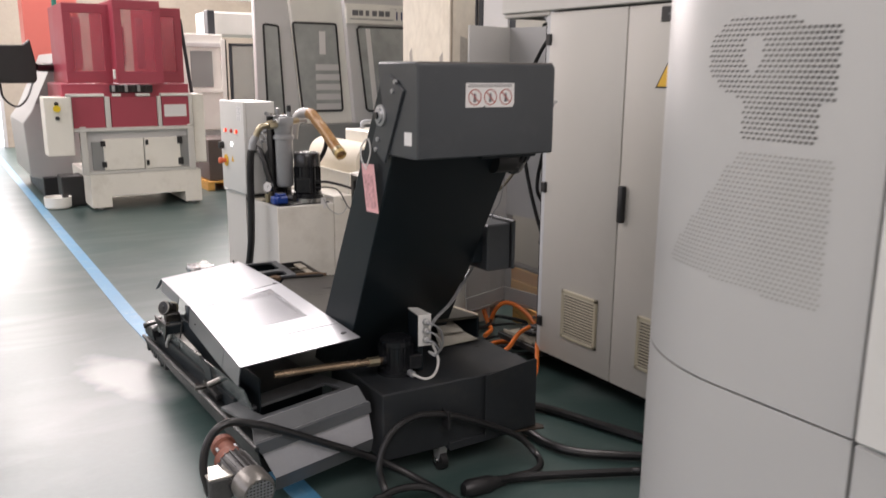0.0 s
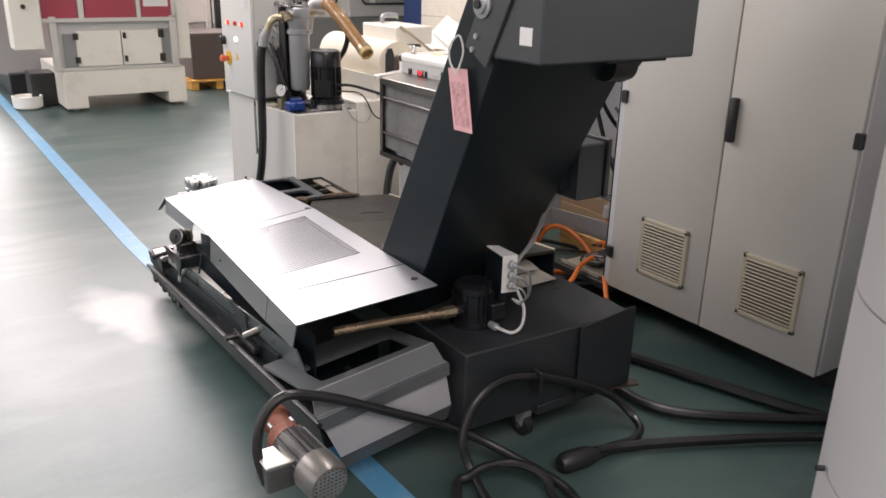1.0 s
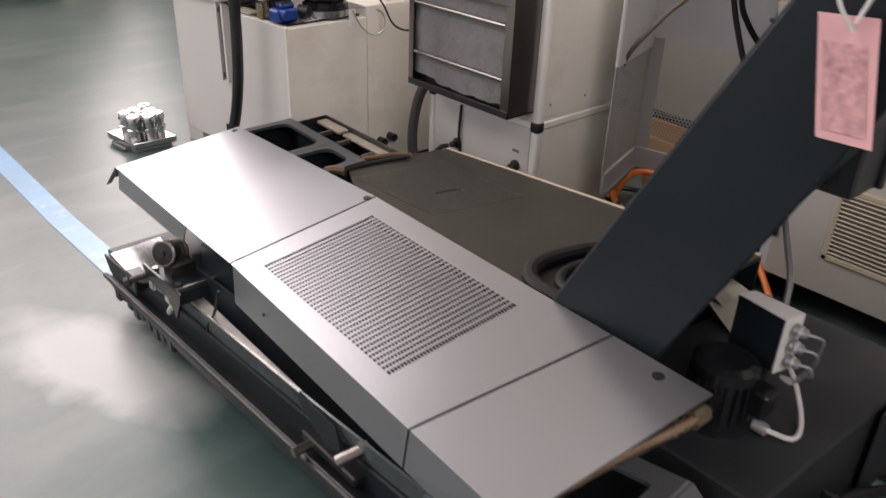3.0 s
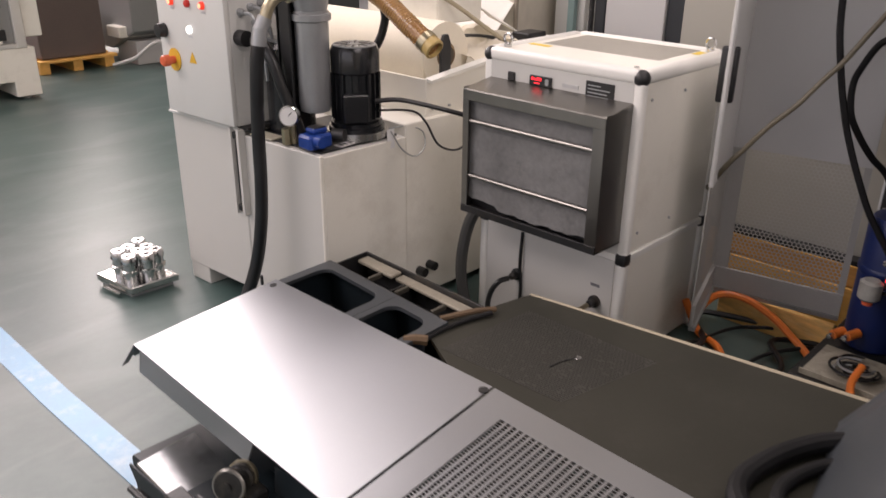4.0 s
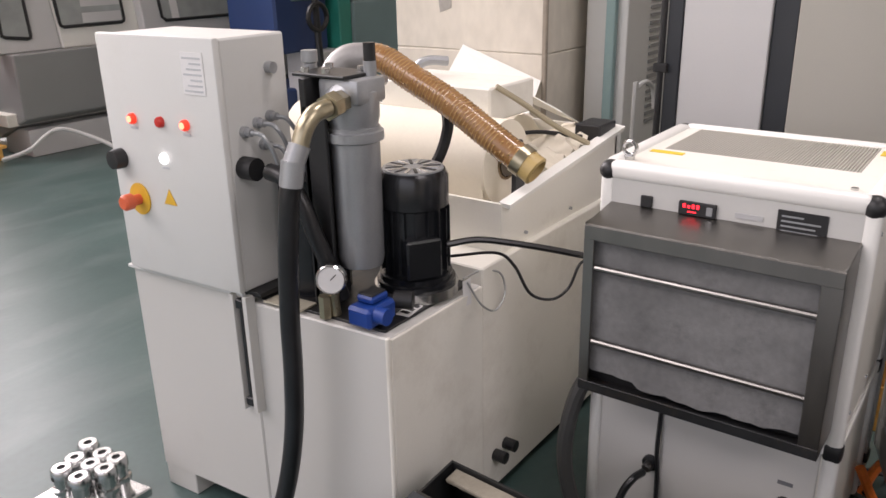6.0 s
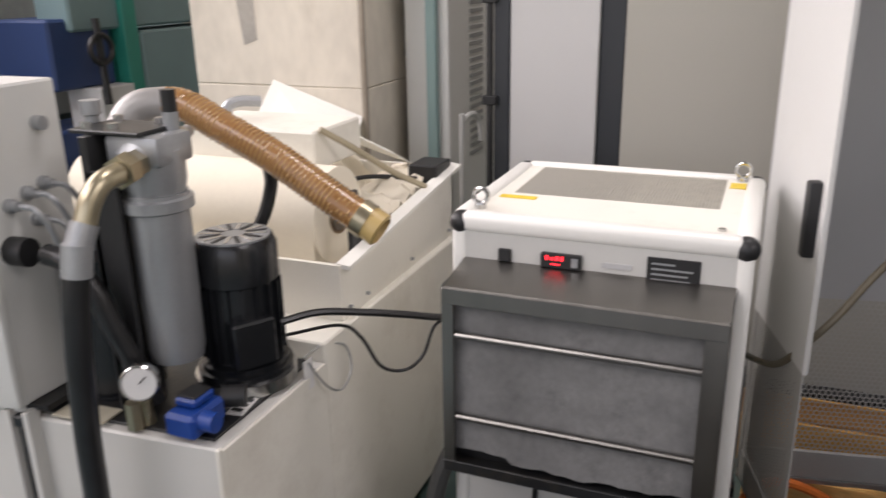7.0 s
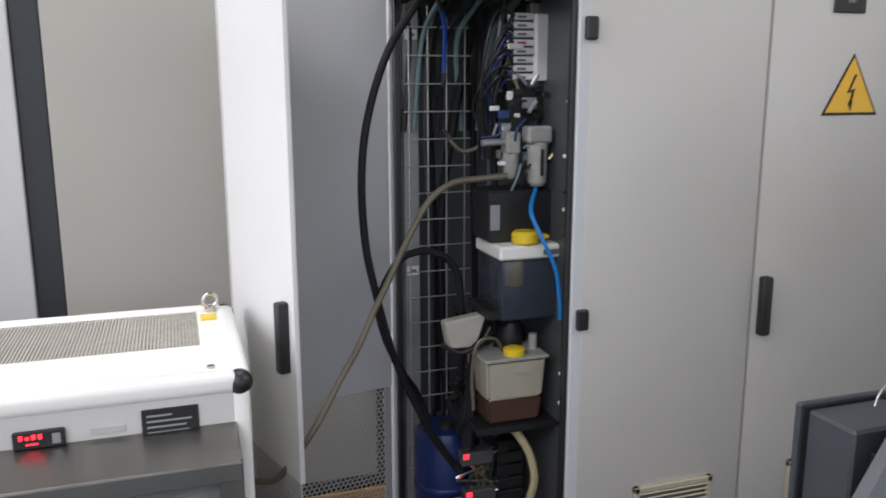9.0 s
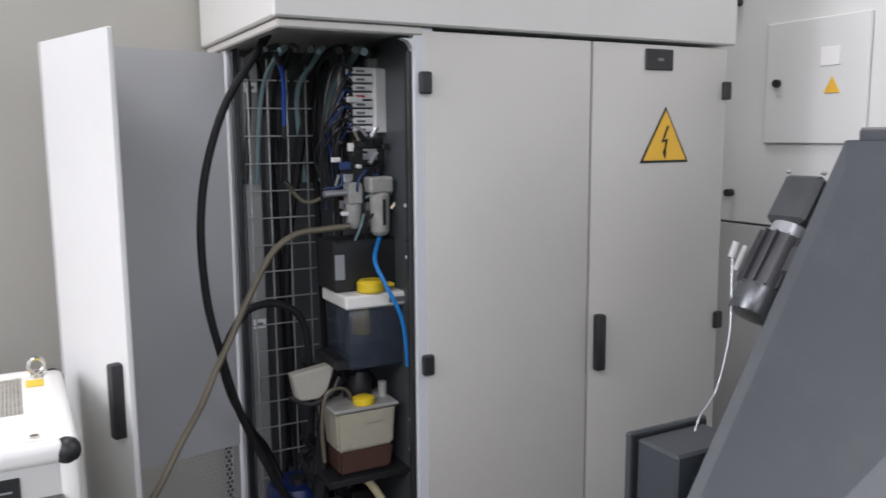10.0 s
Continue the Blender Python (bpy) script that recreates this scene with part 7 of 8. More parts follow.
part("plate_foot", prism(B(), [(1.45, 5.885), (1.48, 5.685), (1.66, 5.68), (1.63, 5.905)], "z", 0.0, 0.02, 0.002), CAST, tp)
part("carry_lip", prism(B(), [(1.425, 5.83), (1.44, 5.72), (1.455, 5.72), (1.44, 5.83)], "z", 0.008, 0.02, 0.001), CHROME, tp)
for k, (x, y) in enumerate(((1.62, 5.868), (1.615, 5.785), (1.555, 5.83), (1.505, 5.815), (1.565, 5.765), (1.575, 5.71), (1.51, 5.735), (1.625, 5.73))):
    prof = [(0.026, 0), (0.026, 0.03), (0.034, 0.034), (0.034, 0.046), (0.027, 0.049), (0.027, 0.075), (0.031, 0.078), (0.031, 0.102), (0.026, 0.110), (0.012, 0.110), (0.012, 0.10)]
    hh = thing("collet_holder", (x, y, 0.05), "bright steel collet holder standing on the steel plate", "collet holder", "collet holders on the plate")
    part("holder_body", lathe(B(), prof, (x, y, 0.05), (0, 0, 1), 20), CHROME, hh)
    part("collet_bore", rod(B(), (x, y, 0.148), (x, y, 0.1535), 0.0118, 12), BLACK, hh)
    part("collet_slot", box(B(), (x - 0.0325, y - 0.006, 0.129), (x + 0.0325, y + 0.006, 0.142), 0.001), BLACK, hh)

# ---- open service bay: cage, hoses, valves, tanks ----
CAGEWIRE = surf("dim_galvanised_wire", (0.33, 0.33, 0.32), 0.45, 0.5, 0.15, 20)
cage = thing("wire_cage", (2.9, 3.36, 0.135), "galvanised wire mesh cage inside the open bay", "wire mesh")
for k in range(20):
    z = 0.26 + 0.078 * k
    part("wire", rod(B(), (3.055, 3.245, z), (3.055, 3.445, z), 0.0022, 6), CAGEWIRE, cage)
for k in range(4):
    y = 3.262 + 0.056 * k
    part("wire", rod(B(), (3.058, y, 0.136), (3.058, y, 1.80), 0.0022, 6), CAGEWIRE, cage)
part("cage_strip", box(B(), (3.112, 3.385, 0.136), (3.125, 3.432, 1.81), 0.002), surf("worn_strip", (0.30, 0.30, 0.29), 0.5, 0.3), cage)
for z in (1.724, 1.033):
    tg = part("number_tag", box(B(), (3.106, 3.390, z - 0.014), (3.112, 3.427, z + 0.014), 0.001), LABEL, cage, "small white tag")
    part("text_bar", box(B(), (3.1045, 3.399, z - 0.004), (3.1062, 3.417, z + 0.004), 0), INK, tg)
BAYHOSES = (
    ([(3.075, 3.318, 1.831), (3.075, 3.36, 1.707), (3.075, 3.371, 1.443), (3.075, 3.36, 1.135), (3.075, 3.355, 0.691), (3.07, 3.36, 0.45), (3.06, 3.33, 0.15)], 0.012, BAYRUBBER),
    ([(3.09, 3.184, 1.833), (3.09, 3.23, 1.733), (3.09, 3.285, 1.482), (3.09, 3.327, 1.187), (3.09, 3.322, 0.839), (3.09, 3.302, 0.521), (3.09, 3.29, 0.15)], 0.0145, BAYRUBBER),
    ([(3.12, 3.197, 1.836), (3.12, 3.214, 1.498), (3.12, 3.204, 0.982), (3.12, 3.19, 0.15)], 0.01, BAYRUBBER),
    ([(3.12, 3.393, 1.836), (3.12, 3.355, 1.601), (3.12, 3.338, 1.188), (3.12, 3.327, 0.569)], 0.009, BAYRUBBER),
    ([(2.909, 3.408, 1.857), (2.899, 3.448, 1.796), (2.867, 3.537, 1.671), (2.835, 3.6, 1.512), (2.824, 3.624, 1.355), (2.825, 3.617, 1.176), (2.828, 3.588, 1.03), (2.838, 3.554, 0.898), (2.844, 3.525, 0.816), (2.848, 3.481, 0.716), (2.859, 3.425, 0.602), (2.87, 3.34, 0.48)], 0.0105, BAYRUBBER),
    ([(2.92, 3.325, 0.72), (2.9, 3.322, 0.87), (2.89, 3.331, 0.96), (2.885, 3.34, 1.045), (2.885, 3.365, 1.104), (2.885, 3.419, 1.135), (2.885, 3.473, 1.135), (2.885, 3.514, 1.114), (2.9, 3.552, 1.045), (2.9, 3.569, 0.985), (2.885, 3.553, 0.9), (2.905, 3.521, 0.83), (2.945, 3.483, 0.761), (3.0, 3.43, 0.68), (2.98, 3.37, 0.52)], 0.0105, BAYRUBBER),
    ([(2.88, 3.40, 1.80), (2.92, 3.37, 1.74), (2.95, 3.36, 1.66), (2.96, 3.36, 1.58)], 0.006, BLUE),
    ([(2.96, 3.18, 1.84), (2.98, 3.2, 1.5), (2.99, 3.19, 1.1)], 0.012, DARKMET),
    ([(2.98, 3.13, 1.60), (2.94, 3.22, 1.45), (2.96, 3.30, 1.40), (2.97, 3.36, 1.46)], 0.006, BEIGEHOSE),
)
for pts, r, mat_ in BAYHOSES:
    hose = thing("bay_hose", pts[-1], "black rubber hose inside the open bay" if mat_ is BAYRUBBER else "thin hose inside the open bay", "hose", "hoses in the bay")
    part("hose_line", tube(B(), pts, r, 9, 7), mat_, hose)
    for a, b in ((pts[0], pts[1]), (pts[-1], pts[-2])):
        a, b = Vector(a), Vector(b)
        part("ferrule", rod(B(), a, a + (b - a).normalized() * 0.035, r * 1.18, 12), DARKMET, hose, "dark metal ferrule")
# bundle of lines along the bay's roof
for k in range(9):
    a = random.Random(70 + k)
    y = 3.14 + 0.035 * k
    solo("roof_cable", tube(B(), [(2.72 + a.uniform(0, 0.1), y + 0.03, 1.80), (2.85, y + a.uniform(-0.02, 0.02), 1.815), (3.0, y + a.uniform(-0.03, 0.03), 1.79), (3.08, y, 1.70), (3.10, y + a.uniform(-0.03, 0.03), 1.45)], a.uniform(0.006, 0.012), 7), (BAYRUBBER, TEALGREY, DARKMET)[k % 3], "dark cable bundled under the bay roof", "cable", "hoses in the bay")
# valve terminal
vt = thing("valve_terminal", (2.88, 3.14, 1.58), "white pneumatic valve terminal in the bay", "valve terminal")
part("back_plate", box(B(), (2.90, 3.07, 1.575), (2.93, 3.13, 1.80), 0.003), CAST, vt)
for k in range(8):
    z = 1.595 + 0.0225 * k
    v = part("valve", box(B(), (2.86, 3.105, z), (2.91, 3.195, z + 0.017), 0.002), LABEL, vt, "white valve slice")
    part("valve_gap", box(B(), (2.862, 3.16, z + 0.004), (2.859, 3.185, z + 0.010), 0), REDPL if k == 4 else INK, v)
for k in range(5):
    z = 1.652 + 0.022 * k
    part("label_strip", box(B(), (2.85, 3.057, z), (2.853, 3.073, z + 0.015), 0), LABEL, vt, "white marking field")
part("connector", box(B(), (2.85, 3.17, 1.675), (2.885, 3.215, 1.69), 0.002), LABEL, vt)
for k in range(16):
    a = random.Random(k)
    y = 3.20 + a.uniform(0, 0.05)
    part("air_line", tube(B(), [(2.87, 3.19, 1.60 + 0.011 * k), (2.86, y, 1.60 + 0.011 * k), (2.87 + a.uniform(0, 0.08), y + 0.03, 1.50 + 0.008 * k), (2.92, y + a.uniform(-0.05, 0.05), 1.38)], 0.004, 6), (BLACK, NAVY, DARKMET, BLACK)[k % 4], vt)
part("end_block", box(B(), (2.845, 3.093, 1.593), (2.868, 3.136, 1.767), 0.003), LABEL, vt, "tall white end block")
part("manifold", box(B(), (2.86, 3.10, 1.50), (2.92, 3.20, 1.555), 0.004), BLACK, vt, "black manifold")
for k in range(14):
    a = random.Random(200 + k)
    x, y, z = 2.82 + a.uniform(0, 0.08), a.uniform(3.10, 3.24), a.uniform(1.38, 1.57)
    part("fitting", box(B(), (x, y, z), (x + a.uniform(0.012, 0.03), y + a.uniform(0.012, 0.035), z + a.uniform(0.01, 0.03)), 0.002), (BLACK, CAST, LABEL, NAVY, BLACK)[k % 5], vt)
for k in range(34):
    a = random.Random(620 + k)
    x, y, z = 2.80 + a.uniform(0, 0.07), a.uniform(3.085, 3.25), a.uniform(1.37, 1.60)
    if k % 3 == 0:
        part("fitting", rod(B(), (x, y, z), (x + a.uniform(-0.01, 0.01), y + a.uniform(-0.03, 0.03), z + a.uniform(0.015, 0.035)), a.uniform(0.004, 0.008), 8), (CAST, BRASS, BLACK)[k % 9 // 3], vt)
    elif k % 3 == 1:
        part("fitting", box(B(), (x, y, z), (x + a.uniform(0.01, 0.02), y + a.uniform(0.008, 0.03), z + a.uniform(0.006, 0.018)), 0.002), (LABEL, BLACK, NAVY, BLACK)[k % 4], vt)
    else:
        part("air_line", tube(B(), [(x, y, z), (x - 0.02, y + a.uniform(0, 0.04), z - 0.03), (x + a.uniform(-0.02, 0.03), y + a.uniform(0.02, 0.07), z - a.uniform(0.04, 0.10))], 0.0035, 6), (BLACK, BEIGEHOSE, NAVY, BLACK, TEALGREY)[k % 5], vt)
for k, (y, z) in enumerate(((3.098, 1.535), (3.103, 1.395), (3.098, 1.30), (3.101, 1.255), (3.10, 1.18), (3.098, 0.80), (3.10, 0.655), (3.098, 0.715))):
    solo("wall_clip", box(B(), (2.70, y, z), (2.722, y + 0.010, z + 0.010), 0.002), (CHROME, LABEL)[k % 2], "small bright clip on the bay wall", "clip", "clips on the bay wall")
fr_ = thing("air_service_unit", (2.8, 3.16, 1.3), "pale grey air regulator with a filter bowl", "air regulator")
PALE = surf("pale_grey_plastic", (0.34, 0.335, 0.31), 0.4, 0, 0.12, 30, dirt=(0.12, 0.12, 0.11), dirty=0.5, dscale=22)
part("regulator", box(B(), (2.775, 3.115, 1.43), (2.825, 3.185, 1.475), 0.006), PALE, fr_)
part("bowl", lathe(B(), [(0.018, 0), (0.026, 0.01), (0.028, 0.11), (0.022, 0.118)], (2.80, 3.148, 1.315), (0, 0, 1), 18), PALE, fr_, "pale filter bowl")
part("bowl_window", box(B(), (2.770, 3.143, 1.345), (2.7735, 3.151, 1.415), 0), BLACK, fr_)
part("regulator", box(B(), (2.80, 3.195, 1.40), (2.85, 3.235, 1.46), 0.006), PALE, fr_)
part("bowl", lathe(B(), [(0.012, 0), (0.020, 0.012), (0.022, 0.07)], (2.825, 3.215, 1.335), (0, 0, 1), 16), PALE, fr_)
part("inlet", rod(B(), (2.82, 3.235, 1.435), (2.82, 3.30, 1.432), 0.009, 10), CAST, fr_)
solo("white_connector", box(B(), (2.72, 3.065, 1.535), (2.75, 3.10, 1.552), 0.003), LABEL, "small white connector on the bay wall", "connector")
# lubricator with a smoky tank
lu = thing("lubricator", (2.82, 3.19, 0.95), "black lubricator on a smoky tank with a yellow cap", "lubricator")
part("pump_case", box(B(), (2.80, 3.085, 1.165), (2.93, 3.285, 1.305), 0.006), BLACK, lu, "black pump case")
part("case_label", box(B(), (2.798, 3.255, 1.20), (2.8005, 3.282, 1.268), 0), CAST, lu)
part("tank_lid", box(B(), (2.745, 3.085, 1.125), (2.93, 3.275, 1.163), 0.006), PAPERWHITE, lu, "white tank lid")
part("lid_text", box(B(), (2.743, 3.095, 1.136), (2.7455, 3.15, 1.15), 0), INK, lu)
part("filler_cap", lathe(B(), [(0.034, 0), (0.038, 0.006), (0.038, 0.026), (0.030, 0.034)], (2.775, 3.190, 1.165), (0, 0, 1), 18), YELLOW, lu, "yellow filler cap")
part("cap_tab", box(B(), (2.76, 3.125, 1.175), (2.79, 3.16, 1.186), 0.003), YELLOW, lu)
part("tank", box(B(), (2.755, 3.095, 0.955), (2.93, 3.265, 1.124), 0.01, seg=2), SMOKE, lu, "smoky clear tank")
part("strainer", rod(B(), (2.785, 3.215, 1.05), (2.785, 3.215, 1.123), 0.026, 14), YELLOW, lu, "yellow strainer")
part("oil", box(B(), (2.76, 3.10, 0.96), (2.925, 3.30, 0.985), 0.004), BLACK, lu)
# milky tank half full of brown oil
mt = thing("oil_tank", (2.8, 3.22, 0.66), "milky plastic tank part-filled with brown oil", "oil tank")
def tapered(z0, z1, q0, q1):
    bm = B()
    def ring(q, z):
        return [bm.verts.new((x, y, z)) for x, y in ((2.735 + q, 3.135 + q), (2.90 - q, 3.135 + q), (2.90 - q, 3.315 - q), (2.735 + q, 3.315 - q))]
    a, b = ring(q0, z0), ring(q1, z1)
    bm.faces.new(a[::-1]), bm.faces.new(b)
    for k in range(4):
        bm.faces.new((a[k], a[(k + 1) % 4], b[(k + 1) % 4], b[k]))
    bmesh.ops.bevel(bm, geom=list(bm.edges), offset=0.008, segments=2, affect="EDGES")
    return bm
part("tank_body", tapered(0.735, 0.852, 0.008, 0.002), MILKY, mt)
part("oil_level", tapered(0.668, 0.737, 0.014, 0.008), OIL, mt, "brown oil in the foot of the tank")
part("tank_rim", box(B(), (2.732, 3.13, 0.848), (2.903, 3.32, 0.858), 0.003), PALE, mt)
part("filler_cap", lathe(B(), [(0.028, 0), (0.030, 0.004), (0.030, 0.018), (0.022, 0.022)], (2.765, 3.222, 0.857), (0, 0, 1), 18), YELLOW, mt, "yellow filler cap")
part("text_bar", box(B(), (2.7335, 3.19, 0.812), (2.735, 3.235, 0.818), 0), VENT, mt)
part("suction_line", tube(B(), [(2.80, 3.24, 0.86), (2.79, 3.27, 0.90), (2.79, 3.32, 0.89), (2.79, 3.335, 0.80), (2.79, 3.33, 0.70)], 0.005, 7), BEIGEHOSE, mt)
part("lid_pump", lathe(B(), [(0.035, 0), (0.04, 0.03), (0.03, 0.07), (0.015, 0.08)], (2.85, 3.20, 0.858), (0, 0, 1), 14), BLACK, mt, "black pump on the lid")
part("lid_valve", rod(B(), (2.80, 3.15, 0.858), (2.80, 3.15, 0.90), 0.012, 10), PALE, mt)
solo("tank_shelf", box(B(), (2.73, 3.10, 0.645), (2.94, 3.34, 0.664), 0.002), BLACK, "black sheet shelf under the oil tank", "shelf")
dt = thing("drip_tray", (2.85, 3.36, 0.88), "pale plastic drip tray hung among the hoses", "tray")
part("tray_body", prism(B(), [(3.402, 0.945), (3.275, 0.962), (3.30, 0.885), (3.325, 0.865), (3.388, 0.868)], "x", 2.83, 2.87, 0.006), surf("pale_tray_plastic", (0.42, 0.40, 0.34), 0.5), dt)
part("tray_rim", tube(B(), [(2.83, 3.41, 0.885), (2.825, 3.36, 0.858), (2.825, 3.30, 0.875), (2.835, 3.265, 0.92)], 0.007, 7), BLACK, dt, "black line along the tray")
# black hose tangle behind the tanks
for k in range(14):
    a = random.Random(300 + k)
    p = [(2.86 + a.uniform(-0.04, 0.10), 3.13 + a.uniform(0, 0.22), a.uniform(0.55, 1.0)) for _ in range(4)]
    solo("tangled_hose", tube(B(), p, a.uniform(0.008, 0.018), 8), BAYRUBBER, "black hose tangled behind the oil tanks", "hose", "hoses in the bay")
solo("air_hose", tube(B(), [(2.80, 3.15, 1.31), (2.72, 3.20, 1.26), (2.69, 3.185, 1.20), (2.68, 3.145, 1.11), (2.68, 3.13, 1.02), (2.685, 3.125, 0.97)], 0.0058, 9), HOSEBLUE, "bright blue air hose in the bay", "hose")
DX, DY = 2.955, 3.362
dr = thing("blue_drum", (2.955, 3.362, 0.135), "dark blue plastic drum in the foot of the bay", "drum")
part("shell", lathe(B(), [(0.08, 0), (0.087, 0.01), (0.087, 0.425), (0.075, 0.455), (0.03, 0.46)], (DX, DY, 0.135), (0, 0, 1), 26), DRUMBLUE, dr)
part("drum_band", lathe(B(), [(0.0875, 0), (0.0905, 0.006), (0.0905, 0.02), (0.0875, 0.026)], (DX, DY, 0.40), (0, 0, 1), 26), DRUMBLUE, dr)
part("drum_bung", rod(B(), (DX - 0.02, DY, 0.592), (DX - 0.02, DY, 0.61), 0.024, 14), BLACK, dr, "black bung")
va = thing("flow_switches", (2.75, 3.3, 0.4), "small steel flow switches with red lit displays", "flow switch")
for k, (y, z) in enumerate(((3.36, 0.575), (3.35, 0.455))):
    s_ = part("switch_body", box(B(), (2.725, y - 0.075, z - 0.02), (2.775, y + 0.022, z + 0.02), 0.003), MOTORGREY, va, "grey switch body")
    part("led_display", box(B(), (2.721, y + 0.001, z + 0.003), (2.7255, y + 0.017, z + 0.018), 0.001), LEDRED, s_, "lit red display")
for k in range(5):
    z = 0.42 + 0.04 * k
    part("manifold_block", box(B(), (2.735, 3.185, z), (2.79, 3.265, z + 0.032), 0.003), BLACK if k % 2 else DARKMET, va)
for k in range(12):
    a = random.Random(500 + k)
    part("hose_bit", tube(B(), [(2.75, a.uniform(3.2, 3.4), a.uniform(0.4, 0.62)) for _ in range(3)], 0.006, 6), (BRASS, BLACK, DARKMET, CHROME)[k % 4], va)
part("white_filter", lathe(B(), [(0.026, 0), (0.034, 0.008), (0.034, 0.06), (0.024, 0.068)], (2.705, 3.40, 0.395), (0, 0, 1), 18), PALE, va, "white filter cup")
part("red_cap", rod(B(), (2.705, 3.40, 0.378), (2.705, 3.40, 0.396), 0.016, 14), ORANGERED, va, "red cap")
va.location += Vector((0.110, -0.034, -0.045))
solo("yellowed_hose", tube(B(), [(2.79, 3.225, 0.64), (2.775, 3.205, 0.62), (2.77, 3.17, 0.56), (2.77, 3.15, 0.48), (2.79, 3.155, 0.40)], 0.012, 8), surf("yellowed_tube", (0.50, 0.44, 0.26), 0.4), "yellowed clear hose by the flow switches", "hose")
solo("switch_bracket", box(B(), (2.875, 3.15, 0.136), (2.90, 3.28, 0.40), 0.003), DARKMET, "dark sheet bracket under the flow switches", "bracket")

# ---- heavy cables on the floor ----
solo("heavy_cable", tube(B(), [(1.95, 2.86, 0.10), (2.12, 2.83, 0.05), (2.29, 2.727, 0.024), (2.387, 2.454, 0.024), (2.495, 2.14, 0.024), (2.62, 1.85, 0.024)], 0.021, 10), RUBBER, "thick black cable on the floor by the conveyor", "cable", "heavy floor cables")
solo("heavy_cable", tube(B(), [(1.95, 2.74, 0.09), (2.04, 2.68, 0.04), (2.075, 2.56, 0.024), (2.075, 2.414, 0.024), (2.15, 2.277, 0.024), (2.414, 2.075, 0.024), (2.7, 1.9, 0.024)], 0.019, 10), RUBBER, "thick black cable curving over the floor", "cable", "heavy floor cables")
solo("heavy_cable", tube(B(), [(1.70, 2.265, 0.035), (1.80, 2.25, 0.026), (1.957, 2.183, 0.024), (2.307, 2.003, 0.024), (2.6, 1.82, 0.024)], 0.017, 10), RUBBER, "thick black cable with a plug lying on the floor", "cable", "heavy floor cables")
pg = thing("cable_plug", (1.62, 2.27, 0.0), "large black cable plug lying on the floor", "plug")
part("plug_body", lathe(B(), [(0.022, 0), (0.034, 0.02), (0.034, 0.11), (0.024, 0.14), (0.019, 0.18)], (1.545, 2.275, 0.036), (0.98, -0.04, -0.06), 18), BLACK, pg)
solo("heavy_cable", tube(B(), [(0.665, 2.49, 0.17), (0.655, 2.52, 0.26), (0.685, 2.54, 0.345), (0.75, 2.54, 0.390), (0.85, 2.53, 0.364), (0.94, 2.522, 0.322), (1.08, 2.512, 0.247), (1.262, 2.495, 0.15), (1.372, 2.446, 0.085), (1.442, 2.356, 0.045), (1.479, 2.272, 0.028), (1.491, 2.185, 0.024), (1.475, 2.099, 0.024), (1.475, 1.97, 0.024), (1.30, 1.82, 0.024), (1.12, 1.90, 0.024), (1.07, 2.08, 0.024), (1.186, 2.326, 0.05), (1.246, 2.349, 0.06), (1.304, 2.349, 0.07), (1.382, 2.327, 0.07), (1.428, 2.275, 0.065), (1.445, 2.224, 0.05), (1.428, 2.172, 0.03), (1.38, 2.0, 0.024), (1.25, 2.0, 0.03), (1.17, 2.12, 0.03)], 0.0145, 10, 9), RUBBER, "long thick black cable coiled from the drive motor", "cable", "heavy floor cables")
solo("heavy_cable", tube(B(), [(1.20, 2.05, 0.024), (1.235, 2.20, 0.024), (1.265, 2.36, 0.06), (1.262, 2.41, 0.15), (1.32, 2.425, 0.255), (1.43, 2.43, 0.297), (1.60, 2.43, 0.258), (1.77, 2.42, 0.180), (1.90, 2.405, 0.105), (1.945, 2.355, 0.050), (1.925, 2.290, 0.030), (1.855, 2.262, 0.026), (1.76, 2.268, 0.030)], 0.0140, 10, 9), RUBBER, "thick black cable looped against the conveyor base", "cable", "heavy floor cables")
solo("cable_tie", box(B(), (1.56, 2.405, 0.215), (1.572, 2.458, 0.292), 0.003), BLACK, "black tie strap holding the looped cable", "strap")

# ---- crimson transfer machine far off ----
def fx(px):
    return 1.285 + (px - 133) * 0.00604


RY = 9.53
rm = thing("crimson_machine", (1.95, 10.1, 0), "crimson assembly machine on a cream frame with tinted screens", "machine")
bm = prism(B(), [(fx(158), 0.03), (fx(193), 0.03), (fx(193), 0.150), (fx(327), 0.150), (fx(327), 0.03), (fx(359), 0.03), (fx(359), 0.405), (fx(158), 0.405)], "y", RY, RY + 1.3, 0.006)
part("base", bm, CREAM, rm, "cream welded base")
for x in (fx(175), fx(345)):
    for y in (RY + 0.1, RY + 1.2):
        part("machine_foot", rod(B(), (x, y, 0.0), (x, y, 0.035), 0.035, 12), CAST, rm)
for a, b in ((147, 158), (338, 350), (130, 138), (343, 350)):
    z0, z1 = (0.405, 0.93) if a in (147, 338) else (0.88, 1.273)
    part("frame_post", box(B(), (fx(a), RY - 0.01, z0), (fx(b), RY + 0.06, z1), 0.004), ALU, rm, "aluminium profile post")
part("frame_beam", box(B(), (fx(128), RY - 0.015, 0.875), (fx(350), RY + 0.06, 0.915), 0.004), ALU, rm, "aluminium profile beam")
part("frame_beam", box(B(), (fx(158), RY - 0.005, 0.405), (fx(350), RY + 0.06, 0.440), 0.004), ALU, rm, "aluminium profile beam")
part("inner_back", box(B(), (fx(158), RY + 0.05, 0.44), (fx(338), RY + 0.07, 0.875), 0), PANELPALE, rm)
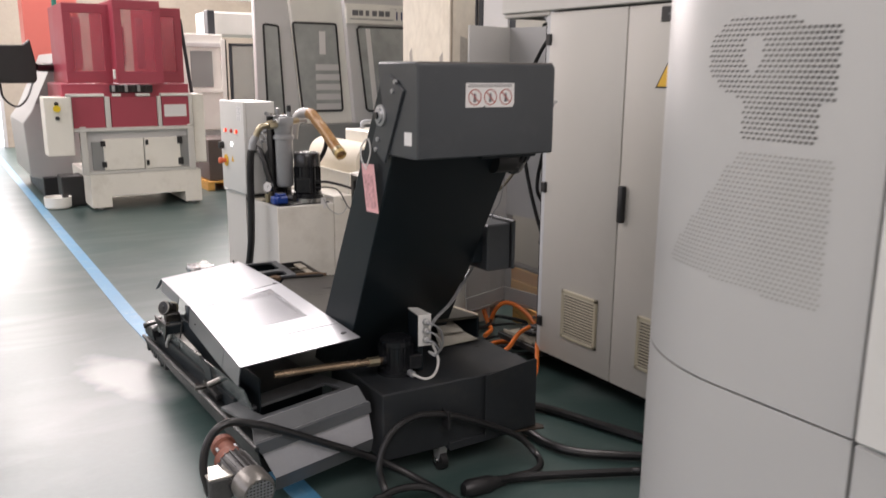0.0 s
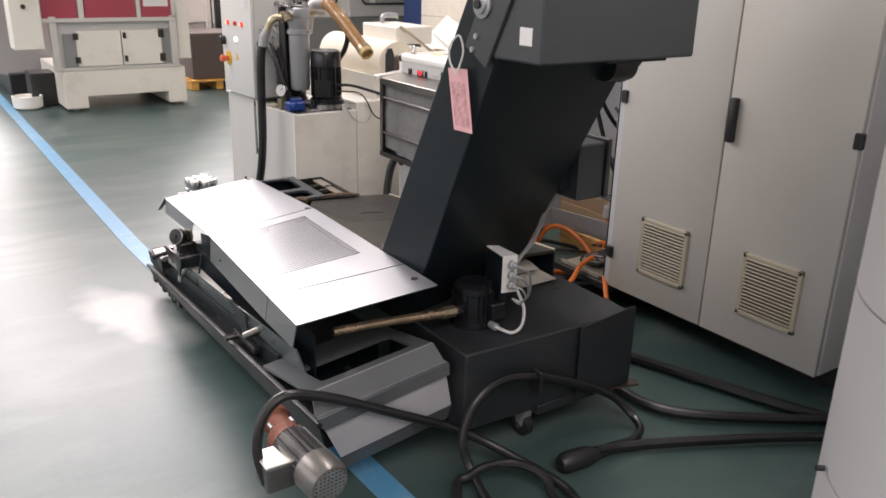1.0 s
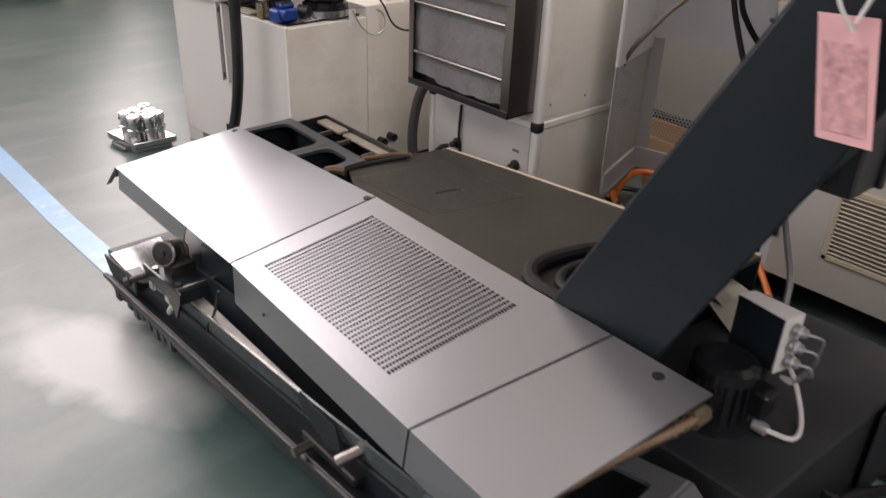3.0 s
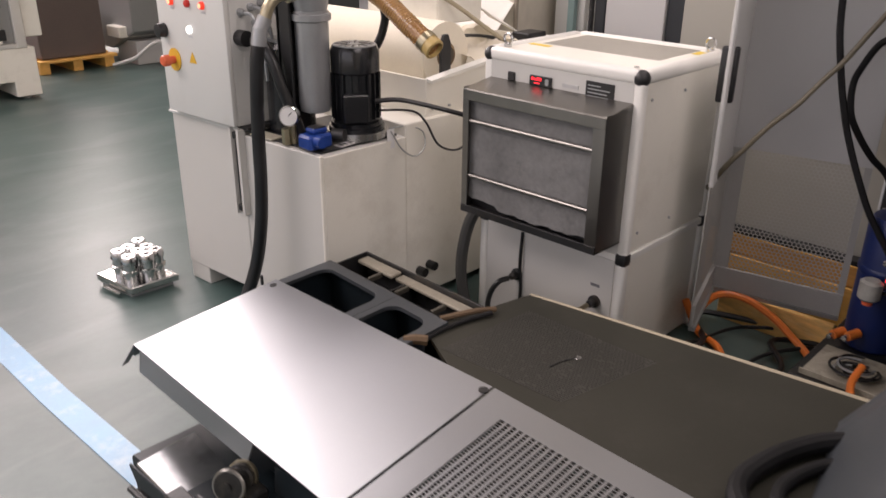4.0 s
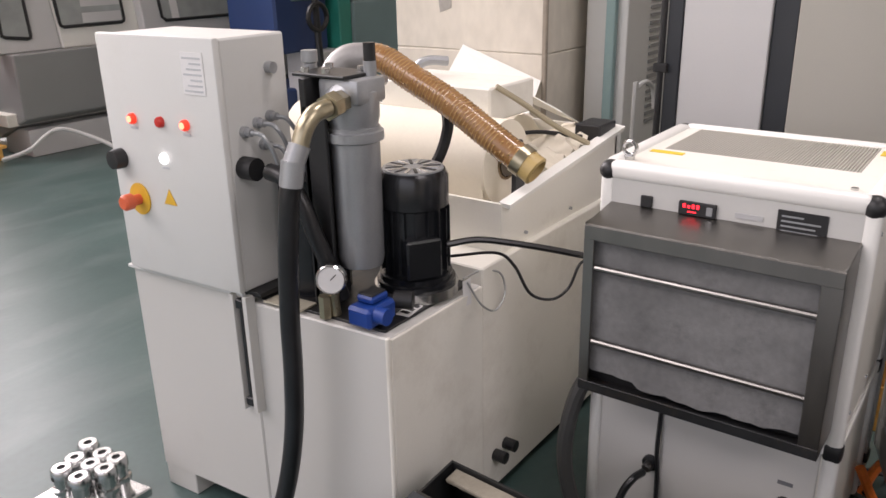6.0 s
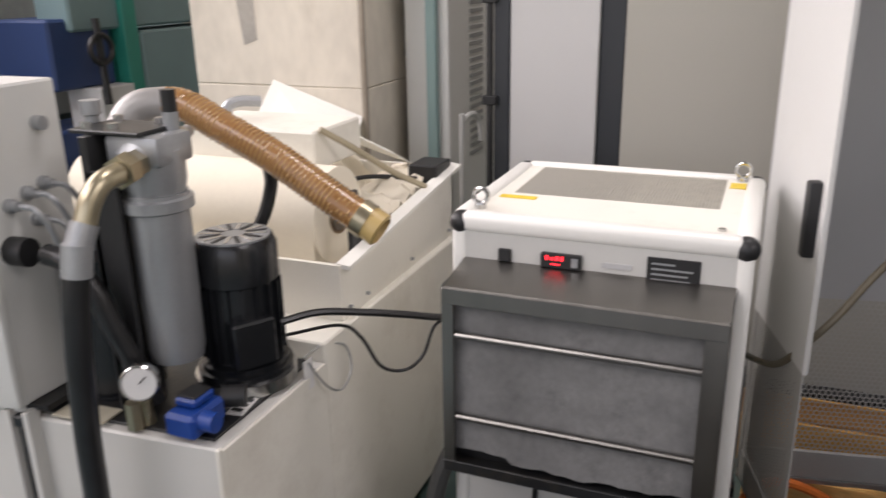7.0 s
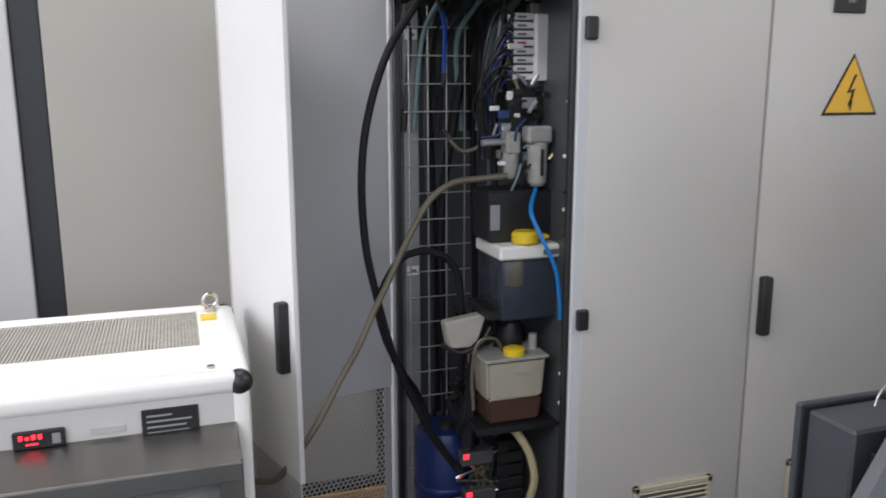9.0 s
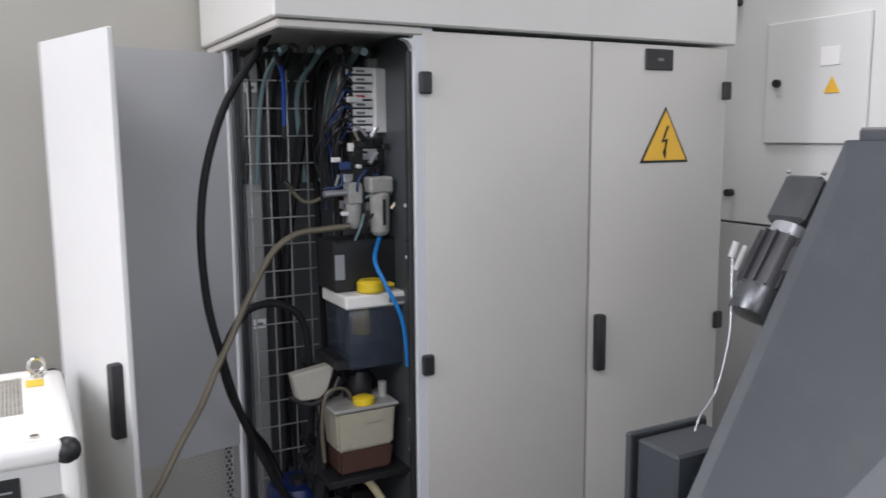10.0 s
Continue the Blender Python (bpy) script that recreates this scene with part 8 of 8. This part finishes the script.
# Grey boxes over the pale back put shade into the recesses.
part("dark_recess", box(B(), (fx(166), RY + 0.03, 0.445), (fx(188), RY + 0.05, 0.76), 0), MACHGREY, rm)
part("dark_recess", box(B(), (fx(319), RY + 0.03, 0.445), (fx(338), RY + 0.05, 0.80), 0), MACHGREY, rm)
for a, b in ((185, 255), (257, 322)):
    d_ = part("cream_door", box(B(), (fx(a), RY - 0.005, 0.445), (fx(b), RY + 0.03, 0.79), 0.004), CREAM, rm, "cream cupboard door")
    for z in (0.51, 0.74):
        part("latch", box(B(), (fx(a) + 0.01 if a > 200 else fx(a) - 0.03, RY - 0.02, z - 0.03), (fx(a) + 0.04 if a > 200 else fx(a) + 0.02, RY, z + 0.03), 0.004), BLACK, d_)
for z in (0.51, 0.75):
    part("bracket", box(B(), (fx(317), RY - 0.01, z - 0.04), (fx(327), RY + 0.03, z + 0.04), 0.004), BLACK, rm)
part("red_band", box(B(), (fx(125), RY + 0.06, 0.91), (fx(347), RY + 1.2, 1.385), 0.006), REDPAINT, rm, "crimson sheet body")
for a, b in ((138, 192), (203, 284), (293, 343)):
    part("red_panel", box(B(), (fx(a), RY + 0.0, 0.915), (fx(b), RY + 0.05, 1.245), 0.004), REDPAINT, rm, "crimson front panel")
for a, b in ((193, 202), (285, 292)):
    part("frame_post", box(B(), (fx(a), RY - 0.01, 0.90), (fx(b), RY + 0.06, 1.25), 0.004), ALU, rm, "aluminium profile post")
for a, b in ((130, 193), (208, 222), (249, 273), (292, 344)):
    part("white_ledge", box(B(), (fx(a), RY - 0.01, 1.25), (fx(b), RY + 0.07, 1.28), 0.004), PAPERWHITE, rm, "white ledge")
part("machine_sign", box(B(), (fx(297), RY - 0.006, 1.02), (fx(338), RY + 0.002, 1.155), 0.002), LABEL, rm, "white sign plate")
part("dark_tooling", box(B(), (fx(205), RY + 0.02, 1.29), (fx(280), RY + 0.2, 1.375), 0.01), BLACK, rm, "dark tooling under the screen")
for k in range(6):
    part("tooling_bit", box(B(), (fx(208 + 11 * k), RY, 1.30), (fx(213 + 11 * k), RY + 0.1, 1.37), 0.003), (CAST, BLACK)[k % 2], rm)


def red_cabin(a, b, y0, z1, win):
    c_ = part("screen_cabin", (lambda q: (box(q, (fx(a), y0, 1.39), (fx(b), y0 + 0.03, 1.52), 0.003), box(q, (fx(a), y0, z1 - 0.10), (fx(b), y0 + 0.03, z1), 0.003), box(q, (fx(a), y0, 1.52), (fx(a) + 0.08, y0 + 0.03, z1 - 0.10), 0.003), box(q, (fx(b) - 0.08, y0, 1.52), (fx(b), y0 + 0.03, z1 - 0.10), 0.003), box(q, (fx(a), y0 + 0.03, 1.39), (fx(a) + 0.03, RY + 1.2, z1), 0.003), box(q, (fx(b) - 0.03, y0 + 0.03, 1.39), (fx(b), RY + 1.2, z1), 0.003))[0])(B()), REDPAINT, rm, "crimson cabin frame")
    part("tinted_screen", box(B(), (fx(a) + 0.06, y0 + 0.008, 1.50), (fx(b) - 0.06, y0 + 0.018, z1 - 0.08), 0), REDGLASS, c_, "crimson tinted screen")
    # Pale panels stand in for bright reflections in the tinted screens.
    for w0, w1, z0_, z1_ in win:
        part("inner_panel", box(B(), (fx(w0), y0 + 0.30, z0_), (fx(w1), y0 + 0.31, z1_), 0), PANELPALE, c_, "pale panel standing in for a reflection")


red_cabin(138, 216, RY + 0.12, 2.23, ((158, 174, 1.55, 2.1),))
red_cabin(215, 296, RY - 0.12, 2.27, ((236, 242, 1.60, 2.0), (262, 276, 1.55, 2.1)))
red_cabin(290, 343, RY + 0.12, 2.22, ((298, 316, 1.55, 2.05),))
part("door_grip", box(B(), (fx(208), RY - 0.14, 1.44), (fx(212), RY - 0.11, 1.54), 0.004), PAPERWHITE, rm)
part("side_strut", tube(B(), [(fx(345), RY + 0.2, 2.1), (fx(357), RY + 0.15, 1.28)], 0.02, 8, 1), DARKSTRIP, rm, "dark slanted strut")
eb = part("electric_box", box(B(), (fx(92), RY - 0.05, 0.63), (fx(136), RY + 0.25, 1.25), 0.006), CREAM, rm, "cream electric box")
part("main_switch", rod(B(), (fx(112), RY - 0.05, 1.13), (fx(112), RY - 0.08, 1.13), 0.036, 14), YELLOW, eb, "orange main switch")
part("box_knob", rod(B(), (fx(112), RY - 0.05, 1.18), (fx(112), RY - 0.07, 1.18), 0.022, 12), BLACK, eb)
part("box_knob", rod(B(), (fx(112), RY - 0.05, 1.03), (fx(112), RY - 0.07, 1.03), 0.022, 12), BLACK, eb)
part("electric_box", box(B(), (fx(351), RY + 0.02, 0.48), (fx(373), RY + 0.35, 1.27), 0.006), CREAM, rm, "cream side box")
lm = thing("grey_machine", (1.15, 11.2, 0), "pale grey slanted machine console beside the crimson machine", "machine")
part("console", prism(B(), [(0.98, 0.25), (1.60, 0.10), (1.62, 1.72), (1.38, 1.72), (1.06, 1.05), (0.95, 0.90)], "y", 10.9, 12.6, 0.01), surf("console_grey_paint", (0.42, 0.42, 0.41), 0.5, 0, 0.06, 1.5, 200, 0.05), lm)
part("slanted_screen", slab(B(), [(1.10, 10.88, 1.13), (1.22, 10.88, 1.13), (1.44, 10.88, 1.62), (1.36, 10.88, 1.68)], 0.02), MACHGREY, lm, "dark slanted control strip")
part("foot_block", box(B(), (1.10, 10.8, 0.0), (1.6, 12.4, 0.25), 0.01), BLACK, lm, "dark machine foot")
part("stack_light", rod(B(), (1.45, 11.2, 1.72), (1.45, 11.2, 2.6), 0.016, 10), BLACK, lm, "black stack-light pole")
part("green_lamp", rod(B(), (1.45, 11.2, 2.28), (1.45, 11.2, 2.42), 0.03, 12), TEAL, lm, "green signal lamp")
for k in range(6):
    part("control_knob", box(B(), (1.33 + 0.02 * k, 10.86, 1.50 + 0.05 * (k % 3)), (1.35 + 0.02 * k, 10.89, 1.53 + 0.05 * (k % 3)), 0.003), (CAST, BLACK)[k % 2], lm)
mn = thing("swivel_monitor", (0.85, 10.6, 1.3), "black swivel monitor hanging beside the grey machine", "monitor")
part("screen_case", prism(B(), [(0.55, 1.38), (1.06, 1.38), (1.09, 1.42), (1.09, 1.62), (1.05, 1.86), (0.98, 1.80), (0.55, 1.79)], "y", 10.3, 10.5, 0.01), BLACK, mn)
part("swivel_arm", rod(B(), (1.08, 10.4, 1.56), (1.42, 10.9, 1.55), 0.05, 12), BLACK, mn)
part("monitor_cable", tube(B(), [(0.72, 10.4, 1.38), (0.74, 10.4, 1.22), (0.86, 10.42, 1.12), (0.98, 10.5, 1.2), (1.1, 10.8, 1.4)], 0.012, 8), BLACK, mn)
solo("round_pot", lathe(B(), [(0.115, 0), (0.14, 0.02), (0.145, 0.13), (0.135, 0.13), (0.13, 0.10)], (1.14, 9.95, 0.0), (0, 0, 1), 24), PAPERWHITE, "round off-white plastic tub on the floor", "tub")
solo("black_bin", prism(B(), [(1.20, 10.0), (1.45, 10.0), (1.45, 10.35), (1.20, 10.35)], "z", 0.0, 0.34, 0.01), BLACK, "black waste bin beside the machine", "bin")
solo("salmon_column", box(B(), (1.25, 12.8, 0), (1.95, 13.3, 3.6), 0.01), SALMON, "salmon-red painted machine column", "column")

# ---- further machines behind ----
cm = thing("white_cell", (3.35, 11.8, 0), "white machining cell with a control window", "machine")
part("body", box(B(), (3.02, 11.5, 0.70), (3.60, 12.8, 2.02), 0.01), PAPERWHITE, cm)
part("lower_body", box(B(), (3.02, 11.55, 0.0), (3.70, 12.8, 0.70), 0.01), PANELPALE, cm)
part("window", box(B(), (3.14, 11.48, 1.30), (3.44, 11.50, 1.79), 0.004), MACHGREY, cm, "grey control window")
part("post", box(B(), (3.56, 11.45, 0.60), (3.62, 11.55, 1.95), 0.004), PAPERWHITE, cm)
part("dark_gap", box(B(), (3.62, 11.52, 0.60), (3.66, 11.56, 1.95), 0), BLACK, cm)
dfm = part("door_frame", (lambda q: [box(q, lo, hi, 0.004) for lo, hi in (((3.665, 11.4, 0.98), (3.70, 11.45, 1.90)), ((4.03, 11.4, 0.98), (4.065, 11.45, 1.90)), ((3.665, 11.4, 1.86), (4.065, 11.45, 1.90)), ((3.665, 11.4, 0.62), (4.065, 11.45, 1.0)))][0])(B()), DARKSTRIP, cm, "dark framed glass door")
part("door_glass", box(B(), (3.70, 11.42, 1.0), (4.03, 11.43, 1.86), 0), GLASS, dfm)
part("cell_rail", box(B(), (3.02, 11.46, 1.22), (3.60, 11.50, 1.27), 0.004), PAPERWHITE, cm)
part("cell_rail", box(B(), (3.02, 11.46, 1.84), (3.60, 11.50, 1.90), 0.004), PANELPALE, cm)
part("roof_box", box(B(), (3.44, 11.6, 2.02), (3.54, 11.8, 2.35), 0.01), DARKSTRIP, cm)
part("roof_duct", box(B(), (3.55, 11.9, 2.02), (4.5, 12.6, 2.35), 0.02), PAPERWHITE, cm)
ct = thing("brown_crate", (3.3, 10.8, 0), "dull brown crate on a wooden pallet", "crate")
part("crate_body", box(B(), (3.02, 10.45, 0.125), (3.62, 11.1, 0.66), 0.01), BROWN, ct)
for k in range(4):
    part("pallet_board", box(B(), (2.98, 10.40 + 0.2 * k, 0.095), (3.70, 10.50 + 0.2 * k, 0.12), 0.003), WOOD, ct, "pale pallet board")
for x in (3.02, 3.32, 3.62):
    part("pallet_block", box(B(), (x - 0.04, 10.42, 0.0), (x + 0.05, 11.1, 0.095), 0.003), WOOD, ct)
wm = thing("grinding_machine", (5.3, 10.9, 0), "large light grey machine with dark rimmed sliding windows", "machine")
part("side_panel", prism(B(), [(3.66, 0.83), (4.27, 0.83), (4.10, 2.55), (3.66, 2.55)], "y", 10.32, 10.42, 0.01), PANELPALE, wm, "grey side panel")
part("front_panel", prism(B(), [(4.27, 0.83), (5.05, 0.83), (4.92, 2.55), (4.12, 2.55)], "y", 10.30, 10.40, 0.01), PAPERWHITE, wm, "white front door")
part("front_panel", prism(B(), [(5.0, 0.83), (8.2, 0.83), (8.2, 2.55), (4.85, 2.55)], "y", 10.20, 10.30, 0.01), PANELPALE, wm, "light grey sliding door")
part("skirt", prism(B(), [(10.22, 0.32), (10.22, 0.83), (11.4, 0.83), (11.4, 0.12), (10.7, 0.12)], "x", 3.80, 8.2, 0.01), MACHGREY, wm, "dark grey slanted skirt")
part("body", box(B(), (4.30, 10.42, 0.83), (8.2, 12.2, 2.5), 0.01), MACHGREY, wm)
part("base_beam", box(B(), (3.72, 10.35, 0.26), (5.2, 10.6, 0.36), 0.005), CREAM, wm, "pale base beam")
part("base_beam", box(B(), (3.85, 10.3, 0.0), (5.4, 10.7, 0.22), 0.005), PANELPALE, wm, "pale base block")


WINDOWDULL = surf("window_dull", (0.38, 0.40, 0.39), 0.15, 0, 0.25, 1.5, 8, 0)


def rimmed(pts, y, name="window"):
    bm = B()
    loop = []
    n = len(pts)
    for i in range(n):
        p, a, b = Vector(pts[i]), Vector(pts[i - 1]), Vector(pts[(i + 1) % n])
        for w in (0.12, 0.03, 0.0):
            loop.append(p + (a - p).normalized() * w if w else p * 0.985 + (a + b) / 2 * 0.015)
        loop[-1] = p.lerp((a + b) / 2, 0.02)
        for w in (0.03, 0.12):
            loop.append(p + (b - p).normalized() * w)
    loop = [(q.x, q.y) for q in loop]
    w_ = part(name, prism(B(), loop, "y", y - 0.012, y - 0.004), WINDOWDULL, wm, "dull glass window")
    part("window_rim", tube(B(), [(*q[:1], y - 0.012, q[1]) for q in loop + loop[:1]], 0.014, 6, 1), BLACK, w_, "black rubber rim")
    return w_


rimmed([(3.79, 0.96), (4.02, 0.93), (3.97, 2.10), (3.77, 2.12)], 10.32)
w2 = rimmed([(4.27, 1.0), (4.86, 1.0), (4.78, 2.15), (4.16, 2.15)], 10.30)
w3 = rimmed([(5.18, 0.99), (8.0, 0.99), (8.0, 2.12), (5.04, 2.12)], 10.20)
# Pale slats paint a reflected stair onto the window.
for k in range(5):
    part("stair_reflection", box(B(), (4.47, 10.284, 1.02 + 0.13 * k), (4.83, 10.287, 1.10 + 0.13 * k), 0), PANELPALE, w2, "pale slats painted as a reflection in the glass")
part("inner_column", box(B(), (4.53, 10.284, 1.75), (4.62, 10.287, 2.05), 0), LABEL, w2, "white part behind the glass")
part("inner_column", slab(B(), [(5.28, 10.186, 1.0), (5.36, 10.186, 1.0), (5.24, 10.186, 2.1), (5.17, 10.186, 2.1)], 0.003), LABEL, w3, "white part behind the glass")
sg_ = part("sign_strip", box(B(), (4.88, 10.17, 2.16), (6.6, 10.19, 2.37), 0.004), PAPERWHITE, wm, "white sign strip")
for k, w in enumerate((0.09, 0.06, 0.05, 0.07, 0.08, 0.07)):
    part("text_bar", box(B(), (4.97 + 0.10 * k, 10.166, 2.265), (4.97 + 0.10 * k + w, 10.169, 2.335), 0), INK, sg_)
part("text_rule", box(B(), (4.93, 10.166, 2.215), (5.6, 10.169, 2.225), 0), INK, sg_)
for k, w in enumerate((0.035, 0.035, 0.10, 0.03, 0.09, 0.09, 0.09, 0.09)):
    part("logo_bar", box(B(), (5.64 + 0.075 * k, 10.166, 2.225), (5.64 + 0.075 * k + w * 0.6, 10.169, 2.335), 0), NAVY, sg_)
solo("pale_floor_hose", tube(B(), [(3.6, 10.3, 0.03), (3.75, 10.15, 0.10), (3.95, 10.05, 0.24), (4.15, 9.9, 0.16), (4.3, 9.6, 0.02), (4.2, 9.0, 0.02), (3.9, 8.4, 0.02), (3.6, 8.0, 0.02)], 0.018, 8), WHITECABLE, "pale hose lying on the floor by the machine", "hose")
bmch = thing("teal_machine", (6.2, 9.2, 0), "navy and teal machine parts beside the column", "machine")
part("navy_body", box(B(), (5.42, 9.0, 0.72), (6.05, 9.6, 1.25), 0.02), NAVY, bmch, "navy machine body")
part("navy_base", box(B(), (5.2, 9.1, 0.0), (6.4, 9.6, 0.40), 0.02), NAVY, bmch)
part("grey_block", box(B(), (5.7, 8.85, 0.10), (6.08, 9.2, 0.72), 0.01), PANELPALE, bmch, "pale grey block")
part("teal_post", box(B(), (6.10, 8.9, 0.0), (6.26, 9.1, 1.5), 0.01), TEAL, bmch, "teal post")
part("teal_grey_box", box(B(), (6.28, 8.9, 0.0), (7.4, 9.5, 1.12), 0.02), TEALGREY, bmch, "teal-grey box")
part("beam", box(B(), (5.6, 8.95, 1.15), (7.4, 9.3, 1.5), 0.02), TEALGREY, bmch)
part("hand_wheel", tube(B(), [(5.72 + 0.11 * math.cos(a), 8.8, 1.02 + 0.11 * math.sin(a)) for a in (2 * math.pi * k / 16 for k in range(17))], 0.022, 8, 1), BLACK, bmch, "black hand wheel")
part("wheel_stem", rod(B(), (5.72, 8.8, 0.6), (5.72, 8.82, 1.25), 0.03, 8), BLACK, bmch)

# white name board with bars and a dark mark on the large grey machine
board = part("name_board", box(B(), (4.87, 10.185, 2.225), (6.6, 10.1985, 2.42), 0.003), PAPERWHITE, wm, "white name board")
for a, b in ((4.93, 5.00), (5.03, 5.07), (5.13, 5.19), (5.21, 5.27), (5.31, 5.38)):
    part("text_bar", box(B(), (a, 10.1825, 2.305), (b, 10.186, 2.365), 0), MACHGREY, board)
part("board_line", box(B(), (4.92, 10.1825, 2.280), (5.55, 10.186, 2.287), 0), MACHGREY, board)
for a, b in ((5.555, 5.585), (5.60, 5.615), (5.63, 5.66), (5.70, 5.77), (5.785, 5.80), (5.82, 5.88)):
    part("mark", box(B(), (a, 10.1825, 2.285), (b, 10.186, 2.375), 0), BLACK, board)
